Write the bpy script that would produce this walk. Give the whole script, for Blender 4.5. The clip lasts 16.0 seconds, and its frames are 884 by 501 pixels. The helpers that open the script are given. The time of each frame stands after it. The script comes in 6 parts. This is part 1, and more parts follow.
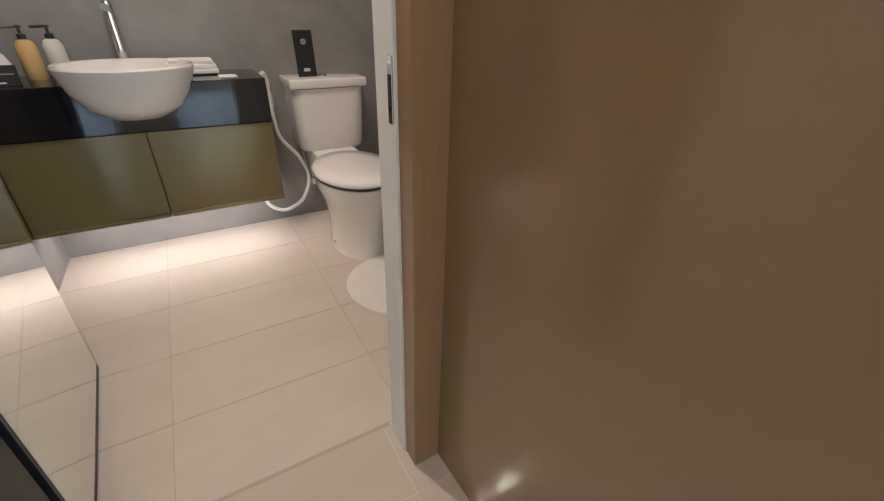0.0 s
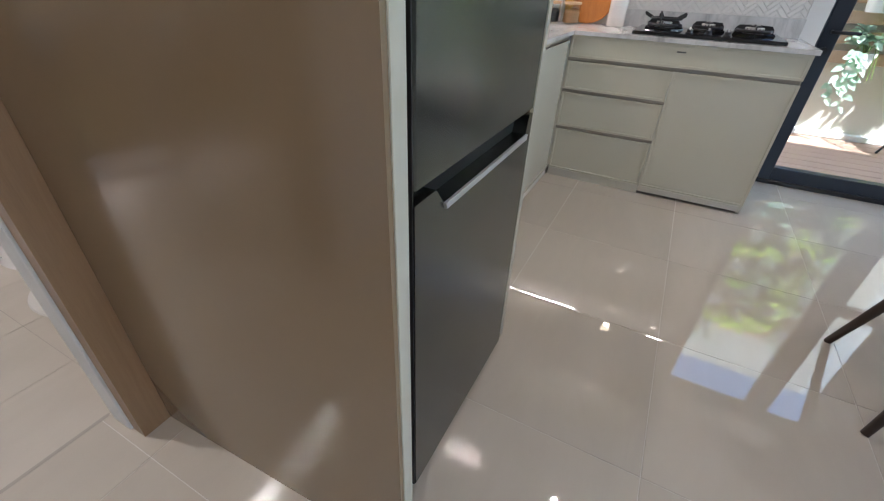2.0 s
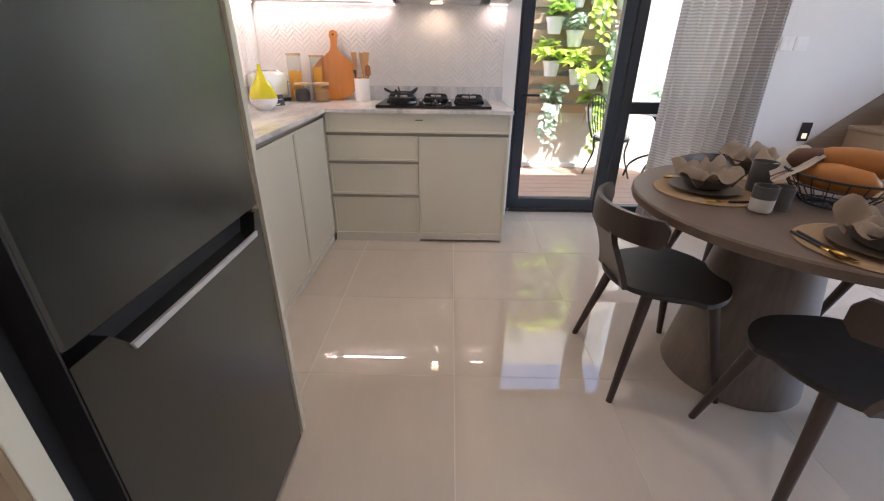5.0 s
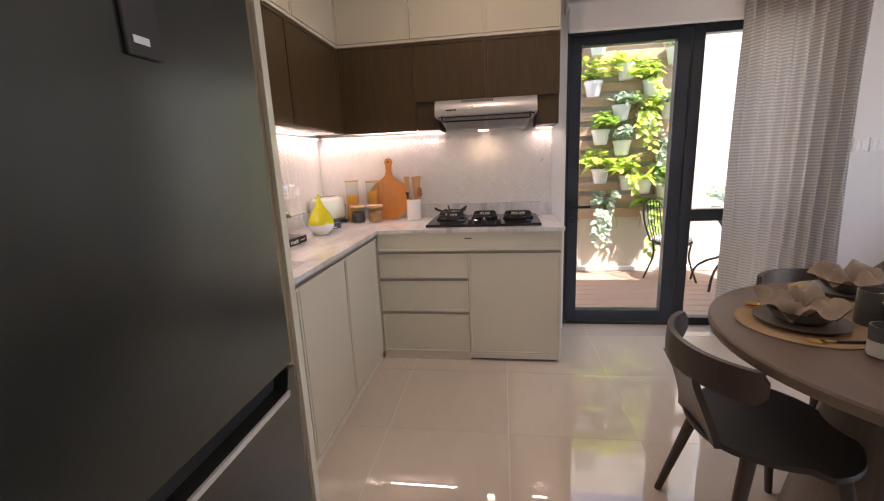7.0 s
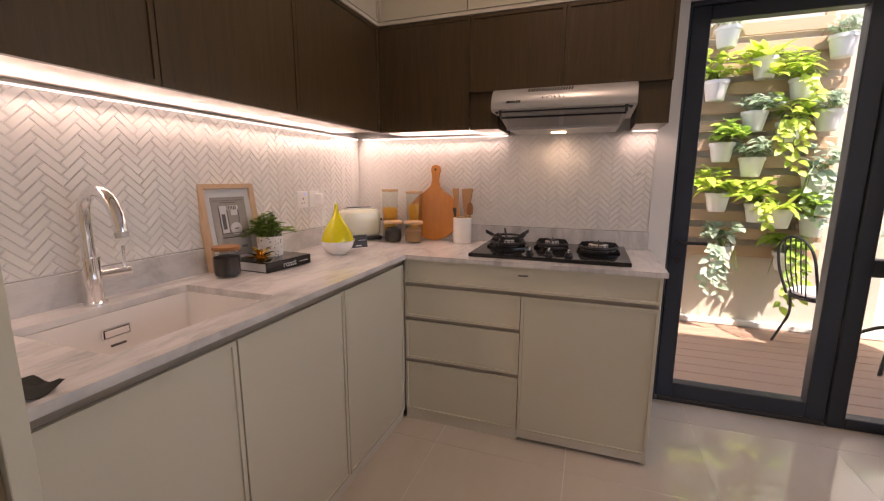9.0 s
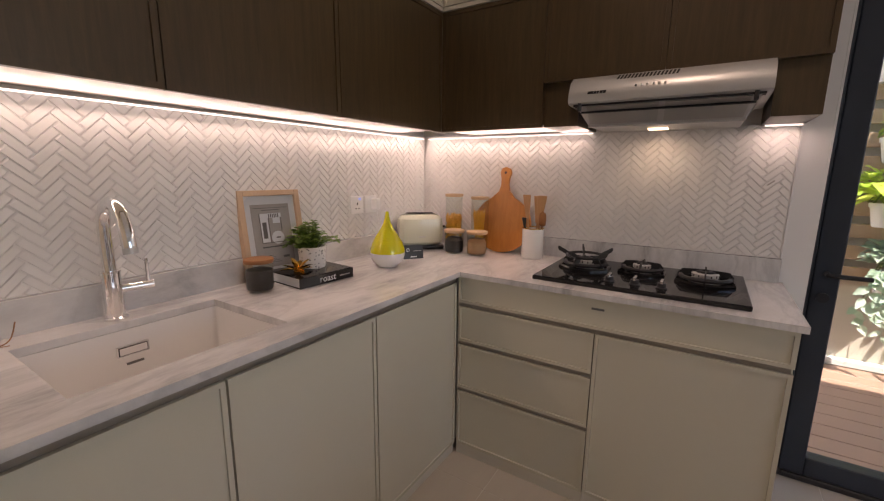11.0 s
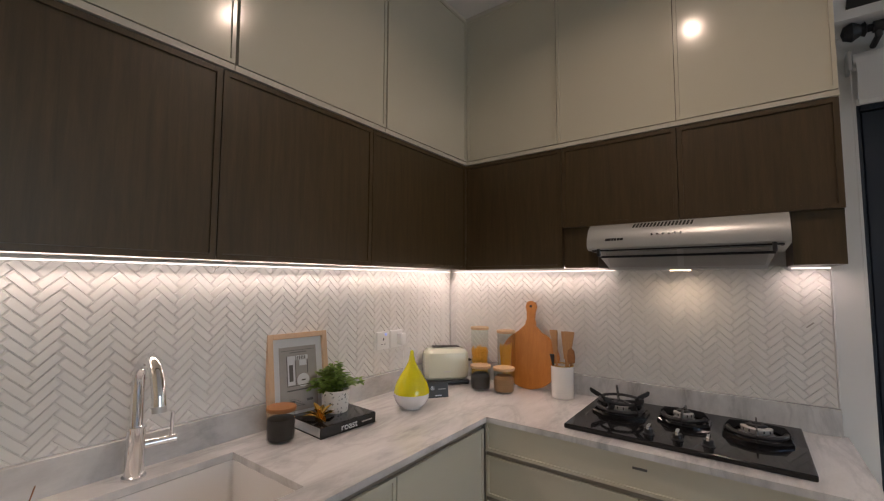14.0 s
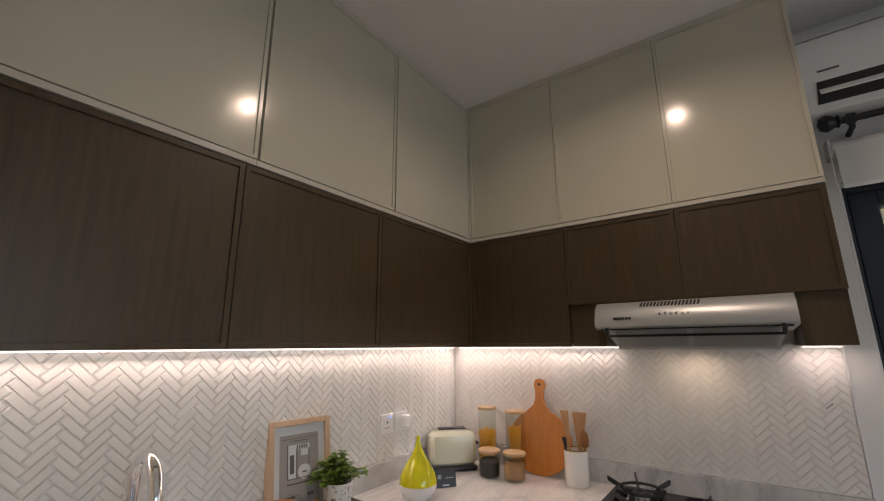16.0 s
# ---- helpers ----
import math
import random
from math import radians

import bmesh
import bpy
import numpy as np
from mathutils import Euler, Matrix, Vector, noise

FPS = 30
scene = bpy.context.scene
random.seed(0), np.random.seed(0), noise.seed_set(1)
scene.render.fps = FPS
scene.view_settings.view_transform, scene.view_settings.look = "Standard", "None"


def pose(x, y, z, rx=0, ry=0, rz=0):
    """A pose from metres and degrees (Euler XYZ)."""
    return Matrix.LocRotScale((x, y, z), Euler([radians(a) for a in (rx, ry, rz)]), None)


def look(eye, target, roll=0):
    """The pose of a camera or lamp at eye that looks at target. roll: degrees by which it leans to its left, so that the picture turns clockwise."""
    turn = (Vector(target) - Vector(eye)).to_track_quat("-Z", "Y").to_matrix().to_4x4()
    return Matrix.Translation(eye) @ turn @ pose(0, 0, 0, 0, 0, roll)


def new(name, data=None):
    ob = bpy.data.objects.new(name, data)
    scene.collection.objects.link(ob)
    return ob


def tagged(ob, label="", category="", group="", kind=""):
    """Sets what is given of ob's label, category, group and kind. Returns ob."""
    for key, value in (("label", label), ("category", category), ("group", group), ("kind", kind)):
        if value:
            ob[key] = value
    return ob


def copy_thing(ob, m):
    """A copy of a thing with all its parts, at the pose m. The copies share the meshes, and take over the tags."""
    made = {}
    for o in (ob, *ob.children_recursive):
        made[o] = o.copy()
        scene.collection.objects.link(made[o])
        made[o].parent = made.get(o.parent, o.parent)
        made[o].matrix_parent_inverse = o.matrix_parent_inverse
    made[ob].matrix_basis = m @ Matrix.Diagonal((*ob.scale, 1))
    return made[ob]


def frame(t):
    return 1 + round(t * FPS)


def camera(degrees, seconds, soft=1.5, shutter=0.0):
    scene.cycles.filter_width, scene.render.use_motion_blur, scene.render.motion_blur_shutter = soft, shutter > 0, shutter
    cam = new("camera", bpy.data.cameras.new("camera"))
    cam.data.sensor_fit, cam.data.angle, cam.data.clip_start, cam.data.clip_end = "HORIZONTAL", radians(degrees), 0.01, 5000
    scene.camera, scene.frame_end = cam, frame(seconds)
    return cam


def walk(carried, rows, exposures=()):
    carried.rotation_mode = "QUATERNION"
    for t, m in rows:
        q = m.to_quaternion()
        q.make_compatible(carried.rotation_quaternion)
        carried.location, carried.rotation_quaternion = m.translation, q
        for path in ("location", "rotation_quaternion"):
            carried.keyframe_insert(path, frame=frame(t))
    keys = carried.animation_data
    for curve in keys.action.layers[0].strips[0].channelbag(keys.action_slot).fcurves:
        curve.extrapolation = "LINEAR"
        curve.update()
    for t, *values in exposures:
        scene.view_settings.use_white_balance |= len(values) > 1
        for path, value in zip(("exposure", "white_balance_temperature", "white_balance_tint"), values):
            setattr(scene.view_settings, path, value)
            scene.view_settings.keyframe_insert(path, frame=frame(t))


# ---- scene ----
cam = camera(93.5, 16.0, 1.2)
PATH = [
    (0, (0.369, 0.355, 1.127), (1.268, 1.838, 0.13), 1.8),
    (0.5, (0.369, 0.202, 1.138), (1.302, 1.638, 0.103), 1.7),
    (1, (0.377, 0.093, 1.106), (1.49, 1.384, 0.056), 2.2),
    (1.5, (0.414, 0.03, 1.118), (1.734, 1.064, 0.029), 3.1),
    (2, (0.459, -0.041, 1.127), (1.949, 0.71, 0.024), 2.2),
    (2.5, (0.487, -0.115, 1.129), (2.073, 0.361, 0.007), 1.6),
    (3, (0.515, -0.154, 1.129), (2.143, 0.117, 0.0), 2.8),
    (3.5, (0.531, -0.192, 1.151), (2.181, -0.037, 0.031), 2.6),
    (4, (0.534, -0.212, 1.178), (2.23, -0.124, 0.122), 1.6),
    (6.5, (0.534, -0.242, 1.273), (2.458, -0.08, 0.749), -1.3),
    (7, (0.666, -0.25, 1.308), (2.599, 0.039, 0.885), -2.5),
    (7.5, (0.852, -0.298, 1.284), (2.783, 0.086, 0.931), -2.2),
    (8, (1.042, -0.32, 1.283), (2.938, 0.222, 0.951), -1.0),
    (8.5, (1.216, -0.34, 1.281), (3.085, 0.287, 0.946), -0.2),
    (9, (1.352, -0.309, 1.266), (3.208, 0.353, 0.92), 0.2),
    (11.5, (1.693, -0.339, 1.337), (3.31, 0.789, 1.003), 0.8),
    (12, (1.694, -0.335, 1.355), (3.31, 0.818, 1.109), 1.0),
    (12.5, (1.692, -0.337, 1.377), (3.304, 0.835, 1.206), 0.9),
    (13, (1.689, -0.343, 1.406), (3.3, 0.839, 1.325), 0.7),
    (13.5, (1.681, -0.349, 1.425), (3.291, 0.837, 1.451), 0.5),
    (14, (1.669, -0.355, 1.449), (3.275, 0.829, 1.593), 0.2),
    (14.5, (1.669, -0.371, 1.476), (3.259, 0.82, 1.707), -0.3),
    (15, (1.666, -0.37, 1.489), (3.244, 0.818, 1.806), -0.4),
    (15.5, (1.649, -0.349, 1.485), (3.221, 0.817, 1.894), -0.2),
    (16, (1.626, -0.334, 1.507), (3.206, 0.812, 1.958), -0.3),
]
walk(cam, [(t, look(eye, target, roll)) for t, eye, target, roll in PATH], [(0, 2.36, 6300, 10), (1.0, 2.44, 6050, 10), (2.0, 2.32, 5450, 8), (4.0, 2.40, 5900, 16), (6.5, 2.25, 6500, 22), (9, 1.74, 7250, 28), (12.5, 1.44, 6550, 18), (16, 1.54, 6350, 13)])

# ---- light ----
world = bpy.data.worlds.new("sky")
world.use_nodes = True
scene.world = world
_wn = world.node_tree.nodes
_sky = _wn.new("ShaderNodeTexSky")
_sky.sky_type, _sky.sun_disc = "NISHITA", False
_sky.sun_elevation, _sky.sun_rotation = radians(62.0), radians(230.2)
world.node_tree.links.new(_sky.outputs[0], _wn["Background"].inputs["Color"])
_wn["Background"].inputs["Strength"].default_value = 0.15


def lamp(name, kind, m, energy, color, **more):
    data = bpy.data.lights.new(name, kind)
    data.energy, data.color = energy, color
    if kind == "AREA":
        data.shape = more.get("shape", "RECTANGLE")
        data.size, data.size_y = more.get("size", 0.1), more.get("size_y", 0.1)
        data.spread = radians(more.get("spread", 180))
    if kind == "SUN":
        data.angle = radians(more.get("angle", 0.5))
    ob = new(name, data)
    ob.matrix_world = m
    return ob


WARM = (1.0, 0.76, 0.58)
STRIP = (1.0, 0.78, 0.66)
lamp("sun", "SUN", look((5.2 - 0.36, -1.5 - 0.30, 0.88), (5.2, -1.5, 0)), 3.6, (1.0, 0.95, 0.87))
# under-cabinet strips, hood bulb, downlights with two added hall fills, bathroom
lamp("strip_light_north", "AREA", pose(2.66, 1.112, 1.494, -38, 0, 0), 1.30, STRIP, size=2.10, size_y=0.012)
lamp("strip_light_east", "AREA", pose(3.756, 0.63, 1.494, 0, 38, 0), 0.60, STRIP, size=0.012, size_y=0.90)
lamp("strip_light_end", "AREA", pose(3.72, -0.535, 1.496), 0.075, STRIP, size=0.014, size_y=0.12)
lamp("hood_bulb", "AREA", pose(3.66, -0.13, 1.475), 0.10, (1.0, 0.74, 0.50), size=0.05, size_y=0.05)
# The two at x -0.35 are unseen, added to brighten the hall panel.
DOWNLIGHTS_AND_FILLS = ((2.67, -0.16), (2.71, -1.90), (-0.35, -0.16), (-0.35, -1.90))
for _x, _y in DOWNLIGHTS_AND_FILLS:
    lamp("downlight_and_fill_beam", "AREA", pose(_x, _y, 2.812), 1.6, WARM, shape="DISK", size=0.05, size_y=0.05, spread=150)
lamp("bathroom_downlight_beam", "AREA", pose(0.35, 1.95, 2.54), 3.5, (1.0, 0.82, 0.68), shape="DISK", size=0.09, size_y=0.09, spread=150)
lamp("vanity_strip_light", "AREA", pose(0.2, 2.63, 0.252), 0.56, (1.0, 0.86, 0.82), size=0.9, size_y=0.03)
lamp("south_window_daylight", "AREA", look((1.5, -4.36, 1.25), (1.5, -2.0, 1.0)), 6.0, (0.72, 0.85, 1.0), size=2.6, size_y=2.0)

# ---- materials ----
def nodes_of(name):
    m = bpy.data.materials.new(name)
    m.use_nodes = True
    nt = m.node_tree
    return m, nt, nt.nodes["Principled BSDF"]


def link(nt, a, b):
    nt.links.new(a, b)


def tex_coord(nt, scale=(1, 1, 1), rot=(0, 0, 0), kind="Object"):
    tc, mp = nt.nodes.new("ShaderNodeTexCoord"), nt.nodes.new("ShaderNodeMapping")
    mp.inputs["Scale"].default_value = scale
    mp.inputs["Rotation"].default_value = rot
    link(nt, tc.outputs[kind], mp.inputs["Vector"])
    return mp.outputs["Vector"]


def noise_node(nt, vec, scale, detail=4.0, rough=0.55, distort=0.0):
    n = nt.nodes.new("ShaderNodeTexNoise")
    n.inputs["Scale"].default_value, n.inputs["Detail"].default_value = scale, detail
    n.inputs["Roughness"].default_value, n.inputs["Distortion"].default_value = rough, distort
    link(nt, vec, n.inputs["Vector"])
    return n.outputs["Fac"]


def ramp(nt, fac, stops):
    r = nt.nodes.new("ShaderNodeValToRGB")
    e = r.color_ramp.elements
    while len(e) < len(stops):
        e.new(0.5)
    for el, (p, c) in zip(e, stops):
        el.position, el.color = p, (*c, 1) if len(c) == 3 else c
    link(nt, fac, r.inputs["Fac"])
    return r.outputs["Color"]


def mix(nt, fac, a, b, mode="MIX"):
    n = nt.nodes.new("ShaderNodeMix")
    n.data_type, n.blend_type = "RGBA", mode
    for sock, v in ((n.inputs[0], fac), (n.inputs[6], a), (n.inputs[7], b)):
        if hasattr(v, "links"):
            link(nt, v, sock)
        else:
            sock.default_value = v if isinstance(v, float) else (*v, 1)
    return n.outputs[2]


def map_range(nt, fac, lo, hi):
    n = nt.nodes.new("ShaderNodeMapRange")
    n.inputs["To Min"].default_value, n.inputs["To Max"].default_value = lo, hi
    link(nt, fac, n.inputs["Value"])
    return n.outputs["Result"]


def bump(nt, bsdf, height, strength, distance=0.002):
    b = nt.nodes.new("ShaderNodeBump")
    b.inputs["Strength"].default_value, b.inputs["Distance"].default_value = strength, distance
    link(nt, height, b.inputs["Height"])
    link(nt, b.outputs["Normal"], bsdf.inputs["Normal"])


def scaled(c, k):
    return tuple(min(1.0, v * k) for v in c)


def paint(name, color, rough=0.4, metal=0.0, vary=0.06, scale=6.0, grain=60.0, relief=0.05, coat=0.0, random_tone=0.0):
    """A plain surface with cloudy tone, fine grain and uneven gloss."""
    m, nt, b = nodes_of(name)
    v = tex_coord(nt)
    cloud, fine = noise_node(nt, v, scale), noise_node(nt, v, grain, 3.0)
    col = mix(nt, cloud, scaled(color, 1 - vary), scaled(color, 1 + vary))
    col = mix(nt, map_range(nt, fine, 0.0, 0.35), col, scaled(color, 1 - 1.5 * vary))
    if random_tone:
        oi = nt.nodes.new("ShaderNodeObjectInfo")
        k = map_range(nt, oi.outputs["Random"], 1 - random_tone, 1.0)
        comb = nt.nodes.new("ShaderNodeCombineColor")
        for i in range(3):
            link(nt, k, comb.inputs[i])
        col = mix(nt, 1.0, col, comb.outputs[0], "MULTIPLY")
    link(nt, col, b.inputs["Base Color"])
    link(nt, map_range(nt, cloud, max(0.02, rough - 0.06), rough + 0.06), b.inputs["Roughness"])
    b.inputs["Metallic"].default_value = metal
    b.inputs["Coat Weight"].default_value = coat
    b.inputs["Coat Roughness"].default_value = 0.08
    if relief:
        bump(nt, b, fine, relief, 0.001)
    return m


def wood(name, dark, light, axis=2, rough=0.45, stretch=14.0, scale=5.0, relief=0.12, coat=0.0):
    m, nt, b = nodes_of(name)
    s = [stretch, stretch, stretch]
    s[axis] = 1.0
    v = tex_coord(nt, tuple(s))
    grain = noise_node(nt, v, scale, 6.0, 0.65, 0.6)
    fine = noise_node(nt, v, scale * 6, 3.0, 0.7)
    broad = noise_node(nt, tex_coord(nt), 1.6, 3.0)
    col = ramp(nt, grain, [(0.25, dark), (0.75, light)])
    col = mix(nt, map_range(nt, fine, 0.0, 0.5), col, scaled(dark, 0.8))
    col = mix(nt, map_range(nt, broad, 0.0, 0.35), col, scaled(light, 1.12))
    link(nt, col, b.inputs["Base Color"])
    link(nt, map_range(nt, grain, rough - 0.08, rough + 0.08), b.inputs["Roughness"])
    b.inputs["Coat Weight"].default_value = coat
    bump(nt, b, fine, relief, 0.001)
    return m


def marble(name):
    """White stone with long smoky grey streaks and thin sharper veins."""
    m, nt, b = nodes_of(name)
    v = tex_coord(nt, (1.0, 3.2, 1.0), (0, 0, 0.38))
    cloud = noise_node(nt, v, 1.5, 7.0, 0.64, 0.9)
    streak = noise_node(nt, tex_coord(nt, (1.0, 5.0, 2.0), (0, 0, 0.46)), 1.5, 8.0, 0.66, 0.5)
    thin = noise_node(nt, tex_coord(nt, (1.0, 2.6, 1.0), (0, 0, 0.30)), 1.3, 9.0, 0.58, 0.7)
    col = ramp(nt, cloud, [(0.28, (0.47, 0.475, 0.48)), (0.46, (0.66, 0.66, 0.655)), (0.70, (0.77, 0.765, 0.755))])
    dark = ramp(nt, streak, [(0.32, (0.48, 0.49, 0.51)), (0.44, (0.84, 0.845, 0.85)), (0.54, (1, 1, 1))])
    col = mix(nt, 0.85, col, dark, "MULTIPLY")
    veins = ramp(nt, thin, [(0.475, (1, 1, 1)), (0.497, (0.60, 0.61, 0.63)), (0.505, (0.66, 0.67, 0.69)), (0.53, (1, 1, 1))])
    col = mix(nt, 0.32, col, veins, "MULTIPLY")
    fine = noise_node(nt, v, 55, 4.0)
    col = mix(nt, map_range(nt, fine, 0.0, 0.22), col, (0.42, 0.41, 0.41))
    link(nt, col, b.inputs["Base Color"])
    link(nt, map_range(nt, fine, 0.05, 0.11), b.inputs["Roughness"])
    return m


def concrete(name, color, scale=2.2):
    m, nt, b = nodes_of(name)
    v = tex_coord(nt)
    big, mid, fine = noise_node(nt, v, scale, 5.0, 0.6, 0.8), noise_node(nt, v, 9, 5.0, 0.65, 0.4), noise_node(nt, v, 90, 3.0)
    col = mix(nt, big, scaled(color, 0.52), scaled(color, 1.55))
    col = mix(nt, map_range(nt, mid, 0.0, 0.6), col, scaled(color, 0.75))
    link(nt, col, b.inputs["Base Color"])
    link(nt, map_range(nt, mid, 0.45, 0.7), b.inputs["Roughness"])
    bump(nt, b, fine, 0.15, 0.002)
    return m


def floor_tile(name, color, vein, rough, ior=1.5):
    m, nt, b = nodes_of(name)
    b.inputs["IOR"].default_value = ior
    v = tex_coord(nt, (1, 3.2, 1))
    cloud, fine = noise_node(nt, v, 2.0, 5.0, 0.6, 0.8), noise_node(nt, tex_coord(nt), 220, 2.0)
    col = mix(nt, cloud, scaled(color, 0.93), scaled(vein, 1.04))
    col = mix(nt, map_range(nt, fine, 0.0, 0.16), col, scaled(color, 0.75))
    oi = nt.nodes.new("ShaderNodeObjectInfo")
    comb = nt.nodes.new("ShaderNodeCombineColor")
    k = map_range(nt, oi.outputs["Random"], 0.95, 1.0)
    for i in range(3):
        link(nt, k, comb.inputs[i])
    col = mix(nt, 1.0, col, comb.outputs[0], "MULTIPLY")
    link(nt, col, b.inputs["Base Color"])
    link(nt, map_range(nt, cloud, rough * 0.7, rough * 1.4), b.inputs["Roughness"])
    return m


def glass(name, color=(1, 1, 1), rough=0.0, ior=1.45):
    m, nt, b = nodes_of(name)
    b.inputs["Base Color"].default_value = (*color, 1)
    b.inputs["Roughness"].default_value = rough
    b.inputs["Transmission Weight"].default_value = 1.0
    b.inputs["IOR"].default_value = ior
    return m


def pane_glass(name, gloss=0.55):
    """Thin clear pane: straight through, with a gloss that grows at a slant."""
    m, nt, b = nodes_of(name)
    out = nt.nodes["Material Output"]
    tr, gl, mx, fr = (nt.nodes.new("ShaderNode" + k) for k in ("BsdfTransparent", "BsdfGlossy", "MixShader", "LayerWeight"))
    tr.inputs["Color"].default_value = (0.95, 0.97, 0.96, 1)
    gl.inputs["Roughness"].default_value = 0.01
    fr.inputs["Blend"].default_value = 0.5
    power = nt.nodes.new("ShaderNodeMath")
    power.operation = "POWER"
    power.inputs[1].default_value = 3.5
    link(nt, fr.outputs["Facing"], power.inputs[0])
    link(nt, map_range(nt, power.outputs[0], 0.03, gloss), mx.inputs[0]), link(nt, tr.outputs[0], mx.inputs[1]), link(nt, gl.outputs[0], mx.inputs[2])
    link(nt, mx.outputs[0], out.inputs["Surface"])
    return m


def glow(name, color, strength):
    m, nt, b = nodes_of(name)
    b.inputs["Base Color"].default_value = (*color, 1)
    b.inputs["Emission Color"].default_value = (*color, 1)
    b.inputs["Emission Strength"].default_value = strength
    return m


def leaf_material(name, dark, light, vein=None):
    m, nt, b = nodes_of(name)
    out = nt.nodes["Material Output"]
    geo = nt.nodes.new("ShaderNodeNewGeometry")
    col = ramp(nt, geo.outputs["Random Per Island"], [(0.0, dark), (0.55, light), (1.0, scaled(light, 1.35))])
    n = noise_node(nt, tex_coord(nt), 45, 3.0)
    col = mix(nt, map_range(nt, n, 0.0, 0.5), col, vein or scaled(dark, 0.7))
    link(nt, col, b.inputs["Base Color"])
    b.inputs["Roughness"].default_value = 0.42
    tl, mx = nt.nodes.new("ShaderNodeBsdfTranslucent"), nt.nodes.new("ShaderNodeMixShader")
    link(nt, col, tl.inputs["Color"])
    mx.inputs[0].default_value = 0.5
    link(nt, b.outputs[0], mx.inputs[1]), link(nt, tl.outputs[0], mx.inputs[2]), link(nt, mx.outputs[0], out.inputs["Surface"])
    return m


def fabric(name, color, second, stripe=0.0, axis=2, sheer=0.0):
    """Woven cloth; stripe: the height of one pair of bands in metres."""
    m, nt, b = nodes_of(name)
    out = nt.nodes["Material Output"]
    v = tex_coord(nt)
    weave, cloud = noise_node(nt, tex_coord(nt, (1, 1, 2.5)), 260, 2.0), noise_node(nt, v, 5.0)
    col = mix(nt, cloud, scaled(color, 0.92), scaled(color, 1.06))
    if stripe:
        sep, mul, fr, gt = nt.nodes.new("ShaderNodeSeparateXYZ"), nt.nodes.new("ShaderNodeMath"), nt.nodes.new("ShaderNodeMath"), nt.nodes.new("ShaderNodeMath")
        mul.operation, fr.operation, gt.operation = "MULTIPLY", "FRACT", "GREATER_THAN"
        mul.inputs[1].default_value, gt.inputs[1].default_value = 1 / stripe, 0.5
        link(nt, v, sep.inputs[0]), link(nt, sep.outputs[axis], mul.inputs[0]), link(nt, mul.outputs[0], fr.inputs[0]), link(nt, fr.outputs[0], gt.inputs[0])
        col = mix(nt, gt.outputs[0], col, second)
    col = mix(nt, map_range(nt, weave, 0.0, 0.4), col, scaled(second, 0.8))
    link(nt, col, b.inputs["Base Color"])
    b.inputs["Roughness"].default_value = 0.9
    bump(nt, b, weave, 0.3, 0.001)
    if sheer:
        tl, mx = nt.nodes.new("ShaderNodeBsdfTranslucent"), nt.nodes.new("ShaderNodeMixShader")
        link(nt, col, tl.inputs["Color"])
        mx.inputs[0].default_value = sheer
        link(nt, b.outputs[0], mx.inputs[1]), link(nt, tl.outputs[0], mx.inputs[2]), link(nt, mx.outputs[0], out.inputs["Surface"])
    return m


def terrazzo(name):
    m, nt, b = nodes_of(name)
    vo = nt.nodes.new("ShaderNodeTexVoronoi")
    vo.inputs["Scale"].default_value = 75
    link(nt, tex_coord(nt), vo.inputs["Vector"])
    n = noise_node(nt, tex_coord(nt), 60, 2.0)
    chips = ramp(nt, vo.outputs["Distance"], [(0.0, (0.05, 0.05, 0.06)), (0.27, (0.05, 0.05, 0.06)), (0.3, (0.82, 0.80, 0.78))])
    col = mix(nt, map_range(nt, n, -0.9, 1.9), chips, (0.82, 0.80, 0.78))
    link(nt, col, b.inputs["Base Color"])
    b.inputs["Roughness"].default_value = 0.5
    return m


M_WALL = paint("wall_paint", (0.76, 0.76, 0.75), 0.75, vary=0.03, relief=0.08)
M_CEIL = paint("ceiling_paint", (0.80, 0.79, 0.77), 0.85, vary=0.02, relief=0.06)
M_TILE = floor_tile("polished_porcelain", (0.59, 0.535, 0.455), (0.63, 0.575, 0.49), 0.012, 1.9)
M_GROUT = paint("floor_grout", (0.66, 0.63, 0.58), 0.8, vary=0.1)
M_BTILE = floor_tile("bathroom_porcelain", (0.52, 0.47, 0.40), (0.60, 0.55, 0.48), 0.5)
M_BGROUT = paint("bathroom_grout", (0.42, 0.38, 0.33), 0.8, vary=0.1)
M_CONC = concrete("microcement", (0.27, 0.26, 0.255))
M_CREAM = paint("cream_lacquer", (0.58, 0.555, 0.45), 0.17, vary=0.02, scale=3.0, relief=0.0, coat=0.12)
M_CREAMB = paint("cream_carcass", (0.58, 0.55, 0.47), 0.35, vary=0.03)
M_BROWN = wood("taupe_oak_veneer", (0.033, 0.021, 0.008), (0.096, 0.063, 0.027), 2, 0.40, 15, 4.0)
M_TAUPE = paint("taupe_laminate", (0.245, 0.176, 0.103), 0.21, vary=0.05, scale=2.0, relief=0.0, coat=0.3)
M_CASING = wood("casing_veneer", (0.27, 0.165, 0.085), (0.38, 0.24, 0.13), 2, 0.35, 16, 4)
M_CHANNEL = paint("anodised_channel", (0.30, 0.28, 0.25), 0.35, 0.7, vary=0.05)
# Near-black that paints the shade inside holes, slots and gaps.
M_DARK = paint("gap_shade", (0.02, 0.02, 0.02), 0.7)
M_MARBLE = marble("grey_white_marble")
M_SPLASH = paint("white_glazed_tile", (0.81, 0.80, 0.78), 0.22, vary=0.03, scale=10, relief=0.03, coat=0.3, random_tone=0.05)
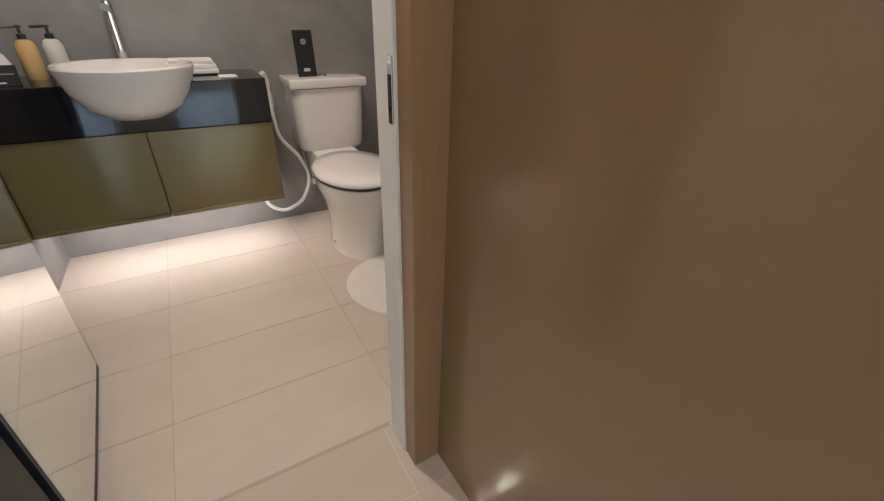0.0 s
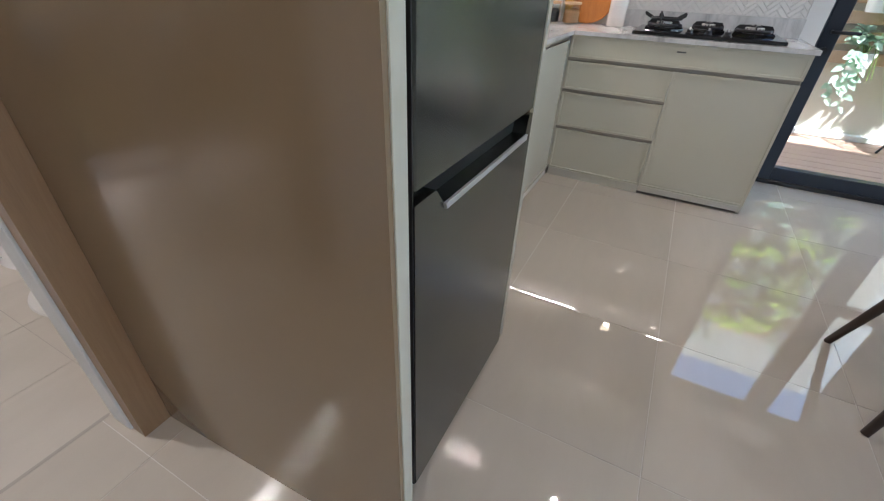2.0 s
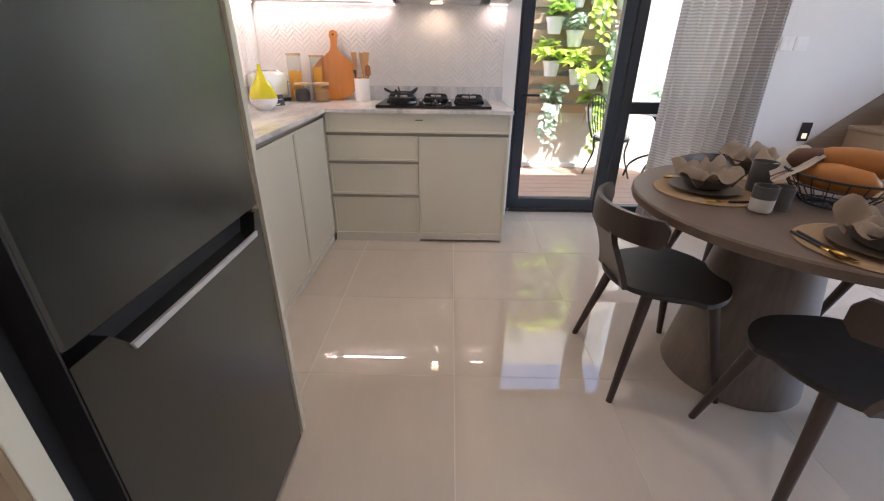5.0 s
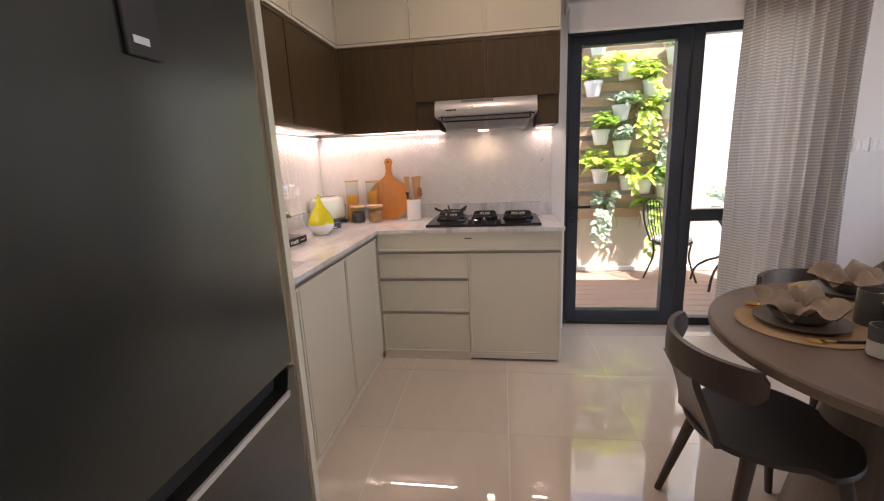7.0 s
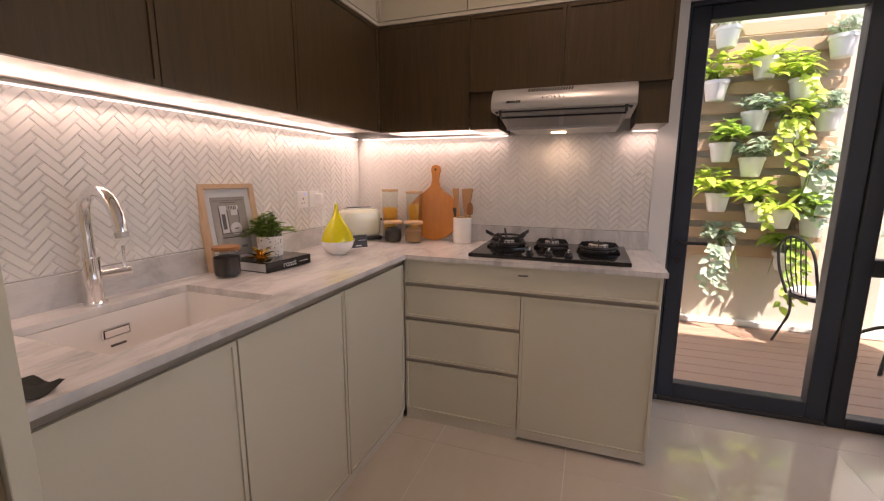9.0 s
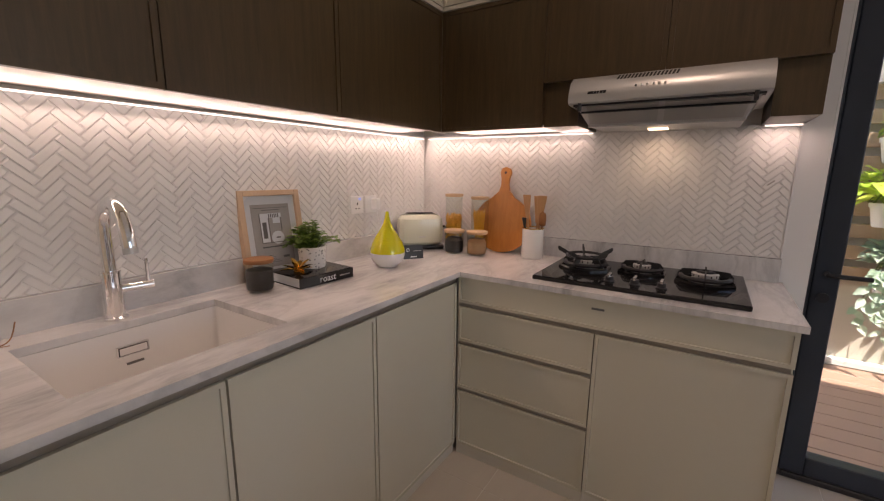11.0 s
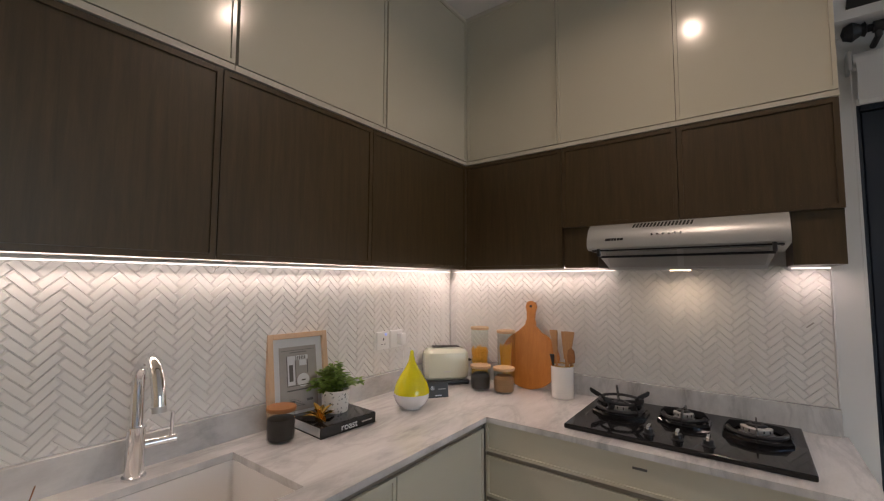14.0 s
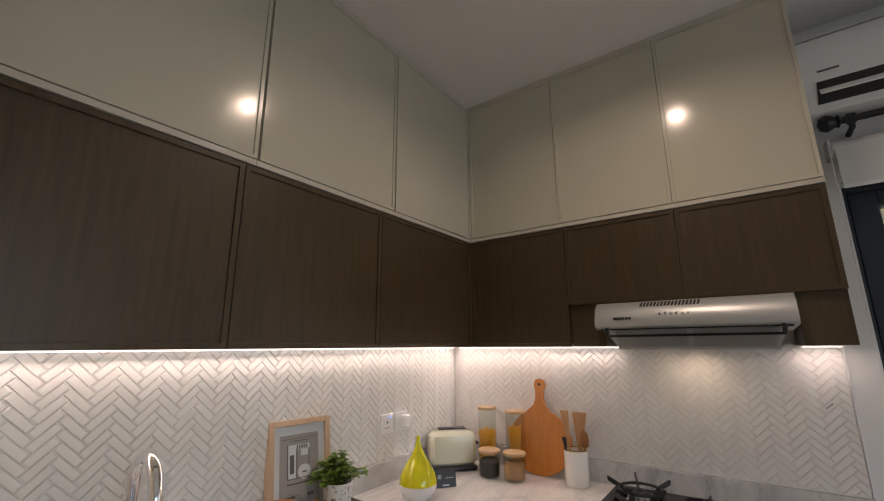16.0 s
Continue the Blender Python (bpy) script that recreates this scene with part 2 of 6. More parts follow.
M_SGROUT = paint("white_grout", (0.76, 0.75, 0.735), 0.8, vary=0.06)
M_WHITE = paint("white_plastic", (0.80, 0.80, 0.79), 0.35, vary=0.02, relief=0.0)
M_CERAMIC = paint("white_ceramic", (0.82, 0.81, 0.79), 0.12, vary=0.02, relief=0.0, coat=0.5)
M_STEEL = paint("hood_steel", (0.50, 0.505, 0.50), 0.34, 0.35, vary=0.03, grain=200, relief=0.02)
M_FILTER = paint("filter_mesh", (0.42, 0.415, 0.405), 0.32, 0.55, vary=0.08, scale=20, grain=400, relief=0.2)
M_CHROME = paint("chrome", (0.85, 0.85, 0.85), 0.07, 1.0, vary=0.01, relief=0.0)
M_FRIDGE = paint("dark_brushed_steel", (0.092, 0.098, 0.091), 0.23, 0.85, vary=0.04, scale=1.5, grain=350, relief=0.03)
M_BLACK = paint("black_plastic", (0.018, 0.018, 0.020), 0.4, vary=0.1)
M_IRON = paint("black_iron", (0.03, 0.032, 0.035), 0.45, 0.4, vary=0.12)
M_BGLASS = paint("black_glass", (0.008, 0.008, 0.009), 0.05, vary=0.05, relief=0.0)
M_BSTONE = paint("black_stone", (0.012, 0.012, 0.014), 0.08, vary=0.2, relief=0.0, coat=0.3)
M_BRONZE = paint("bronze_lacquer", (0.20, 0.16, 0.075), 0.22, 0.25, vary=0.03, relief=0.0)
M_FRAME = paint("anthracite_aluminium", (0.030, 0.038, 0.052), 0.38, 0.2, vary=0.08)
M_GLASS = pane_glass("window_pane")
M_JAR = pane_glass("jar_glass", 0.35)
M_MIRROR = paint("mirror", (0.86, 0.88, 0.87), 0.015, 1.0, vary=0.005, relief=0.0)
M_TABLE = wood("smoked_oak", (0.085, 0.062, 0.046), (0.17, 0.13, 0.10), 0, 0.42, 12, 3.5)
M_PEDESTAL = wood("smoked_oak_upright", (0.10, 0.078, 0.060), (0.21, 0.17, 0.14), 2, 0.45, 12, 3.5)
M_CHAIR = wood("espresso_wood", (0.022, 0.013, 0.010), (0.050, 0.030, 0.022), 2, 0.36, 14, 6, coat=0.15)
M_SEAT = wood("black_stained_wood", (0.010, 0.009, 0.009), (0.024, 0.021, 0.020), 0, 0.36, 14, 6)
M_CURTAIN = fabric("banded_curtain", (0.84, 0.83, 0.83), (0.60, 0.565, 0.53), 0.020, 2, 0.55)
M_HEM = fabric("curtain_hem", (0.42, 0.39, 0.36), (0.38, 0.36, 0.33), 0, 2, 0.1)
M_BLIND = fabric("blind_fabric", (0.78, 0.78, 0.77), (0.74, 0.74, 0.73), 0, 2, 0.15)
M_LINEN = fabric("linen_napkin", (0.52, 0.44, 0.34), (0.46, 0.39, 0.30))
M_CLOTH = fabric("striped_cloth", (0.72, 0.69, 0.64), (0.70, 0.66, 0.62))
M_TOWEL = fabric("white_towel", (0.78, 0.77, 0.75), (0.72, 0.71, 0.70))
M_RED = fabric("red_band", (0.30, 0.05, 0.035), (0.26, 0.05, 0.04))
M_MAT = fabric("woven_mat", (0.36, 0.26, 0.15), (0.25, 0.17, 0.09))
M_RUG = fabric("bath_rug", (0.74, 0.72, 0.68), (0.64, 0.62, 0.58))
M_STONEWARE = paint("grey_stoneware", (0.13, 0.115, 0.095), 0.3, vary=0.15, scale=25)
M_CUPGREY = paint("grey_glaze", (0.085, 0.09, 0.09), 0.3, vary=0.15, scale=30)
M_CUPWHITE = paint("cream_glaze", (0.60, 0.59, 0.55), 0.3, vary=0.06, scale=30)
M_GOLD = paint("gold", (0.75, 0.48, 0.13), 0.18, 1.0, vary=0.04, relief=0.0)
M_BREAD = paint("bread_crust", (0.42, 0.17, 0.035), 0.6, vary=0.35, scale=14, relief=0.4)
M_ROLL = paint("dark_bread", (0.10, 0.045, 0.025), 0.6, vary=0.3, scale=14, relief=0.4)
M_YELLOW = paint("yellow_gloss", (0.66, 0.62, 0.004), 0.10, vary=0.02, relief=0.0, coat=0.5)
M_TOASTER = paint("toaster_cream", (0.60, 0.62, 0.50), 0.18, vary=0.02, relief=0.0, coat=0.5)
M_BOARD = wood("acacia_board", (0.45, 0.155, 0.022), (0.64, 0.26, 0.05), 2, 0.35, 9, 5)
M_LIDWOOD = wood("pale_lid_wood", (0.45, 0.29, 0.15), (0.60, 0.42, 0.24), 0, 0.5, 10, 9)
M_LIDDARK = wood("acacia_lid", (0.20, 0.075, 0.022), (0.34, 0.15, 0.045), 0, 0.45, 10, 9)
M_UTENSIL = wood("beech_utensil", (0.42, 0.22, 0.09), (0.58, 0.34, 0.16), 2, 0.5, 10, 9)
M_PASTA = paint("dry_pasta", (0.86, 0.44, 0.02), 0.5, vary=0.15, scale=40)
M_COFFEE = paint("coffee_beans", (0.022, 0.014, 0.010), 0.5, vary=0.35, scale=60, relief=0.5)
M_SPICE = paint("brown_sugar", (0.36, 0.19, 0.075), 0.8, vary=0.3, scale=60, relief=0.4)
M_PINE = wood("pale_oak_frame", (0.50, 0.34, 0.21), (0.64, 0.46, 0.31), 2, 0.45, 14, 7)
M_PAPER = paint("mount_paper", (0.66, 0.68, 0.70), 0.7, vary=0.03)
M_PRINT = paint("print_grey", (0.36, 0.34, 0.32), 0.6, vary=0.10, scale=40)
M_INK = paint("print_dark", (0.12, 0.115, 0.11), 0.6, vary=0.1)
M_TERRAZZO = terrazzo("terrazzo_pot")
M_SOIL = paint("soil", (0.035, 0.024, 0.016), 0.95, vary=0.4, scale=60, relief=0.8)
M_HERB = leaf_material("herb_leaves", (0.08, 0.16, 0.025), (0.22, 0.34, 0.07))
M_LEAFA = leaf_material("lime_leaves", (0.40, 0.60, 0.08), (0.70, 0.84, 0.15))
M_LEAFB = leaf_material("green_leaves", (0.24, 0.44, 0.06), (0.50, 0.68, 0.13))
M_LEAFC = leaf_material("silver_leaves", (0.24, 0.40, 0.24), (0.48, 0.60, 0.47), (0.55, 0.64, 0.56))
M_STEM = paint("stem", (0.16, 0.24, 0.05), 0.6)
M_SLAT = wood("trellis_slat", (0.44, 0.29, 0.18), (0.60, 0.43, 0.28), 1, 0.6, 12, 5)
M_DECK = wood("composite_deck", (0.34, 0.21, 0.15), (0.45, 0.29, 0.21), 1, 0.6, 20, 6)
M_RENDER = paint("rough_render", (0.60, 0.555, 0.465), 0.9, vary=0.10, scale=3, grain=45, relief=0.9)
M_RENDERW = paint("white_render", (0.74, 0.74, 0.70), 0.9, vary=0.05, scale=3, grain=45, relief=0.5)
M_STAIR = wood("grey_oak_stair", (0.17, 0.14, 0.11), (0.27, 0.225, 0.18), 1, 0.5, 14, 4)
M_TREAD = wood("oak_tread", (0.30, 0.23, 0.16), (0.42, 0.33, 0.24), 0, 0.5, 14, 4)
M_LED = glow("strip_glow", (1.0, 0.86, 0.78), 1.0)
M_LAMPGLOW = glow("downlight_glow", (1.0, 0.85, 0.70), 9.0)
M_HOODGLOW = glow("hood_bulb_glow", (1.0, 0.72, 0.45), 1.8)
M_STEPGLOW = glow("step_light_glow", (1.0, 0.78, 0.50), 0.2)
M_BLUELED = glow("blue_indicator", (0.25, 0.35, 1.0), 0.8)
M_AMBER = paint("amber_soap", (0.55, 0.38, 0.15), 0.25, vary=0.05, relief=0.0)
M_GREYCLOTH = fabric("slate_cloth", (0.07, 0.075, 0.075), (0.05, 0.055, 0.055))

# ---- mesh helpers ----
ORIGIN = {}
GROW, SHIFT = 1.0, Vector()


def box(bm, x0, y0, z0, x1, y1, z1, bevel=0.0):
    m = Matrix.LocRotScale(((x0 + x1) / 2, (y0 + y1) / 2, (z0 + z1) / 2), None, (abs(x1 - x0), abs(y1 - y0), abs(z1 - z0)))
    made = bmesh.ops.create_cube(bm, size=1.0, matrix=m)["verts"]
    if bevel:
        edges = list({e for v in made for e in v.link_edges})
        bmesh.ops.bevel(bm, geom=edges, offset=bevel, segments=1 if bevel < 0.0075 else 3, profile=0.5 if bevel < 0.0075 else 0.6, affect="EDGES")
    return bm


def ring(bm, centre, ax, ay, r, seg):
    return [bm.verts.new(centre + (ax * math.cos(a) + ay * math.sin(a)) * r) for a in (2 * math.pi * k / seg for k in range(seg))]


def bridge(bm, a, b):
    n = len(a)
    for k in range(n):
        bm.faces.new((a[k], a[(k + 1) % n], b[(k + 1) % n], b[k]))


def tube(bm, pts, r, seg=10, caps=True):
    """A round bar along points; r: one radius or one a point."""
    pts = [Vector(p) for p in pts]
    rs = r if isinstance(r, (list, tuple)) else [r] * len(pts)
    last, up = None, None
    for i, p in enumerate(pts):
        d = (pts[min(i + 1, len(pts) - 1)] - pts[max(i - 1, 0)]).normalized()
        if up is None:
            up = d.orthogonal().normalized()
        up = (up - d * up.dot(d)).normalized()
        now = ring(bm, p, up, d.cross(up), rs[i], seg)
        if last:
            bridge(bm, last, now)
        elif caps:
            bm.faces.new(now[::-1])
        last = now
    if caps:
        bm.faces.new(last)
    return bm


def lathe(bm, profile, seg=28, at=(0, 0, 0), sx=1.0, sy=1.0):
    """A turned body from (radius, height) pairs; radius 0 closes it."""
    at, last = Vector(at), None
    for r, z in profile:
        if r < 1e-5:
            now = [bm.verts.new(at + Vector((0, 0, z)))]
        else:
            now = [bm.verts.new(at + Vector((sx * r * math.cos(2 * math.pi * k / seg), sy * r * math.sin(2 * math.pi * k / seg), z))) for k in range(seg)]
        if last:
            if len(last) == 1 and len(now) > 1:
                for k in range(seg):
                    bm.faces.new((last[0], now[(k + 1) % seg], now[k]))
            elif len(now) == 1 and len(last) > 1:
                for k in range(seg):
                    bm.faces.new((last[k], last[(k + 1) % seg], now[0]))
            elif len(now) > 1:
                bridge(bm, last, now)
        last = now
    return bm


def prism(bm, outline, axis, a, b):
    """An outline of 2D points pushed along an axis from a to b."""
    def at(p, w):
        return {0: (w, p[0], p[1]), 1: (p[0], w, p[1]), 2: (p[0], p[1], w)}[axis]
    lo, hi = [bm.verts.new(at(p, a)) for p in outline], [bm.verts.new(at(p, b)) for p in outline]
    bm.faces.new(lo), bm.faces.new(hi)
    bridge(bm, lo, hi)
    return bm


def spline(pts, n=8):
    """A smooth line through points (Catmull-Rom)."""
    pts = [Vector(p) for p in pts]
    full, out = [pts[0], *pts, pts[-1]], []
    for i in range(1, len(full) - 2):
        p0, p1, p2, p3 = full[i - 1 : i + 3]
        for k in range(n):
            t = k / n
            out.append(0.5 * (2 * p1 + (p2 - p0) * t + (2 * p0 - 5 * p1 + 4 * p2 - p3) * t * t + (3 * p1 - p0 - 3 * p2 + p3) * t**3))
    return [*out, pts[-1]]


def mesh_of(name, bm, mat, smooth=35):
    bmesh.ops.recalc_face_normals(bm, faces=bm.faces[:])
    me = bpy.data.meshes.new(name)
    bm.to_mesh(me)
    bm.free()
    for k in mat if isinstance(mat, (list, tuple)) else (mat,):
        me.materials.append(k)
    if smooth:
        me.shade_smooth()
        me.set_sharp_from_angle(angle=radians(smooth))
    return me


def thing(name, at, label="", category="", group="", kind=""):
    at = Vector(at) * GROW + SHIFT
    ob = tagged(new(name), label, category, group, kind)
    ob.location = at
    ob.empty_display_size = 0.05
    ORIGIN[ob.name] = Vector(at)
    return ob


def part(name, bm, mat, parent=None, label="", smooth=35):
    """One mesh object, drawn in world places, under a thing or a part."""
    at = ORIGIN[parent.name] if parent else Vector()
    bmesh.ops.transform(bm, matrix=Matrix.Translation(SHIFT - at) @ Matrix.Scale(GROW, 4), verts=bm.verts[:])
    ob = new(name, mesh_of(name, bm, mat, smooth))
    ob.parent = parent
    ORIGIN[ob.name] = at
    return tagged(ob, label)


def whole(name, bm, mat, label="", category="", group="", kind="", smooth=35):
    return tagged(part(name, bm, mat, None, "", smooth), label, category, group, kind)


def setting(name, bm, mat, label, category):
    return whole(name, bm, mat, label, category, "", "structure")


def nb():
    return bmesh.new()


def wall_with_hole(bm, axis, w0, w1, a0, a1, z0, z1, holes):
    """A wall across axis (0: thickness in x, 1: in y) with openings (a, b, zlo, zhi), as butted blocks."""
    def put(p, q, lo, hi):
        if q - p > 1e-4 and hi - lo > 1e-4:
            if axis == 0:
                box(bm, w0, p, lo, w1, q, hi)
            else:
                box(bm, p, w0, lo, q, w1, hi)
    edge = a0
    for p, q, lo, hi in sorted(holes):
        put(edge, p, z0, z1)
        put(p, q, z0, lo)
        put(p, q, hi, z1)
        edge = q
    put(edge, a1, z0, z1)
    return bm


# ---- structure ----
H = 2.825
N_WALL, E_WALL = 1.146, 3.790
setting("floor", box(nb(), -2.2, -4.4, -0.12, 3.98, 1.170, -0.0012), M_GROUT, "pale grout bed under the polished floor tiles", "floor")
setting("bathroom_floor", box(nb(), -0.313, 1.170, -0.12, 1.626, 2.83, -0.0015), M_BGROUT, "grout bed under the bathroom floor tiles", "floor")
setting("ceiling", box(nb(), -2.2, -4.4, H, 3.97, 1.30, H + 0.15), M_CEIL, "plain white plastered ceiling", "ceiling")
setting("bathroom_ceiling", box(nb(), -0.42, 1.30, 2.56, 1.73, 2.95, 2.70), M_CEIL, "white bathroom ceiling", "ceiling")
setting("wall_north", box(nb(), 0.80, 1.15, 0, 3.97, 1.30, H), M_WALL, "white plastered wall behind the kitchen cabinets", "wall")
b = wall_with_hole(nb(), 1, 1.015, 1.170, -2.2, 0.799, 0, H, [(-0.08, 0.715, 0.0, 2.10)])
setting("wall_hall", b, M_WALL, "white hallway wall with the bathroom doorway", "wall")
b = wall_with_hole(nb(), 0, E_WALL, 3.97, -4.4, 1.15, 0, H, [(-2.40, -0.70, 0.0, 2.125)])
setting("wall_east", b, M_WALL, "white plastered wall with the tall garden door opening", "wall")
b = wall_with_hole(nb(), 1, -4.55, -4.4, -2.2, 3.97, 0, H, [(0.15, 2.85, 0.2, 2.3)])
setting("wall_south", b, M_WALL, "white wall with a wide window closing the living side", "wall")
setting("wall_west", box(nb(), -2.35, -4.55, 0, -2.2, 1.15, H), M_WALL, "plain white wall closing the hallway", "wall")
setting("bathroom_wall_north", box(nb(), -0.42, 2.83, 0, 1.73, 2.95, 2.56), M_CONC, "grey microcement bathroom wall with cloudy trowel marks", "wall")
setting("bathroom_wall_east", box(nb(), 1.626, 1.30, 0, 1.73, 2.83, 2.56), M_CONC, "grey microcement bathroom side wall", "wall")
setting("bathroom_wall_west", box(nb(), -0.42, 1.170, 0, -0.313, 2.83, 2.56), M_CONC, "grey microcement wall beside the vanity", "wall")
b = box(nb(), 0.694, 1.003, 0, 0.7697, 1.058, 2.10, 0.0005)
box(b, -0.08, 1.003, 2.07, 0.694, 1.058, 2.10)
setting("door_casing", b, M_CASING, "light brown wood veneer door casing", "door casing")
setting("door_jamb", box(nb(), 0.687, 1.059, 0, 0.715, 1.142, 2.07, 0.002), M_WALL, "white painted door jamb", "door jamb")
strike = thing("strike_plate", (0.685, 1.078, 1.0), "steel latch strike plate set in the door jamb", "strike plate")
part("plate", box(nb(), 0.6835, 1.0595, 0.945, 0.6872, 1.078, 1.060, 0.001), M_CHROME, strike)
part("latch_hole", box(nb(), 0.682, 1.062, 0.975, 0.6838, 1.074, 1.030), M_DARK, strike, "dark latch hole")
setting("hinge_jamb", box(nb(), -0.082, 1.003, 0, -0.050, 1.150, 2.07, 0.002), M_BLACK, "black hinge-side jamb of the bathroom door", "door jamb")
bm_door = thing("door_1", (-0.06, 1.45, 0.0), "bathroom door standing open with a mirrored face", "door", kind="structure")
b = prism(nb(), [(-0.056, 1.185), (-0.112, 1.87), (-0.152, 1.867), (-0.096, 1.182)], 2, 0.006, 2.06)
part("leaf", b, M_FRAME, bm_door)
b = prism(nb(), [(-0.0540, 1.193), (-0.1085, 1.857), (-0.1112, 1.857), (-0.0567, 1.193)], 2, 0.034, 2.05)
part("mirror", b, M_MIRROR, bm_door, "full-height mirror pane")

# bathroom threshold strip
setting("threshold", box(nb(), -0.050, 1.163, -0.006, 0.687, 1.174, 0.001), M_BGROUT, "thin stone threshold strip in the doorway", "threshold")

# garden
setting("ground", box(nb(), 3.97, -30, -0.20, 40, 30, -0.08), M_RENDER, "bare ground outside the house", "ground")
setting("garden_wall", box(nb(), 5.62, -2.55, -0.08, 5.77, 2.2, 3.12), M_RENDER, "rough beige rendered garden wall", "wall")
setting("garden_wall_white", box(nb(), 5.62, -6.0, -0.08, 5.80, -2.55, 3.12), M_RENDERW, "white rendered end of the garden wall", "wall")
setting("garden_wall_side", box(nb(), 3.97, 1.4, -0.08, 5.62, 1.55, 3.2), M_RENDERW, "white rendered side wall of the small garden", "wall")
setting("garden_wall_far", box(nb(), 3.97, -6.0, -0.08, 5.62, -5.85, 3.2), M_RENDERW, "white rendered far wall of the small garden", "wall")
setting("kerb", box(nb(), 5.56, -5.85, -0.03, 5.62, 1.4, 0.02, 0.006), M_RENDERW, "pale kerb strip along the garden wall", "kerb")

# door and window frames
FX0, FX1 = 3.875, 3.945
door = thing("door_2", (3.91, -1.12, 0.0), "anthracite aluminium garden door with a full-height pane", "door", kind="structure")
D0, D1 = -1.515, -0.725
for nm, args in (("stile", (D1 - 0.085, D1, 0.03, 2.10)), ("stile", (D0, D0 + 0.085, 0.03, 2.10))):
    part(nm, box(nb(), FX0, args[0], args[2], FX1, args[1], args[3], 0.004), M_FRAME, door)
part("top_rail", box(nb(), FX0, D0 + 0.085, 2.035, FX1, D1 - 0.085, 2.10, 0.004), M_FRAME, door)
part("bottom_rail", box(nb(), FX0, D0 + 0.085, 0.03, FX1, D1 - 0.085, 0.115, 0.004), M_FRAME, door)
p = part("pane", box(nb(), 3.905, D0 + 0.08, 0.11, 3.911, D1 - 0.08, 2.04), M_GLASS, door, "clear glass pane")
p.visible_shadow = False
h = part("handle", tube(tube(nb(), [(3.873, -0.765, 0.93), (3.83, -0.765, 0.93)], 0.010), spline([(3.832, -0.765, 0.93), (3.828, -0.79, 0.93), (3.83, -0.89, 0.93)], 5), 0.009), M_IRON, door, "black lever handle")
part("lock_cylinder", tube(nb(), [(3.875, -0.765, 0.83), (3.862, -0.765, 0.83)], 0.020, 16), M_IRON, door)
part("weather_strip", box(nb(), 3.868, D0 + 0.01, 0.004, 3.90, D1 - 0.01, 0.028, 0.003), M_BLACK, door, "black rubber draught strip")
win = thing("window_1", (3.91, -2.05, 0.0), "anthracite fixed window with a transom bar", "window", kind="structure")
for y0, y1 in ((-1.60, -1.525), (-2.40, -2.33)):
    part("mullion", box(nb(), FX0, y0, 0.0, FX1 + 0.01, y1, 2.12, 0.004), M_FRAME, win)
part("transom", box(nb(), FX0, -2.33, 0.80, FX1, -1.60, 0.885, 0.004), M_FRAME, win)
part("bottom_rail", box(nb(), FX0, -2.33, 0.0, FX1, -1.60, 0.06, 0.004), M_FRAME, win)
part("top_rail", box(nb(), FX0, -2.33, 2.06, FX1, -1.60, 2.12, 0.004), M_FRAME, win)
for z0, z1 in ((0.06, 0.80), (0.885, 2.06)):
    p = part("pane", box(nb(), 3.905, -2.33, z0, 3.911, -1.60, z1), M_GLASS, win, "clear glass pane")
    p.visible_shadow = False
b = box(nb(), FX0 - 0.01, -0.722, 0, FX1 + 0.02, -0.700, 2.125, 0.003)
box(b, FX0 - 0.01, -1.522, 2.103, FX1 + 0.02, -0.722, 2.125, 0.003)
box(b, FX0, -1.522, 0.0, FX1 + 0.02, -0.722, 0.004)
setting("door_frame", b, M_FRAME, "anthracite aluminium outer frame of the garden door", "door frame")

w2 = thing("window_2", (1.5, -4.47, 0.2), "wide living room window with anthracite frames", "window", kind="structure")
for x0, x1 in ((0.15, 0.21), (1.47, 1.53), (2.79, 2.85)):
    part("mullion", box(nb(), x0, -4.51, 0.2, x1, -4.45, 2.3, 0.003), M_FRAME, w2)
for z0, z1 in ((0.2, 0.26), (2.24, 2.3)):
    part("rail", box(nb(), 0.21, -4.50, z0, 2.79, -4.46, z1, 0.003), M_FRAME, w2)
for x0, x1 in ((0.21, 1.47), (1.53, 2.79)):
    part("pane", box(nb(), x0, -4.483, 0.26, x1, -4.477, 2.24), M_GLASS, w2, "clear glass pane").visible_shadow = False

# stairs along the east wall
st = thing("staircase", (3.35, -2.5, 0.0), "oak stairs with a grey wood skirting rising along the white wall", "staircase", kind="structure")
for i in range(8):
    y = -2.52 - 0.222 * i
    part("step", box(nb(), 2.95, max(y - 0.50, -4.39), 0.0 if i < 1 else 0.19 * i - 0.02, 3.770, y, 0.19 * (i + 1) - 0.03, 0.003), M_TREAD, st)
    part("tread", box(nb(), 2.94, max(y - 0.50, -4.39), 0.19 * (i + 1) - 0.03, 3.770, y + 0.012, 0.19 * (i + 1), 0.005), M_TREAD, st)
b = prism(nb(), [(-2.30, 0.0), (-2.30, 0.09), (-4.38, 1.86), (-4.38, 0.0)], 0, 3.772, 3.788)
part("skirting", b, M_STAIR, st, "grey wood skirting board")

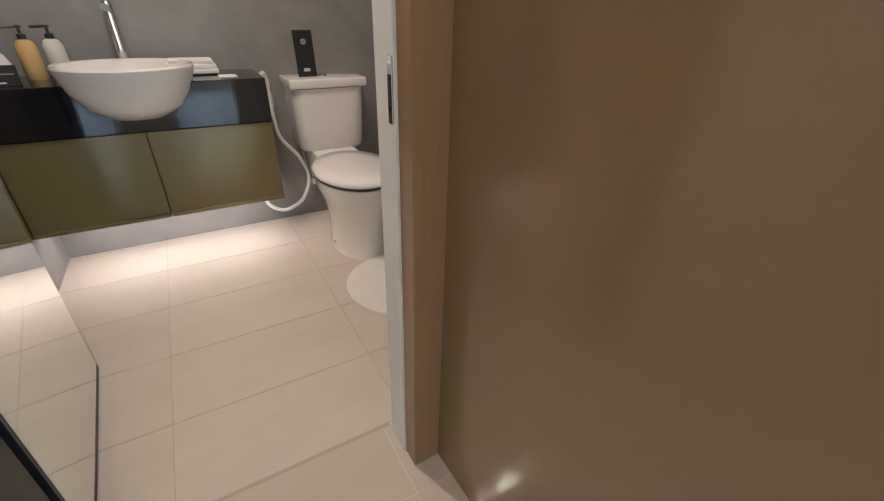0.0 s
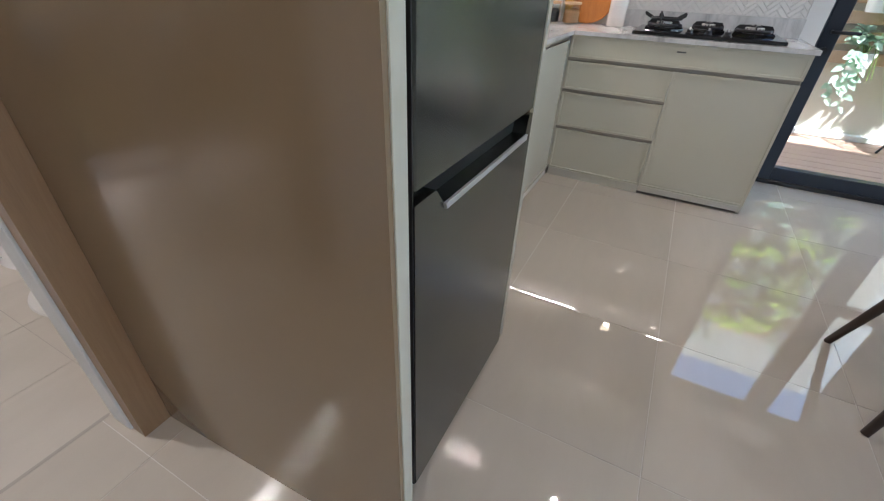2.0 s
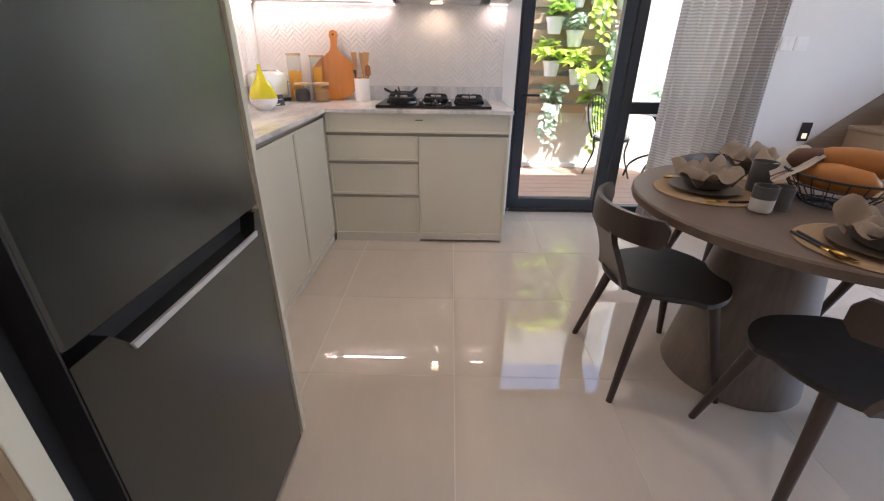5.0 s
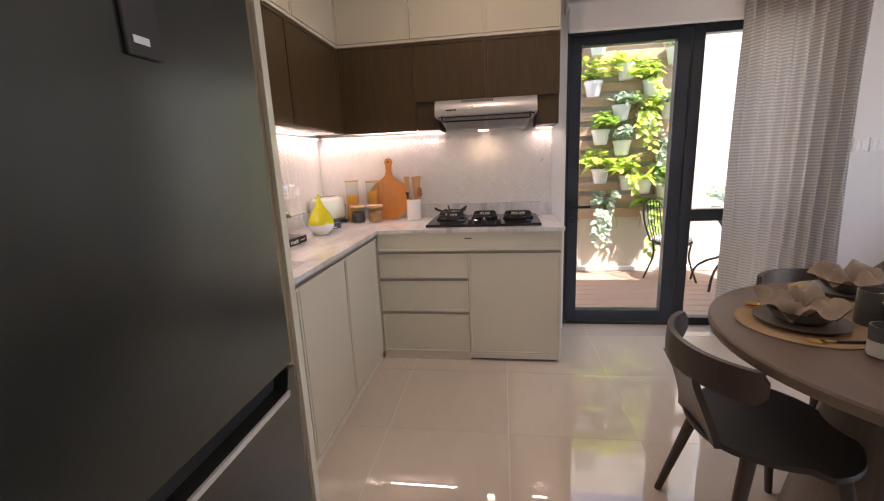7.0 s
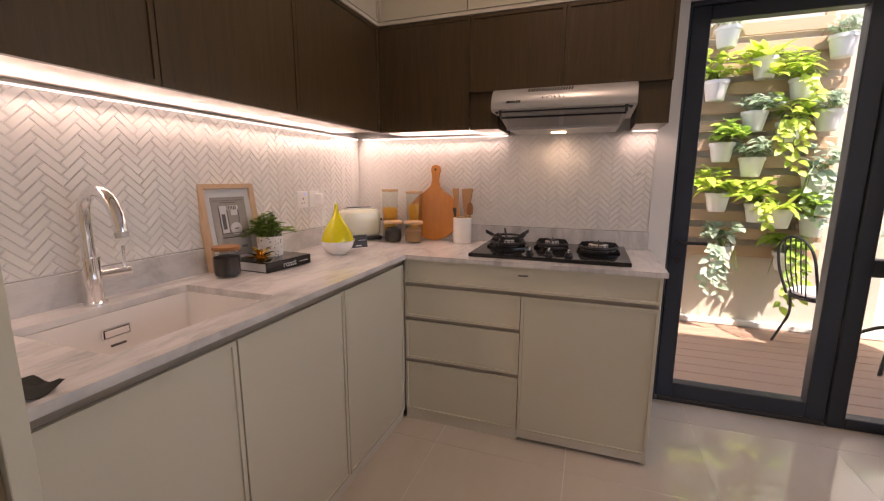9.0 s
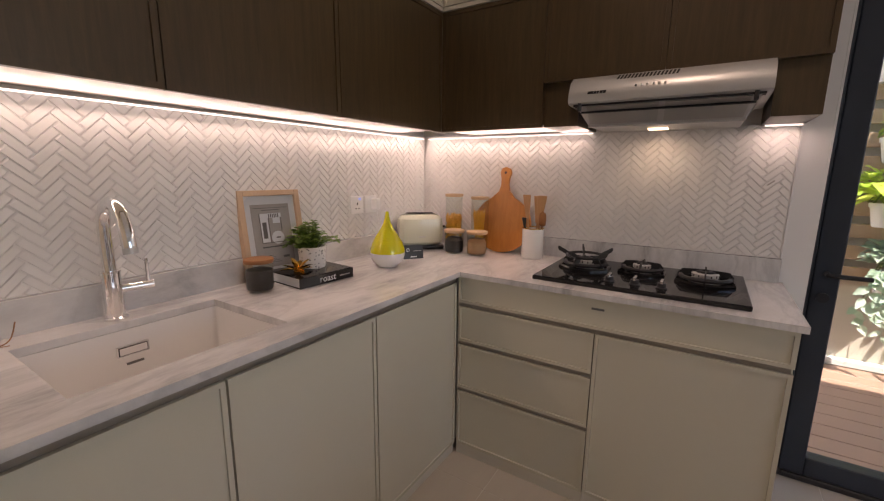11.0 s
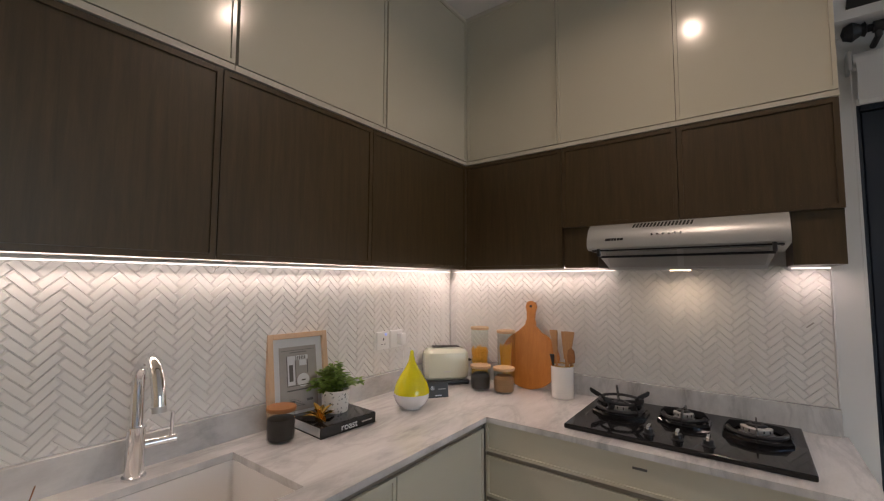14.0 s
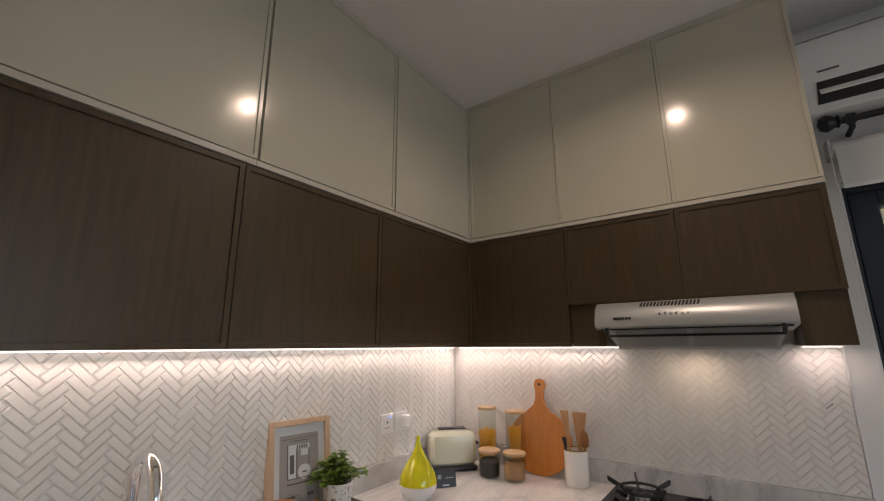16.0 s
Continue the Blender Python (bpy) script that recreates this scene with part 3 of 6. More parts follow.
# ---- kitchen cabinets ----
def panel_door(axis, face, a0, a1, z0, z1, thick=0.02, lip=0.018, sink=0.0055):
    """A door leaf seen from -x (axis 0) or -y (axis 1), its field set back behind a thin raised edge."""
    bm = nb()
    if axis == 0:
        box(bm, face, a0, z0, face + thick, a1, z1)
    else:
        box(bm, a0, face, z0, a1, face + thick, z1)
    front = min(bm.faces, key=lambda f: f.calc_center_median()[axis])
    bmesh.ops.inset_region(bm, faces=[front], thickness=lip, depth=0.0)
    step = Vector((sink, 0, 0)) if axis == 0 else Vector((0, sink, 0))
    bmesh.ops.inset_region(bm, faces=[front], thickness=0.0012, depth=0.0)
    bmesh.ops.translate(bm, verts=front.verts[:], vec=step)
    return bm


SLAB_Z, SLAB_T = 0.889, 0.022
BE, BN = 3.210, 0.556        # faces of the base doors, east and north
G = 0.003

# north base cabinets
for x0, x1 in ((1.597, 2.156), (2.156, 2.671), (2.671, 3.205)):
    c = thing("base_cabinet", ((x0 + x1) / 2, 0.86, 0.0), "cream lacquered base cabinet under the marble worktop", "cabinet", "base cabinets under the sink run")
    part("body", box(nb(), x0, BN + 0.021, 0.055, x1, N_WALL, 0.64), M_CREAMB, c)
    part("door", panel_door(1, BN, x0 + G, x1 - G, 0.055, 0.838), M_CREAM, c)
    part("channel", box(nb(), x0, BN + 0.008, 0.840, x1, BN + 0.03, SLAB_Z - SLAB_T), M_CHANNEL, c, "bronze finger channel")
    part("plinth", box(nb(), x0, BN + 0.012, 0.0, x1, BN + 0.03, 0.052), M_CREAMB, c)
# east base cabinets
c = thing("drawer_cabinet", (3.5, 0.26, 0.0), "cream lacquered cabinet with three drawers", "cabinet", "base cabinets under the hob run")
part("body", box(nb(), BE + 0.021, -0.032, 0.055, E_WALL - 0.002, 0.574, 0.745), M_CREAMB, c)
for z0, z1 in ((0.055, 0.322), (0.342, 0.548), (0.568, 0.728)):
    part("drawer", panel_door(0, BE, -0.030, 0.552, z0, z1), M_CREAM, c)
for z0 in (0.322, 0.548, 0.728):
    part("channel", box(nb(), BE + 0.008, -0.032, z0 + 0.001, BE + 0.03, 0.553, z0 + 0.019), M_CHANNEL, c, "dark finger channel")
part("plinth", box(nb(), BE + 0.006, -0.032, 0.0, BE + 0.03, 0.553, 0.052), M_CREAMB, c)
c = thing("base_cabinet", (3.5, -0.32, 0.0), "cream lacquered base cabinet with one wide door under the hob", "cabinet", "base cabinets under the hob run")
part("body", box(nb(), BE + 0.021, -0.586, 0.055, E_WALL - 0.002, -0.033, 0.745), M_CREAMB, c)
part("door", panel_door(0, BE, -0.606, -0.034, 0.055, 0.728), M_CREAM, c)
part("channel", box(nb(), BE + 0.008, -0.600, 0.729, BE + 0.03, -0.032, 0.747), M_CHANNEL, c, "dark finger channel")
part("side_panel", box(nb(), BE + 0.0205, -0.606, 0.0, E_WALL - 0.002, -0.587, SLAB_Z - SLAB_T, 0.001), M_CREAM, c)
# No real board: a dark strip painting the shade under the plinth board.
part("plinth", box(nb(), BE + 0.012, -0.586, 0.012, BE + 0.03, -0.034, 0.050), M_DARK, c, "dark strip painting the shadow gap under a plinth")
part("plinth_board", box(nb(), BE + 0.004, -0.586, 0.018, BE + 0.011, -0.034, 0.052), M_CREAMB, c)
c = thing("apron_panel", (BE, -0.02, 0.75), "cream lacquered apron panel under the hob", "panel")
part("panel", panel_door(0, BE - 0.002, -0.606, 0.552, 0.748, SLAB_Z - SLAB_T - 0.002), M_CREAM, c)
part("label", box(nb(), BE - 0.0032, -0.06, 0.823, BE + 0.001, -0.015, 0.830), M_INK, c, "small dark label")

# worktop with the sink cut-out, upstand
SX0, SX1, SY0, SY1 = 1.900, 2.392, 0.640, 1.022
z0, z1 = SLAB_Z - SLAB_T, SLAB_Z
wt = thing("worktop", (2.5, 0.85, z0), "grey veined white marble worktop in an L shape", "worktop")
b = nb()
box(b, 1.597, 0.540, z0, SX0, N_WALL, z1), box(b, SX1, 0.540, z0, 3.196, N_WALL, z1)
box(b, SX0, 0.540, z0, SX1, SY0, z1), box(b, SX0, SY1, z0, SX1, N_WALL, z1)
box(b, 3.196, -0.622, z0, E_WALL, N_WALL, z1)
bmesh.ops.remove_doubles(b, verts=b.verts[:], dist=0.0005)
part("slab", b, M_MARBLE, wt)
b = box(nb(), 1.597, N_WALL - 0.022, z1, 3.768, N_WALL, 0.985, 0.001)
part("upstand", b, M_MARBLE, wt)
b = box(nb(), 3.768, -0.607, z1, E_WALL, N_WALL, 0.985, 0.001)
part("upstand", b, M_MARBLE, wt)
sk = thing("sink", ((SX0 + SX1) / 2, (SY0 + SY1) / 2, 0.66), "white composite undermount sink bowl", "sink")
b, d = nb(), 0.205
lo = z0 - d
rings = []
for o, z, r in ((0.014, z0 - 0.0015, 0.022), (0.0, z0 - 0.0015, 0.012), (-0.002, z0 - 0.02, 0.012), (-0.010, lo + 0.022, 0.020), (-0.028, lo + 0.003, 0.030), (-0.06, lo, 0.03)):
    ring_pts = []
    for cx, cy, a0 in ((SX1 + o - r, SY1 + o - r, 0), (SX0 - o + r, SY1 + o - r, 90), (SX0 - o + r, SY0 - o + r, 180), (SX1 + o - r, SY0 - o + r, 270)):
        ring_pts += [b.verts.new((cx + r * math.cos(radians(a0 + 18 * k)), cy + r * math.sin(radians(a0 + 18 * k)), z)) for k in range(6)]
    rings.append(ring_pts)
for p, q in zip(rings, rings[1:]):
    bridge(b, p, q)
b.faces.new(rings[-1])
bmesh.ops.recalc_face_normals(b, faces=b.faces[:])
bmesh.ops.reverse_faces(b, faces=b.faces[:])
part("bowl", b, M_CERAMIC, sk)
part("overflow", box(nb(), 2.105, SY1 - 0.010, 0.790, 2.185, SY1 - 0.0005, 0.822, 0.001), M_CHROME, sk, "steel overflow plate")
part("overflow_slot", box(nb(), 2.111, SY1 - 0.0125, 0.796, 2.179, SY1 - 0.0095, 0.816), M_CERAMIC, sk)
part("overflow_ring", box(nb(), 2.109, SY1 - 0.0115, 0.794, 2.181, SY1 - 0.0095, 0.818), M_BLACK, sk)
part("maker_mark", box(nb(), 2.125, SY1 - 0.010, 0.763, 2.168, SY1 - 0.004, 0.769), M_INK, sk, "small grey printed mark")
part("drain", lathe(nb(), [(0, 0.006), (0.03, 0.006), (0.045, 0.003), (0.048, 0.0)], 24, (2.15, 0.83, lo)), M_CHROME, sk)
fc = thing("kitchen_tap", (2.135, 1.072, z1), "chrome gooseneck kitchen tap with a side lever", "tap")
part("base", lathe(nb(), [(0.030, 0), (0.030, 0.006), (0.024, 0.010), (0.024, 0.135), (0.026, 0.137), (0.026, 0.142), (0.0, 0.142)], 24, (2.135, 1.072, z1)), M_CHROME, fc)
part("spout", tube(nb(), spline([(2.135, 1.072, z1 + 0.14), (2.135, 1.072, z1 + 0.26), (2.135, 1.055, z1 + 0.31), (2.135, 1.01, z1 + 0.337), (2.135, 0.96, z1 + 0.32), (2.135, 0.93, z1 + 0.27), (2.135, 0.918, z1 + 0.215)], 6), 0.0165, 16), M_CHROME, fc)
part("aerator", tube(nb(), [(2.135, 0.9195, z1 + 0.224), (2.135, 0.917, z1 + 0.208)], 0.0175, 16), M_STEEL, fc)
part("lever", tube(tube(nb(), [(2.15, 1.072, z1 + 0.085), (2.235, 1.06, z1 + 0.085)], 0.013, 14), [(2.222, 1.06, z1 + 0.09), (2.222, 1.058, z1 + 0.165)], 0.005, 10), M_CHROME, fc, "side lever")

# herringbone splashback
TL, TW, TG = 0.0780, 0.0235, 0.0017


def clip(poly, axis, limit, keep_less):
    out = []
    for p, q in zip(poly, poly[1:] + poly[:1]):
        a, c = (p[axis] <= limit) == keep_less, (q[axis] <= limit) == keep_less
        if a:
            out.append(p)
        if a != c:
            t = (limit - p[axis]) / (q[axis] - p[axis])
            out.append((p[0] + t * (q[0] - p[0]), p[1] + t * (q[1] - p[1])))
    return out


def tile_mesh(poly, to_world, depth=0.0042, cham=0.0034):
    n = len(poly)
    cx, cy = sum(p[0] for p in poly) / n, sum(p[1] for p in poly) / n
    def inset(p):
        d = math.hypot(p[0] - cx, p[1] - cy) or 1
        k = max(0.0, 1 - 1.4 * cham / d)
        return cx + (p[0] - cx) * k, cy + (p[1] - cy) * k
    bm = nb()
    a = [bm.verts.new(to_world(*p, 0.0)) for p in poly]
    m = [bm.verts.new(to_world(*p, depth - cham * 0.7)) for p in poly]
    t = [bm.verts.new(to_world(*inset(p), depth)) for p in poly]
    bm.faces.new(t)
    bridge(bm, a, m), bridge(bm, m, t)
    bmesh.ops.recalc_face_normals(bm, faces=bm.faces[:])
    me = bpy.data.meshes.new("tile")
    bm.to_mesh(me)
    bm.free()
    me.materials.append(M_SPLASH)
    return me


def herringbone(parent, length, z0, z1, place, to_local, near):
    """Tiles at 45 degrees inside a strip; whole ones share two meshes. place: matrix of the wall's lower left corner."""
    c = math.sqrt(0.5)
    whole_tiles, singles, rest = {}, 0, []
    span = int(3 * length / TL) + 8
    for a in range(-span, span + 40):
        for q in range(-span, span):
            for upright in (0, 1):
                u, v = a * TW + q * TL + (TL if upright else 0), a * TW - q * TL + (TW - TL if upright else 0)
                w, h = (TW, TL) if upright else (TL, TW)
                g = TG / 2
                quad = [(u + g, v + g), (u + w - g, v + g), (u + w - g, v + h - g), (u + g, v + h - g)]
                poly = [((s - t) * c, (s + t) * c) for s, t in quad]
                cx, cy = sum(p[0] for p in poly) / 4, sum(p[1] for p in poly) / 4
                if cx < -0.1 or cx > length + 0.1 or cy < -0.1 or cy > z1 - z0 + 0.1:
                    continue
                inside = all(0 <= p[0] <= length and 0 <= p[1] <= z1 - z0 for p in poly)
                single = near[0] <= cx <= near[1] and singles < 300
                rel = poly
                if not inside:
                    for axis, limit, less in ((0, 0.0, False), (0, length, True), (1, 0.0, False), (1, z1 - z0, True)):
                        rel = clip(rel, axis, limit, less) if rel else rel
                    if len(rel) < 3:
                        continue
                    if max(p[0] for p in rel) - min(p[0] for p in rel) < 0.008 or max(p[1] for p in rel) - min(p[1] for p in rel) < 0.008:
                        continue
                    if not single:
                        rest.append(rel)
                        continue
                    me = tile_mesh([(p[0] - cx, p[1] - cy) for p in rel], to_local)
                elif not single:
                    rest.append(rel)
                    continue
                else:
                    if upright not in whole_tiles:
                        whole_tiles[upright] = tile_mesh([(p[0] - cx, p[1] - cy) for p in rel], to_local)
                    me = whole_tiles[upright]
                singles += 1
                ob = new("tile", me)
                ob.parent = parent
                ob.location = Vector(place(cx, cy)) - ORIGIN[parent.name]
                wob = random.uniform(-0.0007, 0.0007)
                ob.location += Vector(to_local(0, 0, wob))
    b = nb()
    org = Vector(place(0, 0))
    for poly in rest:
        n = len(poly)
        mx, my, wob = sum(p[0] for p in poly) / n, sum(p[1] for p in poly) / n, random.uniform(-0.0005, 0.0007)
        top = []
        for p in poly:
            d = math.hypot(p[0] - mx, p[1] - my) or 1
            k = max(0.0, 1 - 1.4 * 0.0034 / d)
            top.append((mx + (p[0] - mx) * k, my + (p[1] - my) * k))
        lo = [b.verts.new(org + Vector(to_local(p[0], p[1], 0.0))) for p in poly]
        mid = [b.verts.new(org + Vector(to_local(p[0], p[1], 0.0018 + wob))) for p in poly]
        hi = [b.verts.new(org + Vector(to_local(p[0], p[1], 0.0042 + wob))) for p in top]
        b.faces.new(hi)
        bridge(b, lo, mid), bridge(b, mid, hi)
    tagged(part("tiles", b, M_SPLASH, parent, smooth=0), "", "", "", "stuff")


# upper cabinets
UE, UN, UB, UM = 3.434, 0.794, 1.503, 2.045
NSPLIT = (1.597, 2.206, 2.778, UE + 0.02)
NSPLIT_TOP = (1.597, 2.235, 2.840, UE + 0.02)
for i in range(3):
    x0, x1 = NSPLIT[i], NSPLIT[i + 1]
    e = UE if i == 2 else x1
    c = thing("wall_cabinet", ((x0 + x1) / 2, 0.97, UB), "taupe oak veneer wall cabinet with a thin raised frame", "cabinet", "brown wall cabinets")
    part("body", box(nb(), x0, UN + 0.021, UB + 0.013, x1, N_WALL, UM - 0.002), M_BROWN, c)
    part("door", panel_door(1, UN, x0 + G / 2, e - G / 2, UB, UM - 0.012, lip=0.022), M_BROWN, c)
    part("bottom_panel", box(nb(), x0, UN + 0.0215, UB + 0.0095, x1, N_WALL - 0.010, UB + 0.0125), M_CREAMB, c, "cream laminated underside")
    x0, x1 = NSPLIT_TOP[i], NSPLIT_TOP[i + 1]
    e = UE if i == 2 else x1
    c = thing("wall_cabinet", ((x0 + x1) / 2, 0.97, UM), "glossy cream lacquered top cabinet reaching the ceiling", "cabinet", "cream top cabinets")
    part("body", box(nb(), x0, UN + 0.015, UM, x1, N_WALL, H - 0.001), M_CREAMB, c)
    part("door", panel_door(1, UN - 0.006, x0 + G / 2 + 0.006, e - G / 2 + 0.006 * (i == 2) - 0.008 * (i == 2), UM + 0.012, H - 0.022, lip=0.016), M_CREAM, c)
    part("bottom_edge", box(nb(), x0, UN - 0.004, UM - 0.008, e - 0.002, UN + 0.02, UM + 0.009), M_CREAMB, c)
ES = ((0.796, 0.294, UB, UM - 0.012), (0.294, -0.154, 1.680, UM - 0.012), (-0.154, -0.607, 1.680, UM - 0.012))
for y1, y0, zb, zt in ES:
    c = thing("wall_cabinet", (3.6, (y0 + y1) / 2, zb), "taupe oak veneer wall cabinet with a thin raised frame", "cabinet", "brown wall cabinets")
    part("body", box(nb(), UE + 0.021, y0, zb + 0.013, E_WALL - 0.001, y1, UM - 0.002), M_BROWN, c)
    part("door", panel_door(0, UE, y0 + G / 2, y1 - G / 2, zb, zt, lip=0.022), M_BROWN, c)
    if zb == UB:
        part("bottom_panel", box(nb(), UE + 0.0215, y0, UB + 0.0095, E_WALL - 0.010, y1, UB + 0.0125), M_CREAMB, c, "cream laminated underside")
for y1, y0 in ((0.796, 0.308), (0.308, -0.156), (-0.156, -0.607)):
    c = thing("wall_cabinet", (3.6, (y0 + y1) / 2, UM), "glossy cream lacquered top cabinet reaching the ceiling", "cabinet", "cream top cabinets")
    part("body", box(nb(), UE + 0.015, y0, UM, E_WALL - 0.001, y1 if y1 < 0.7 else UN + 0.014, H - 0.001), M_CREAMB, c)
    part("door", panel_door(0, UE - 0.006, y0 + G / 2, (y1 if y1 < 0.7 else UN - 0.008) - G / 2, UM + 0.012, H - 0.022, lip=0.016), M_CREAM, c)
    part("bottom_edge", box(nb(), UE - 0.004, y0, UM - 0.008, UE + 0.02, y1 if y1 < 0.7 else UN - 0.006, UM + 0.009), M_CREAMB, c)
for y0, y1 in ((0.150, 0.292), (-0.605, -0.475)):
    whole("filler_panel", box(nb(), UE + 0.022, y0, UB + 0.002, E_WALL - 0.002, y1, 1.683), M_BROWN, "taupe oak veneer filler panel beside the cooker hood", "panel", "filler panels")
b = box(nb(), 1.597, UN - 0.002, H - 0.020, UE, UN + 0.014, H - 0.001)
box(b, UE - 0.002, -0.607, H - 0.020, UE + 0.014, UN - 0.002, H - 0.001)
setting("trim", b, M_CREAMB, "cream closing strip between cabinets and ceiling", "trim")

# light strips under the wall cabinets
for nm, args in (("n", (1.61, 1.114, 3.74, 1.124)), ("e", (3.758, 0.16, 3.768, 1.09)), ("r", (3.715, -0.595, 3.725, -0.485))):
    ls = thing("light_strip", ((args[0] + args[2]) / 2, (args[1] + args[3]) / 2, 1.502), "slim glowing light strip fixed under the wall cabinets", "light strip", "under-cabinet light strips")
    part("profile", box(nb(), args[0] - 0.004, args[1] - 0.004, 1.5015, args[2] + 0.004, args[3] + 0.004, UB + 0.0093), M_STEEL, ls)
    part("diffuser", box(nb(), args[0], args[1], 1.4975, args[2], args[3], 1.502), M_LED, ls, "glowing warm white diffuser")

# cooker hood
hd = thing("cooker_hood", (3.55, -0.155, 1.49), "slim brushed steel cooker hood with buttons and a tilted visor", "cooker hood")
Y0, Y1 = -0.466, 0.158
b = prism(nb(), [(3.450, 1.679), (3.385, 1.672), (3.352, 1.648), (3.335, 1.612), (3.331, 1.590), (3.336, 1.577), (3.350, 1.570), (3.70, 1.56), (3.70, 1.679)], 1, Y0, Y1)
part("body", b, M_STEEL, hd)
b = nb()
lo = [b.verts.new(v) for v in ((3.43, -0.405, 1.497), (3.43, 0.097, 1.497), (3.72, 0.097, 1.497), (3.72, -0.405, 1.497))]
hi = [b.verts.new(v) for v in ((3.356, -0.445, 1.574), (3.356, 0.137, 1.574), (3.72, 0.137, 1.57), (3.72, -0.445, 1.57))]
b.faces.new(lo), b.faces.new(hi), bridge(b, lo, hi)
part("visor", b, M_STEEL, hd, "tilted steel visor")
for y0, y1 in ((-0.400, -0.165), (-0.145, 0.092)):
    b = nb()
    vs = [(3.362, y0 * 1.04, 1.562), (3.362, y1 * 1.04, 1.562), (3.4205, y1, 1.504), (3.4205, y0, 1.504)]
    f0, f1 = [b.verts.new(v) for v in vs], [b.verts.new((v[0] + 0.004, v[1], v[2] + 0.003)) for v in vs]
    b.faces.new(f0), b.faces.new(f1), bridge(b, f0, f1)
    part("grease_filter", b, M_FILTER, hd, "pale mesh grease filter")
for y in (-0.425, 0.117):
    part("visor_clip", box(nb(), 3.340, y - 0.006, 1.545, 3.356, y + 0.006, 1.576, 0.002), M_BLACK, hd, "black plastic clip")
# Solid dark strip that paints the shade between body and visor.
part("visor_gap_shade", box(nb(), 3.349, -0.450, 1.5655, 3.40, 0.142, 1.5725), M_DARK, hd, "dark strip painting the shade in the gap over the visor")
b = nb()
vs = [(3.373, -0.428, 1.5475), (3.373, 0.117, 1.5475), (3.3755, 0.117, 1.5450), (3.3755, -0.428, 1.5450)]
f0, f1 = [b.verts.new(v) for v in vs], [b.verts.new((v[0] - 0.006, v[1], v[2] - 0.006)) for v in vs]
b.faces.new(f0), b.faces.new(f1), bridge(b, f0, f1)
part("visor_rail", b, M_IRON, hd, "thin dark rail across the visor")
part("visor_edge", box(nb(), 3.424, -0.41, 1.492, 3.436, 0.10, 1.499, 0.001), M_STEEL, hd)
for k in range(17):
    y = -0.006 - 0.0118 * k
    b = prism(nb(), [(y, 0), (y - 0.0065, 0), (y - 0.0105, 0.030), (y - 0.004, 0.030)], 2, 0, 0.001)
    bmesh.ops.transform(b, matrix=Matrix(((0, 0.809, -0.588, 3.3545), (1, 0, 0, 0), (0, 0.588, 0.809, 1.6500), (0, 0, 0, 1))), verts=b.verts[:])
    part("vent_slot", b, M_DARK, hd)
for k, w in enumerate((0.011, 0.009, 0.009, 0.007, 0.009, 0.010)):
    y = 0.088 - 0.0108 * k
    b = prism(nb(), [(y, 1.603), (y - w, 1.603), (y - w - 0.002, 1.6125), (y - 0.002, 1.6125)], 0, 3.3315, 3.338)
    part("brand_mark", b, M_BLACK, hd, "dark slanted bar of the maker's mark")
for k in range(6):
    part("button", tube(nb(), [(3.345, -0.075 - 0.0185 * k, 1.618), (3.3345, -0.075 - 0.0185 * k, 1.621)], 0.0036, 12), M_CHROME if k else M_BLACK, hd)
part("lamp_lens", box(nb(), 3.60, -0.165, 1.4925, 3.65, -0.095, 1.4968), M_HOODGLOW, hd, "glowing warm lamp lens")

# hob
def turned_box(cx, cy, a, r0, r1, w, z0, z1):
    bm = box(nb(), r0, -w, z0, r1, w, z1)
    bmesh.ops.transform(bm, matrix=pose(cx, cy, 0, 0, 0, math.degrees(a)), verts=bm.verts[:])
    return bm


hb = thing("gas_hob", (3.5, -0.125, SLAB_Z), "black glass gas hob with three burners and iron pan supports", "hob")
part("glass_plate", box(nb(), 3.262, -0.490, SLAB_Z, 3.735, 0.238, SLAB_Z + 0.018, 0.003), M_BGLASS, hb)
ZT = SLAB_Z + 0.018


def fin(bm, cx, cy, a, prof, thick=0.0055):
    """An upright iron fin along the ray at angle a: prof holds (distance, low, high) from the burner's axis."""
    d, n = Vector((math.cos(a), math.sin(a), 0)), Vector((-math.sin(a), math.cos(a), 0)) * thick / 2
    rows = []
    for q, lo, hi in prof:
        c = Vector((cx, cy, ZT)) + d * q
        rows.append([bm.verts.new(c + n * k + Vector((0, 0, z))) for k, z in ((-1, lo), (1, lo), (1, hi), (-1, hi))])
    bm.faces.new(rows[0]), bm.faces.new(rows[-1])
    for p, q in zip(rows, rows[1:]):
        bridge(bm, p, q)


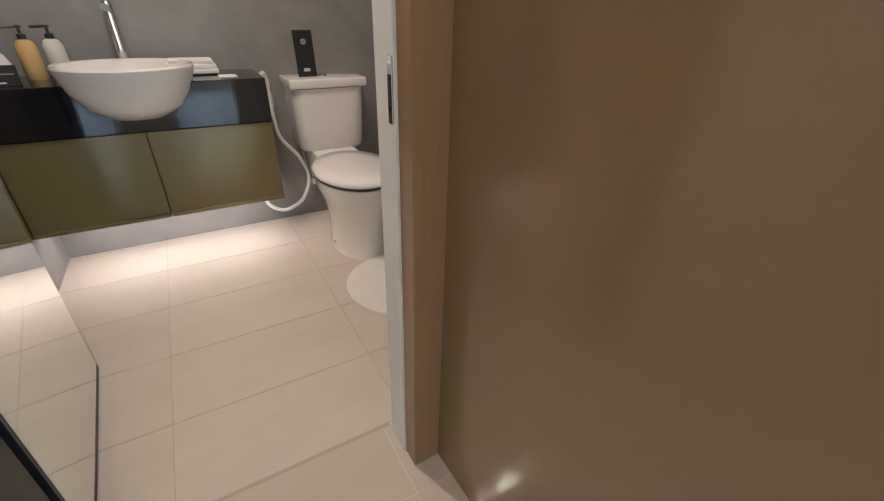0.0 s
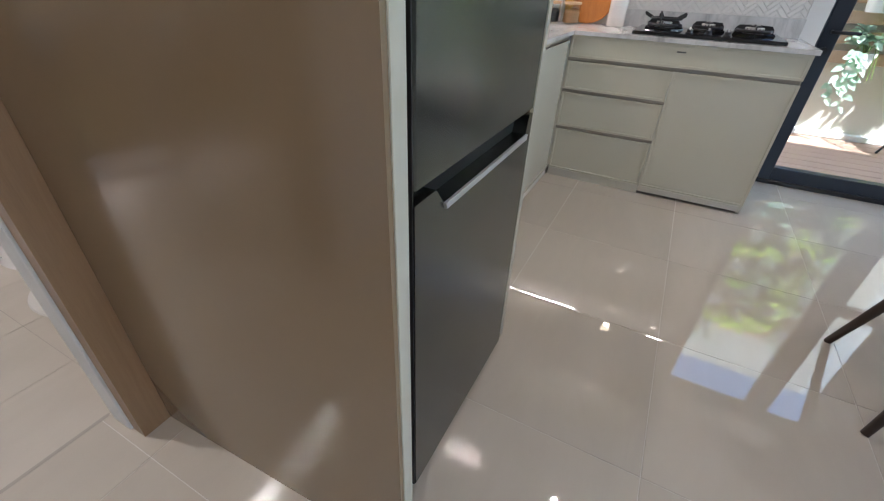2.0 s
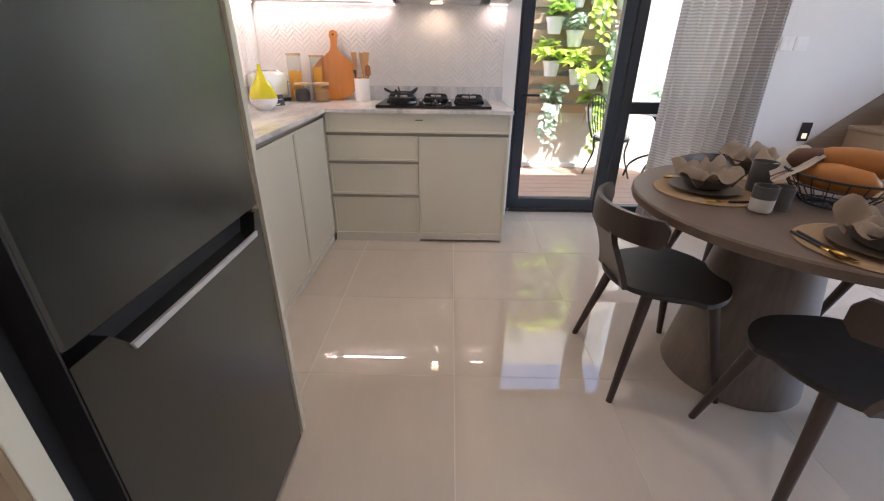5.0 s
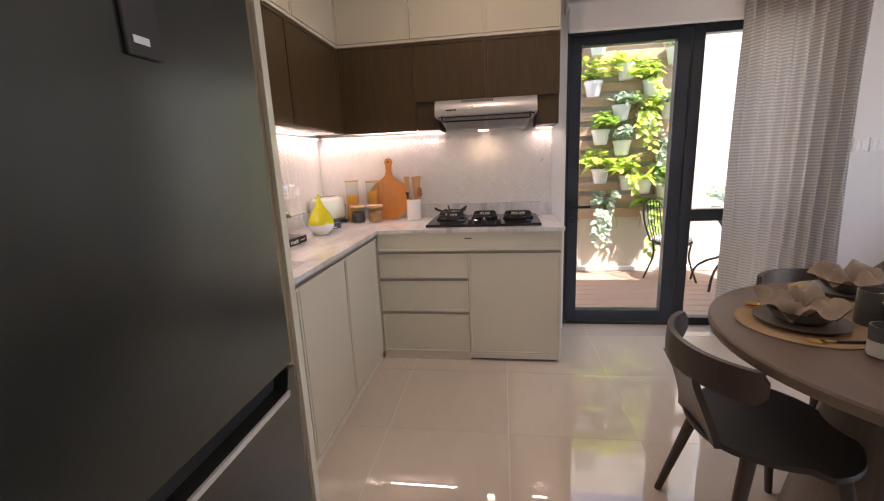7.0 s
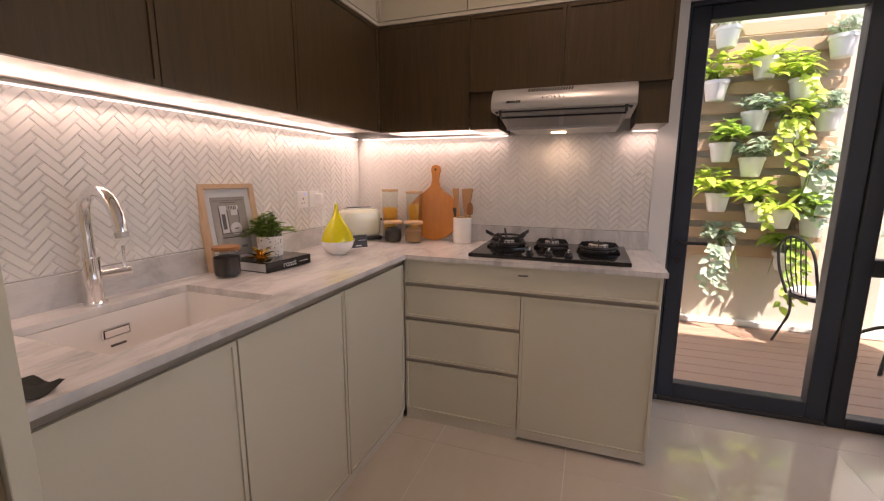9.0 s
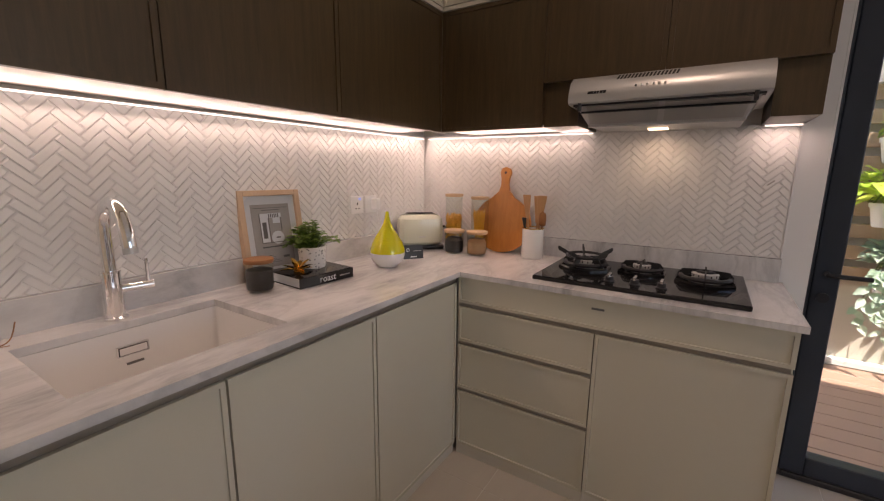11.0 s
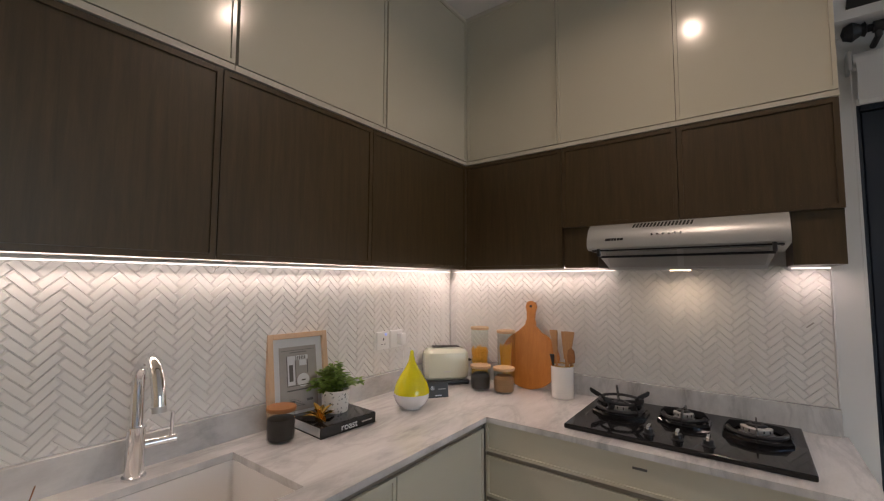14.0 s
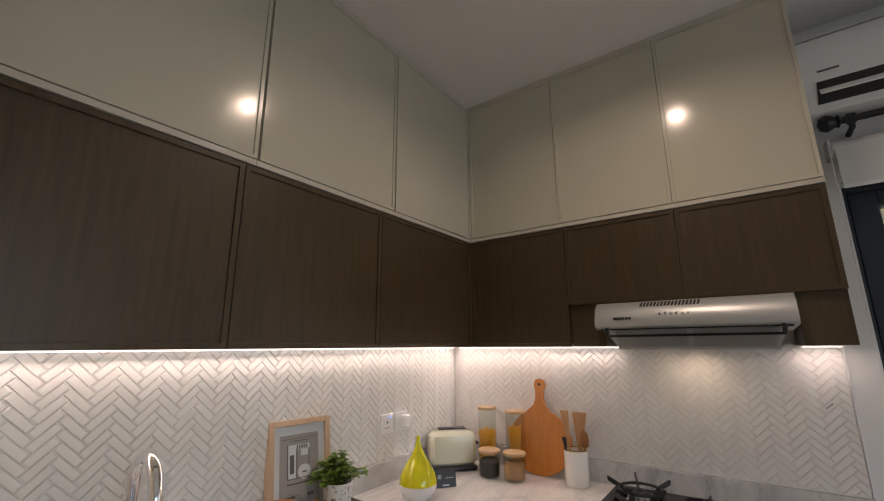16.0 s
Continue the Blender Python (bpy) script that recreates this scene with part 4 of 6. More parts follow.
for x, y, r in ((3.53, 0.095, 0.050), (3.56, -0.130, 0.036), (3.53, -0.355, 0.048)):
    tall, R, half = y > 0, r + 0.034, r + 0.052
    b, c = nb(), half * 0.45
    rim = [(half, c), (c, half * 0.92), (-c, half * 0.92), (-half, c), (-half, -c), (-c, -half * 0.92), (c, -half * 0.92), (half, -c)]
    rows = [[b.verts.new((x + p[1] * k, y + p[0] * k, ZT + z)) for p in rim] for k, z in ((1.0, 0.0), (1.0, 0.006), (0.95, 0.013), (0.72, 0.004))]
    b.faces.new(rows[0]), b.faces.new(rows[-1])
    for p, q in zip(rows, rows[1:]):
        bridge(b, p, q)
    part("drip_tray", b, M_BGLASS, hb, "glossy black enamel drip tray", smooth=0)
    bn = part("burner", lathe(nb(), [(r * 1.10, 0.004), (r * 1.10, 0.012), (r * 0.80, 0.016), (r * 0.78, 0.022), (r * 0.98, 0.024), (r * 0.98, 0.036), (r * 0.88, 0.039), (0.0, 0.039)], 28, (x, y, ZT)), M_STEEL, hb, "bright steel burner ring")
    for k in range(14):
        a = 2 * math.pi * k / 14
        part("flame_slot", turned_box(x, y, a, r * 0.96, r * 0.99, 0.0022, ZT + 0.026, ZT + 0.034), M_DARK, bn)
    part("burner_cap", lathe(nb(), [(r * 0.66, 0.0392), (r * 0.66, 0.043), (r * 0.58, 0.046), (r * 0.30, 0.046), (r * 0.26, 0.041), (0, 0.041)], 28, (x, y, ZT)), M_IRON, bn, "dark burner cap")
    b = nb()
    tube(b, [(x + R * math.cos(2 * math.pi * k / 40), y + R * math.sin(2 * math.pi * k / 40), ZT + 0.022) for k in range(41)], 0.0085, 8, caps=False)
    n, prongs = 5 if tall else 4, []
    for k in range(n):
        a = 2 * math.pi * k / n + (0.35 if tall else 0.0)
        prongs.append(nb())
        fin(prongs[-1], x, y, a, [(R + 0.010, 0.0, 0.030), (R - 0.004, 0.014, 0.047), (r * 0.55, 0.041, 0.050), (r * 0.45, 0.046, 0.050)])
        if tall:
            prongs.append(nb())
            fin(prongs[-1], x, y, a, [(R - 0.022, 0.046, 0.056), (R - 0.004, 0.047, 0.066), (R + 0.034, 0.066, 0.084), (R + 0.038, 0.074, 0.084)], 0.007)
    if tall:
        prongs.append(nb())
        tube(prongs[-1], [(x + (R - 0.004) * math.cos(2 * math.pi * k / 40), y + (R - 0.004) * math.sin(2 * math.pi * k / 40), ZT + 0.053) for k in range(41)], 0.0058, 8, caps=False)
    ps = part("pan_support", b, M_IRON, hb, "black cast iron pan support")
    for q in prongs:
        part("prong", q, M_IRON, ps)
for y in (-0.045, -0.135, -0.225):
    kn = part("knob", lathe(nb(), [(0.020, 0), (0.020, 0.004), (0.016, 0.006), (0.015, 0.020), (0.0, 0.021)], 20, (3.335, y, ZT)), M_BLACK, hb)
    part("grip", box(nb(), 3.316, y - 0.006, ZT + 0.018, 3.354, y + 0.006, ZT + 0.032, 0.002), M_CHROME, kn, "steel grip bar")

# fridge in its housing
setting("fridge_housing_side", prism(nb(), [(0.798, 0.199), (0.770, 1.0028), (0.770, 1.0145), (0.808, 1.0145), (0.808, 0.199)], 2, 0.0, H - 0.001), M_TAUPE, "satin taupe laminate side of the fridge housing", "panel")
setting("fridge_housing_edge", box(nb(), 0.8085, 0.197, 0.0, 0.838, 1.145, H - 0.001, 0.001), M_CREAM, "cream lacquered upright of the fridge housing", "panel")
setting("fridge_housing_end", box(nb(), 1.570, 0.262, 0.0, 1.595, 1.144, H - 0.001, 0.001), M_CREAM, "cream lacquered upright between fridge and base cabinets", "panel")
# Recessed filler: taupe stands in for the shade that falls on it.
setting("fridge_housing_filler_shaded", box(nb(), 1.531, 0.272, 0.0, 1.569, 1.144, H - 0.001), M_TAUPE, "recessed filler strip beside the fridge, its shade put in as taupe", "panel")
setting("fridge_housing_top", box(nb(), 0.839, 0.30, 1.88, 1.530, 1.144, H - 0.001), M_CREAM, "cream lacquered top box over the fridge", "panel")
fr = thing("fridge", (1.16, 0.6, 0.0), "dark brushed steel two-door fridge with a recessed handle slot", "fridge")
part("body", box(nb(), 0.860, 0.306, 0.02, 1.524, 1.10, 1.78, 0.004), M_BLACK, fr)
FD0, FD1 = 0.942, 1.526
b = box(nb(), FD0, 0.252, 0.850, FD1, 0.316, 1.785, 0.006)
part("upper_door", b, M_FRIDGE, fr)
b = prism(nb(), [(FD0, 0.03), (FD1, 0.03), (FD1, 0.842), (1.500, 0.842), (1.486, 0.797), (1.040, 0.797), (1.012, 0.832), (FD0, 0.832)], 1, 0.252, 0.316)
part("lower_door", b, M_FRIDGE, fr)
part("door_edge", box(nb(), FD0 - 0.004, 0.254, 0.03, FD0 - 0.0005, 0.32, 1.785), M_BLACK, fr, "black side edge of the doors")
part("gap_seal", box(nb(), FD0 + 0.002, 0.288, 0.797, FD1 - 0.004, 0.315, 0.8495), M_BLACK, fr, "dark recessed handle slot")
b = prism(nb(), [(1.038, 0.7975), (1.488, 0.7975), (1.484, 0.785), (1.043, 0.785)], 1, 0.246, 0.2518)
part("handle_lip", b, M_STEEL, fr, "bright steel handle lip")
part("foot", box(nb(), 0.90, 0.33, 0.0, 1.50, 0.40, 0.03), M_BLACK, fr)
tag = thing("energy_label", (1.24, 0.248, 1.46), "black product label hung on the fridge door", "label")
part("card", box(nb(), 1.208, 0.2455, 1.468, 1.268, 0.2515, 1.66, 0.001), M_BLACK, tag)
part("print", box(nb(), 1.218, 0.2440, 1.484, 1.245, 0.2453, 1.494), M_PAPER, tag, "pale printed bar")

# downlights, with fittings for the two added hall fills as well
for x, y in DOWNLIGHTS_AND_FILLS:
    dl = thing("downlight", (x, y, H - 0.01), "small round recessed ceiling downlight, glowing warm; the two over the hall are added fill", "downlight", "ceiling downlights")
    part("bezel", lathe(nb(), [(0.040, 0.0), (0.052, 0.0), (0.050, -0.006), (0.040, -0.008), (0.038, 0.0)], 28, (x, y, H)), M_WHITE, dl)
    part("lens", lathe(nb(), [(0.0, -0.002), (0.024, -0.002), (0.024, -0.0005), (0, -0.0005)], 24, (x, y, H)), M_LAMPGLOW, dl, "glowing lens")
bl = thing("bathroom_downlight", (0.35, 1.95, 2.555), "round bathroom ceiling downlight, glowing warm", "downlight")
part("bezel", lathe(nb(), [(0.050, 0.0), (0.064, 0.0), (0.06, -0.006), (0.05, -0.008), (0.048, 0.0)], 28, (0.35, 1.95, 2.56)), M_WHITE, bl)
part("lens", lathe(nb(), [(0.0, -0.002), (0.048, -0.002), (0.048, -0.0005), (0, -0.0005)], 24, (0.35, 1.95, 2.56)), M_LAMPGLOW, bl, "glowing lens")

# ---- things on the worktop ----
ZC = SLAB_Z


def jar(name, x, y, r, h, fill, fill_h, lid, label, group=""):
    t = thing(name, (x, y, ZC), label, "jar", group)
    part("glass", lathe(nb(), [(0, 0.002), (r * 0.9, 0.002), (r, 0.010), (r, h - 0.02), (r * 0.97, h - 0.012), (r * 0.93, h - 0.012), (r * 0.95, 0.012), (0, 0.008)], 28, (x, y, ZC)), M_JAR, t, "clear glass body").visible_shadow = False
    part("lid", lathe(nb(), [(0, h - 0.014), (r * 1.0, h - 0.014), (r * 1.05, h - 0.010), (r * 1.05, h - 0.002), (r * 1.02, h), (0, h)], 28, (x, y, ZC)), lid, t, "wooden lid")
    return t


# coffee jar
t = jar("coffee_jar", 2.54, 0.985, 0.048, 0.118, None, 0, M_LIDDARK, "glass jar of dark coffee beans with an acacia lid")
part("coffee", lathe(nb(), [(0, 0.009), (0.043, 0.010), (0.0455, 0.02), (0.0455, 0.078), (0.03, 0.083), (0.0, 0.080)], 24, (2.54, 0.985, ZC)), M_COFFEE, t, "dark coffee beans")
# spice jars
for x, y, fill, lab in ((3.555, 0.785, M_COFFEE, "short glass jar of dark tea with a pale wooden lid"), (3.575, 0.660, M_SPICE, "short glass jar of brown sugar with a pale wooden lid")):
    t = jar("spice_jar", x, y, 0.052, 0.125, None, 0, M_LIDWOOD, lab, "short jars")
    part("filling", lathe(nb(), [(0, 0.009), (0.046, 0.010), (0.049, 0.02), (0.049, 0.070), (0.035, 0.085), (0.0, 0.078)], 20, (x, y, ZC)), fill, t)
# pasta jars
for x, y, kind in ((3.67, 0.858, 0), (3.69, 0.706, 1)):
    lab = ("tall glass jar half full of fusilli pasta", "tall glass jar of fanned dry spaghetti")[kind]
    hh = 0.305 if not kind else 0.295
    t = jar("pasta_jar", x, y, 0.048, hh, None, 0, M_LIDWOOD, lab + " with wooden lid", "tall pasta jars")
    b = nb()
    if kind:
        for k in range(46):
            a, q = random.uniform(0, 6.28), random.uniform(0.2, 1.0)
            p = Vector((x + 0.022 * q * math.cos(a), y + 0.022 * q * math.sin(a), ZC + 0.012))
            e = Vector((x + 0.040 * q * math.cos(a + 0.4), y + 0.040 * q * math.sin(a + 0.4), ZC + 0.215 + random.uniform(-0.012, 0.012)))
            tube(b, [p, e], 0.0022, 5)
        part("spaghetti", b, M_PASTA, t, "yellow dry spaghetti")
    else:
        for k in range(420):
            a, q, z = random.uniform(0, 6.28), 0.042 * math.sqrt(random.random()), random.uniform(0.015, 0.19)
            c0 = Vector((x + q * math.cos(a), y + q * math.sin(a), ZC + z))
            d = Vector((random.uniform(-1, 1), random.uniform(-1, 1), random.uniform(-0.6, 0.6))).normalized() * 0.012
            if (c0 + d - Vector((x, y, ZC + z))).to_2d().length > 0.044 or (c0 - d - Vector((x, y, ZC + z))).to_2d().length > 0.044:
                d = Vector((0, 0, 0.012))
            tube(b, [c0 - d, c0 + d * 0.1, c0 + d], [0.003, 0.0055, 0.003], 5)
        part("fusilli", b, M_PASTA, t, "yellow fusilli pasta")

# chopping board leaning on the wall
t = thing("chopping_board", (3.72, 0.585, ZC), "round orange acacia chopping board with a handle leaning on the wall", "chopping board")
out = [(0.162 * math.sin(radians(v)), 0.152 - 0.152 * math.cos(radians(v))) for v in range(-158, 159, 8)]
hand = [(0.030, 0.325), (0.020, 0.36), (0.022, 0.395), (0.030, 0.425), (0.022, 0.447), (0.0, 0.455), (-0.022, 0.447), (-0.030, 0.425), (-0.022, 0.395), (-0.020, 0.36), (-0.030, 0.325)]
b = prism(nb(), out + hand, 0, 0.0, 0.018)
bmesh.ops.rotate(b, cent=(0, 0, 0), matrix=Matrix.Rotation(radians(7), 3, "Y"), verts=b.verts[:])
bmesh.ops.translate(b, vec=(3.700, 0.590, ZC + 0.002), verts=b.verts[:])
part("plank", b, M_BOARD, t)
b = tube(nb(), [(3.700 + 0.0505, 0.590, ZC + 0.424), (3.700 + 0.0535, 0.590, ZC + 0.424)], 0.007, 12)
part("hole", b, M_DARK, t, "dark hanging hole")

# utensil pot
UX, UY = 3.675, 0.394
t = thing("utensil_pot", (UX, UY, ZC), "white ceramic pot with a copper rim", "pot")
part("pot", lathe(nb(), [(0, 0.001), (0.053, 0.001), (0.054, 0.006), (0.054, 0.150), (0.049, 0.150), (0.049, 0.010), (0, 0.010)], 32, (UX, UY, ZC)), M_CERAMIC, t)
part("rim", lathe(nb(), [(0.0485, 0.150), (0.0545, 0.150), (0.0545, 0.155), (0.0485, 0.155), (0.0485, 0.150)], 32, (UX, UY, ZC)), M_GOLD, t, "copper coloured rim")


def utensil(name, label, dx, dy, lx, ly, h, blade, w, mat=None):
    u = thing(name, (UX + dx, UY + dy, ZC + 0.012), label, "kitchen utensil", "wooden utensils in the pot")
    p0, p1 = Vector((UX + dx, UY + dy, ZC + 0.012)), Vector((UX + lx, UY + ly, ZC + h))
    k = p0.lerp(p1, 1 - blade / (h - 0.012))
    part("stem", tube(nb(), [p0, k], [0.0055, 0.0065], 8), mat or M_UTENSIL, u)
    b = nb()
    if name == "wooden_spoon":
        lathe(b, [(0, 0), (0.018, 0.012), (w, blade * 0.5), (w * 0.8, blade * 0.85), (0, blade)], 16, k, 0.35, 1.0)
    else:
        box(b, k.x - 0.004, k.y - w, k.z - 0.004, k.x + 0.004, k.y + w, k.z + blade, 0.003)
        for v in b.verts:
            q = (v.co.z - k.z) / blade
            v.co.y = k.y + (v.co.y - k.y) * (0.45 + 0.6 * max(0, q))
            v.co.x += (p1.x - k.x) * max(0, q)
            v.co.y += (p1.y - k.y) * max(0, q)
    part("blade", b, mat or M_UTENSIL, u)


utensil("spatula", "slotted pale wooden spatula", 0.01, 0.02, 0.02, 0.050, 0.315, 0.12, 0.020)
utensil("spatula", "pale wooden turner in the pot", 0.02, -0.01, 0.03, -0.012, 0.310, 0.13, 0.026)
utensil("spatula", "broad pale wooden turner", 0.0, -0.02, 0.0, -0.038, 0.315, 0.12, 0.024)
utensil("wooden_spoon", "brown wooden spoon in the pot", -0.01, -0.03, -0.012, -0.058, 0.240, 0.08, 0.020, M_LIDDARK)
utensil("ladle", "black kitchen ladle tucked in low", -0.02, 0.02, -0.03, 0.040, 0.205, 0.05, 0.012, M_BLACK)

# toaster set across the corner
t = thing("toaster", (3.575, 1.03, ZC), "pale cream long-slot toaster with a chrome top", "toaster")
m = pose(3.560, 1.015, ZC, 0, 0, -42)


def turned(bm, mm):
    bmesh.ops.transform(bm, matrix=mm, verts=bm.verts[:])
    return bm


b = box(nb(), -0.126, -0.068, 0.016, 0.126, 0.068, 0.194, 0.056)
part("shell", turned(b, m), M_TOASTER, t)
part("base", turned(box(nb(), -0.124, -0.067, 0.006, 0.124, 0.0665, 0.026, 0.006), m), M_BLACK, t, "black plastic base")
part("top_plate", turned(box(nb(), -0.080, -0.030, 0.1925, 0.080, 0.030, 0.1995, 0.004), m), M_CHROME, t, "chrome top plate")
for y in (-0.018, 0.018):
    part("slot", turned(box(nb(), -0.072, y * 0.8 - 0.007, 0.1985, 0.072, y * 0.8 + 0.007, 0.2002), m), M_DARK, t, "dark bread slot")
part("lever", turned(box(nb(), 0.120, -0.014, 0.115, 0.146, 0.014, 0.128, 0.004), m), M_BLACK, t)
part("maker_mark", turned(box(nb(), -0.018, -0.0695, 0.070, 0.018, -0.0675, 0.076), m), M_STEEL, t, "small pale maker's mark")
for x in (-0.11, 0.11):
    part("foot", turned(box(nb(), x - 0.012, -0.05, 0.0, x + 0.012, 0.05, 0.008), m), M_BLACK, t)

# diffuser
DX, DY = 3.105, 0.868
t = thing("aroma_diffuser", (DX, DY, ZC), "glossy yellow drop-shaped aroma diffuser on a white base", "diffuser")
part("base", lathe(nb(), [(0, 0.0), (0.040, 0.0), (0.044, 0.006), (0.066, 0.024), (0.078, 0.050), (0.0785, 0.066), (0, 0.066)], 40, (DX, DY, ZC)), M_CERAMIC, t, "white lower bowl")
part("cover", lathe(nb(), [(0.0785, 0.067), (0.077, 0.082), (0.068, 0.110), (0.050, 0.142), (0.030, 0.172), (0.016, 0.200), (0.010, 0.226), (0.0075, 0.247), (0.0045, 0.249), (0.0045, 0.235), (0, 0.23)], 40, (DX, DY, ZC)), M_YELLOW, t, "yellow drop-shaped cover")
part("foot_ring", lathe(nb(), [(0.036, -0.0005), (0.043, -0.0005), (0.042, 0.003), (0.036, 0.003)], 32, (DX, DY, ZC + 0.001)), M_STEEL, t)


def info_card(x, y, z, w, h, ang, label, tilt=12):
    c = thing("info_card", (x, y, z), label, "card", "black information cards")
    mm = pose(x, y, z, -tilt, 0, ang)
    part("card", turned(box(nb(), -w / 2, -0.002, 0.0005, w / 2, 0.002, h, 0.001), mm), M_BLACK, c)
    b = nb()
    r = min(w, h) * 0.13
    lathe(b, [(r * 0.72, 0), (r, 0), (r, 0.001), (r * 0.72, 0.001), (r * 0.72, 0)], 18)
    box(b, -r * 0.15, -r * 0.5, 0.0, r * 0.15, r * 0.5, 0.001)
    mk = pose(-w * 0.28 if w > h else 0, -0.0023, h * 0.66 if w > h else h * 0.76, 90, 0, 0)
    part("emblem", turned(turned(b, mk), mm), M_PAPER, c, "white round emblem")
    part("print_line", turned(box(nb(), -w * 0.16, -0.0032, h * 0.12, w * 0.16, -0.0018, h * 0.19), mm), M_PAPER, c, "white printed line")
    if w > h:
        part("print_line", turned(box(nb(), 0.0, -0.0030, h * 0.55, w * 0.4, -0.0018, h * 0.60), mm), M_PRINT, c)
    return c


info_card(3.300, 0.865, ZC, 0.100, 0.068, -38, "small black folded information card on the worktop")

# book, pot plant, gold ornament
m = pose(2.770, 0.985, ZC, 0, 0, -4)
t = thing("book", (2.770, 0.985, ZC), "thick black hardback book about coffee lying flat", "book")
part("cover", turned(box(nb(), -0.135, -0.115, 0.0, 0.115, 0.115, 0.0035, 0.001), m), M_BGLASS, t)
part("pages", turned(box(nb(), -0.131, -0.109, 0.0036, 0.111, 0.111, 0.0365), m), M_PAPER, t, "white page block")
part("cover", turned(box(nb(), -0.135, -0.115, 0.0366, 0.115, 0.115, 0.040, 0.001), m), M_BGLASS, t)
part("spine", turned(box(nb(), -0.135, -0.118, 0.0, 0.115, -0.1102, 0.040, 0.001), m), M_BGLASS, t)
cu = bpy.data.curves.new("title", "FONT")
cu.body, cu.size, cu.extrude, cu.align_x = "roast", 0.036, 0.0004, "CENTER"
tmp = new("title", cu)
me = bpy.data.meshes.new_from_object(tmp.evaluated_get(bpy.context.evaluated_depsgraph_get()))
bpy.data.objects.remove(tmp)
b = nb()
b.from_mesh(me)
turned(b, m @ pose(-0.012, -0.1185, 0.009, 90, 0, 0))
part("title", b, M_PAPER, t, "white lettering on the spine", smooth=0)
part("subtitle", turned(box(nb(), 0.045, -0.1192, 0.017, 0.095, -0.1178, 0.021), m), M_PRINT, t, "grey line of small print")


def leaf(bm, base, direction, up, length, width, droop=0.3, fold=0.25):
    """One leaf: a folded, drooping blade of eight faces."""
    d, u = Vector(direction).normalized(), Vector(up).normalized()
    s = d.cross(u)
    if s.length < 1e-3:
        s = d.orthogonal()
    s.normalize()
    u = s.cross(d)
    rows = []
    for q, w in ((0.0, 0.06), (0.22, 0.85), (0.5, 1.0), (0.78, 0.6), (1.0, 0.03)):
        c = Vector(base) + d * (length * q) - Vector((0, 0, 1)) * (droop * length * q * q)
        rows.append([bm.verts.new(c - s * (width / 2 * w) + u * (fold * width * w / 2)), bm.verts.new(c), bm.verts.new(c + s * (width / 2 * w) + u * (fold * width * w / 2))])
    for a, c in zip(rows, rows[1:]):
        bm.faces.new((a[0], a[1], c[1], c[0])), bm.faces.new((a[1], a[2], c[2], c[1]))


PX, PY, PZ = 2.790, 1.000, ZC + 0.040
t = thing("pot_plant", (PX, PY, PZ), "bushy green herb in a speckled terrazzo pot", "pot plant")
part("pot", lathe(nb(), [(0, 0.0), (0.048, 0.0), (0.050, 0.004), (0.055, 0.085), (0.050, 0.085), (0.047, 0.070), (0, 0.070)], 28, (PX, PY, PZ)), M_TERRAZZO, t)
part("soil", lathe(nb(), [(0.0475, 0.068), (0.02, 0.076), (0, 0.076)], 20, (PX, PY, PZ)), M_SOIL, t)
b, st_b = nb(), nb()
for k in range(44):
    a, lean = random.uniform(0, 6.28), random.uniform(0.1, 1.0)
    tip = Vector((PX + 0.108 * lean * math.cos(a), PY + 0.108 * lean * math.sin(a), PZ + 0.175 - 0.085 * lean**2 + random.uniform(-0.02, 0.015)))
    root = Vector((PX + 0.02 * math.cos(a), PY + 0.02 * math.sin(a), PZ + 0.07))
    line = spline([root, root.lerp(tip, 0.5) + Vector((0, 0, 0.02)), tip], 4)
    tube(st_b, line, 0.0012, 4)
    for p in line[2:]:
        for j in range(3):
            w = random.uniform(0, 6.28)
            leaf(b, p, (math.cos(w), math.sin(w), random.uniform(-0.1, 0.6)), (0, 0, 1), random.uniform(0.018, 0.030), random.uniform(0.013, 0.020), 0.2)
part("foliage", b, M_HERB, t, "small green leaves", smooth=60)
part("stems", st_b, M_STEM, t)
t = thing("gold_ornament", (2.690, 0.965, ZC + 0.040), "small gold leaf-shaped ornament lying on the book", "ornament")
b = nb()
for k in range(9):
    a = k * 0.72
    leaf(b, (2.690, 0.965, ZC + 0.046), (math.cos(a), math.sin(a), 0.15 + 0.5 * (k % 3)), (0, 0, 1), 0.074, 0.024, 0.15, 0.6)
lathe(b, [(0, 0.0), (0.016, 0.0), (0.018, 0.006), (0.008, 0.012), (0, 0.012)], 12, (2.690, 0.965, ZC + 0.040))
part("leaves", b, M_GOLD, t, smooth=60)

# picture leaning on the splashback
m = pose(2.685, 1.070, ZC, -9, 0, -8)
t = thing("picture_frame", (2.685, 1.070, ZC), "pale oak frame with a grey coffee machine print", "picture")
FW, FH, FT, FD = 0.250, 0.352, 0.021, 0.034
for nm, a in (("frame_side", (-FW / 2, 0, -FW / 2 + FT, FH)), ("frame_side", (FW / 2 - FT, 0, FW / 2, FH)), ("frame_bottom", (-FW / 2 + FT, 0, FW / 2 - FT, FT)), ("frame_top", (-FW / 2 + FT, FH - FT, FW / 2 - FT, FH))):
    part(nm, turned(box(nb(), a[0], -0.008, a[1], a[2], FD - 0.008, a[3], 0.0015), m), M_PINE, t)
part("mount", turned(box(nb(), -FW / 2 + FT, 0.006, FT, FW / 2 - FT, 0.012, FH - FT), m), M_PAPER, t, "white mount")
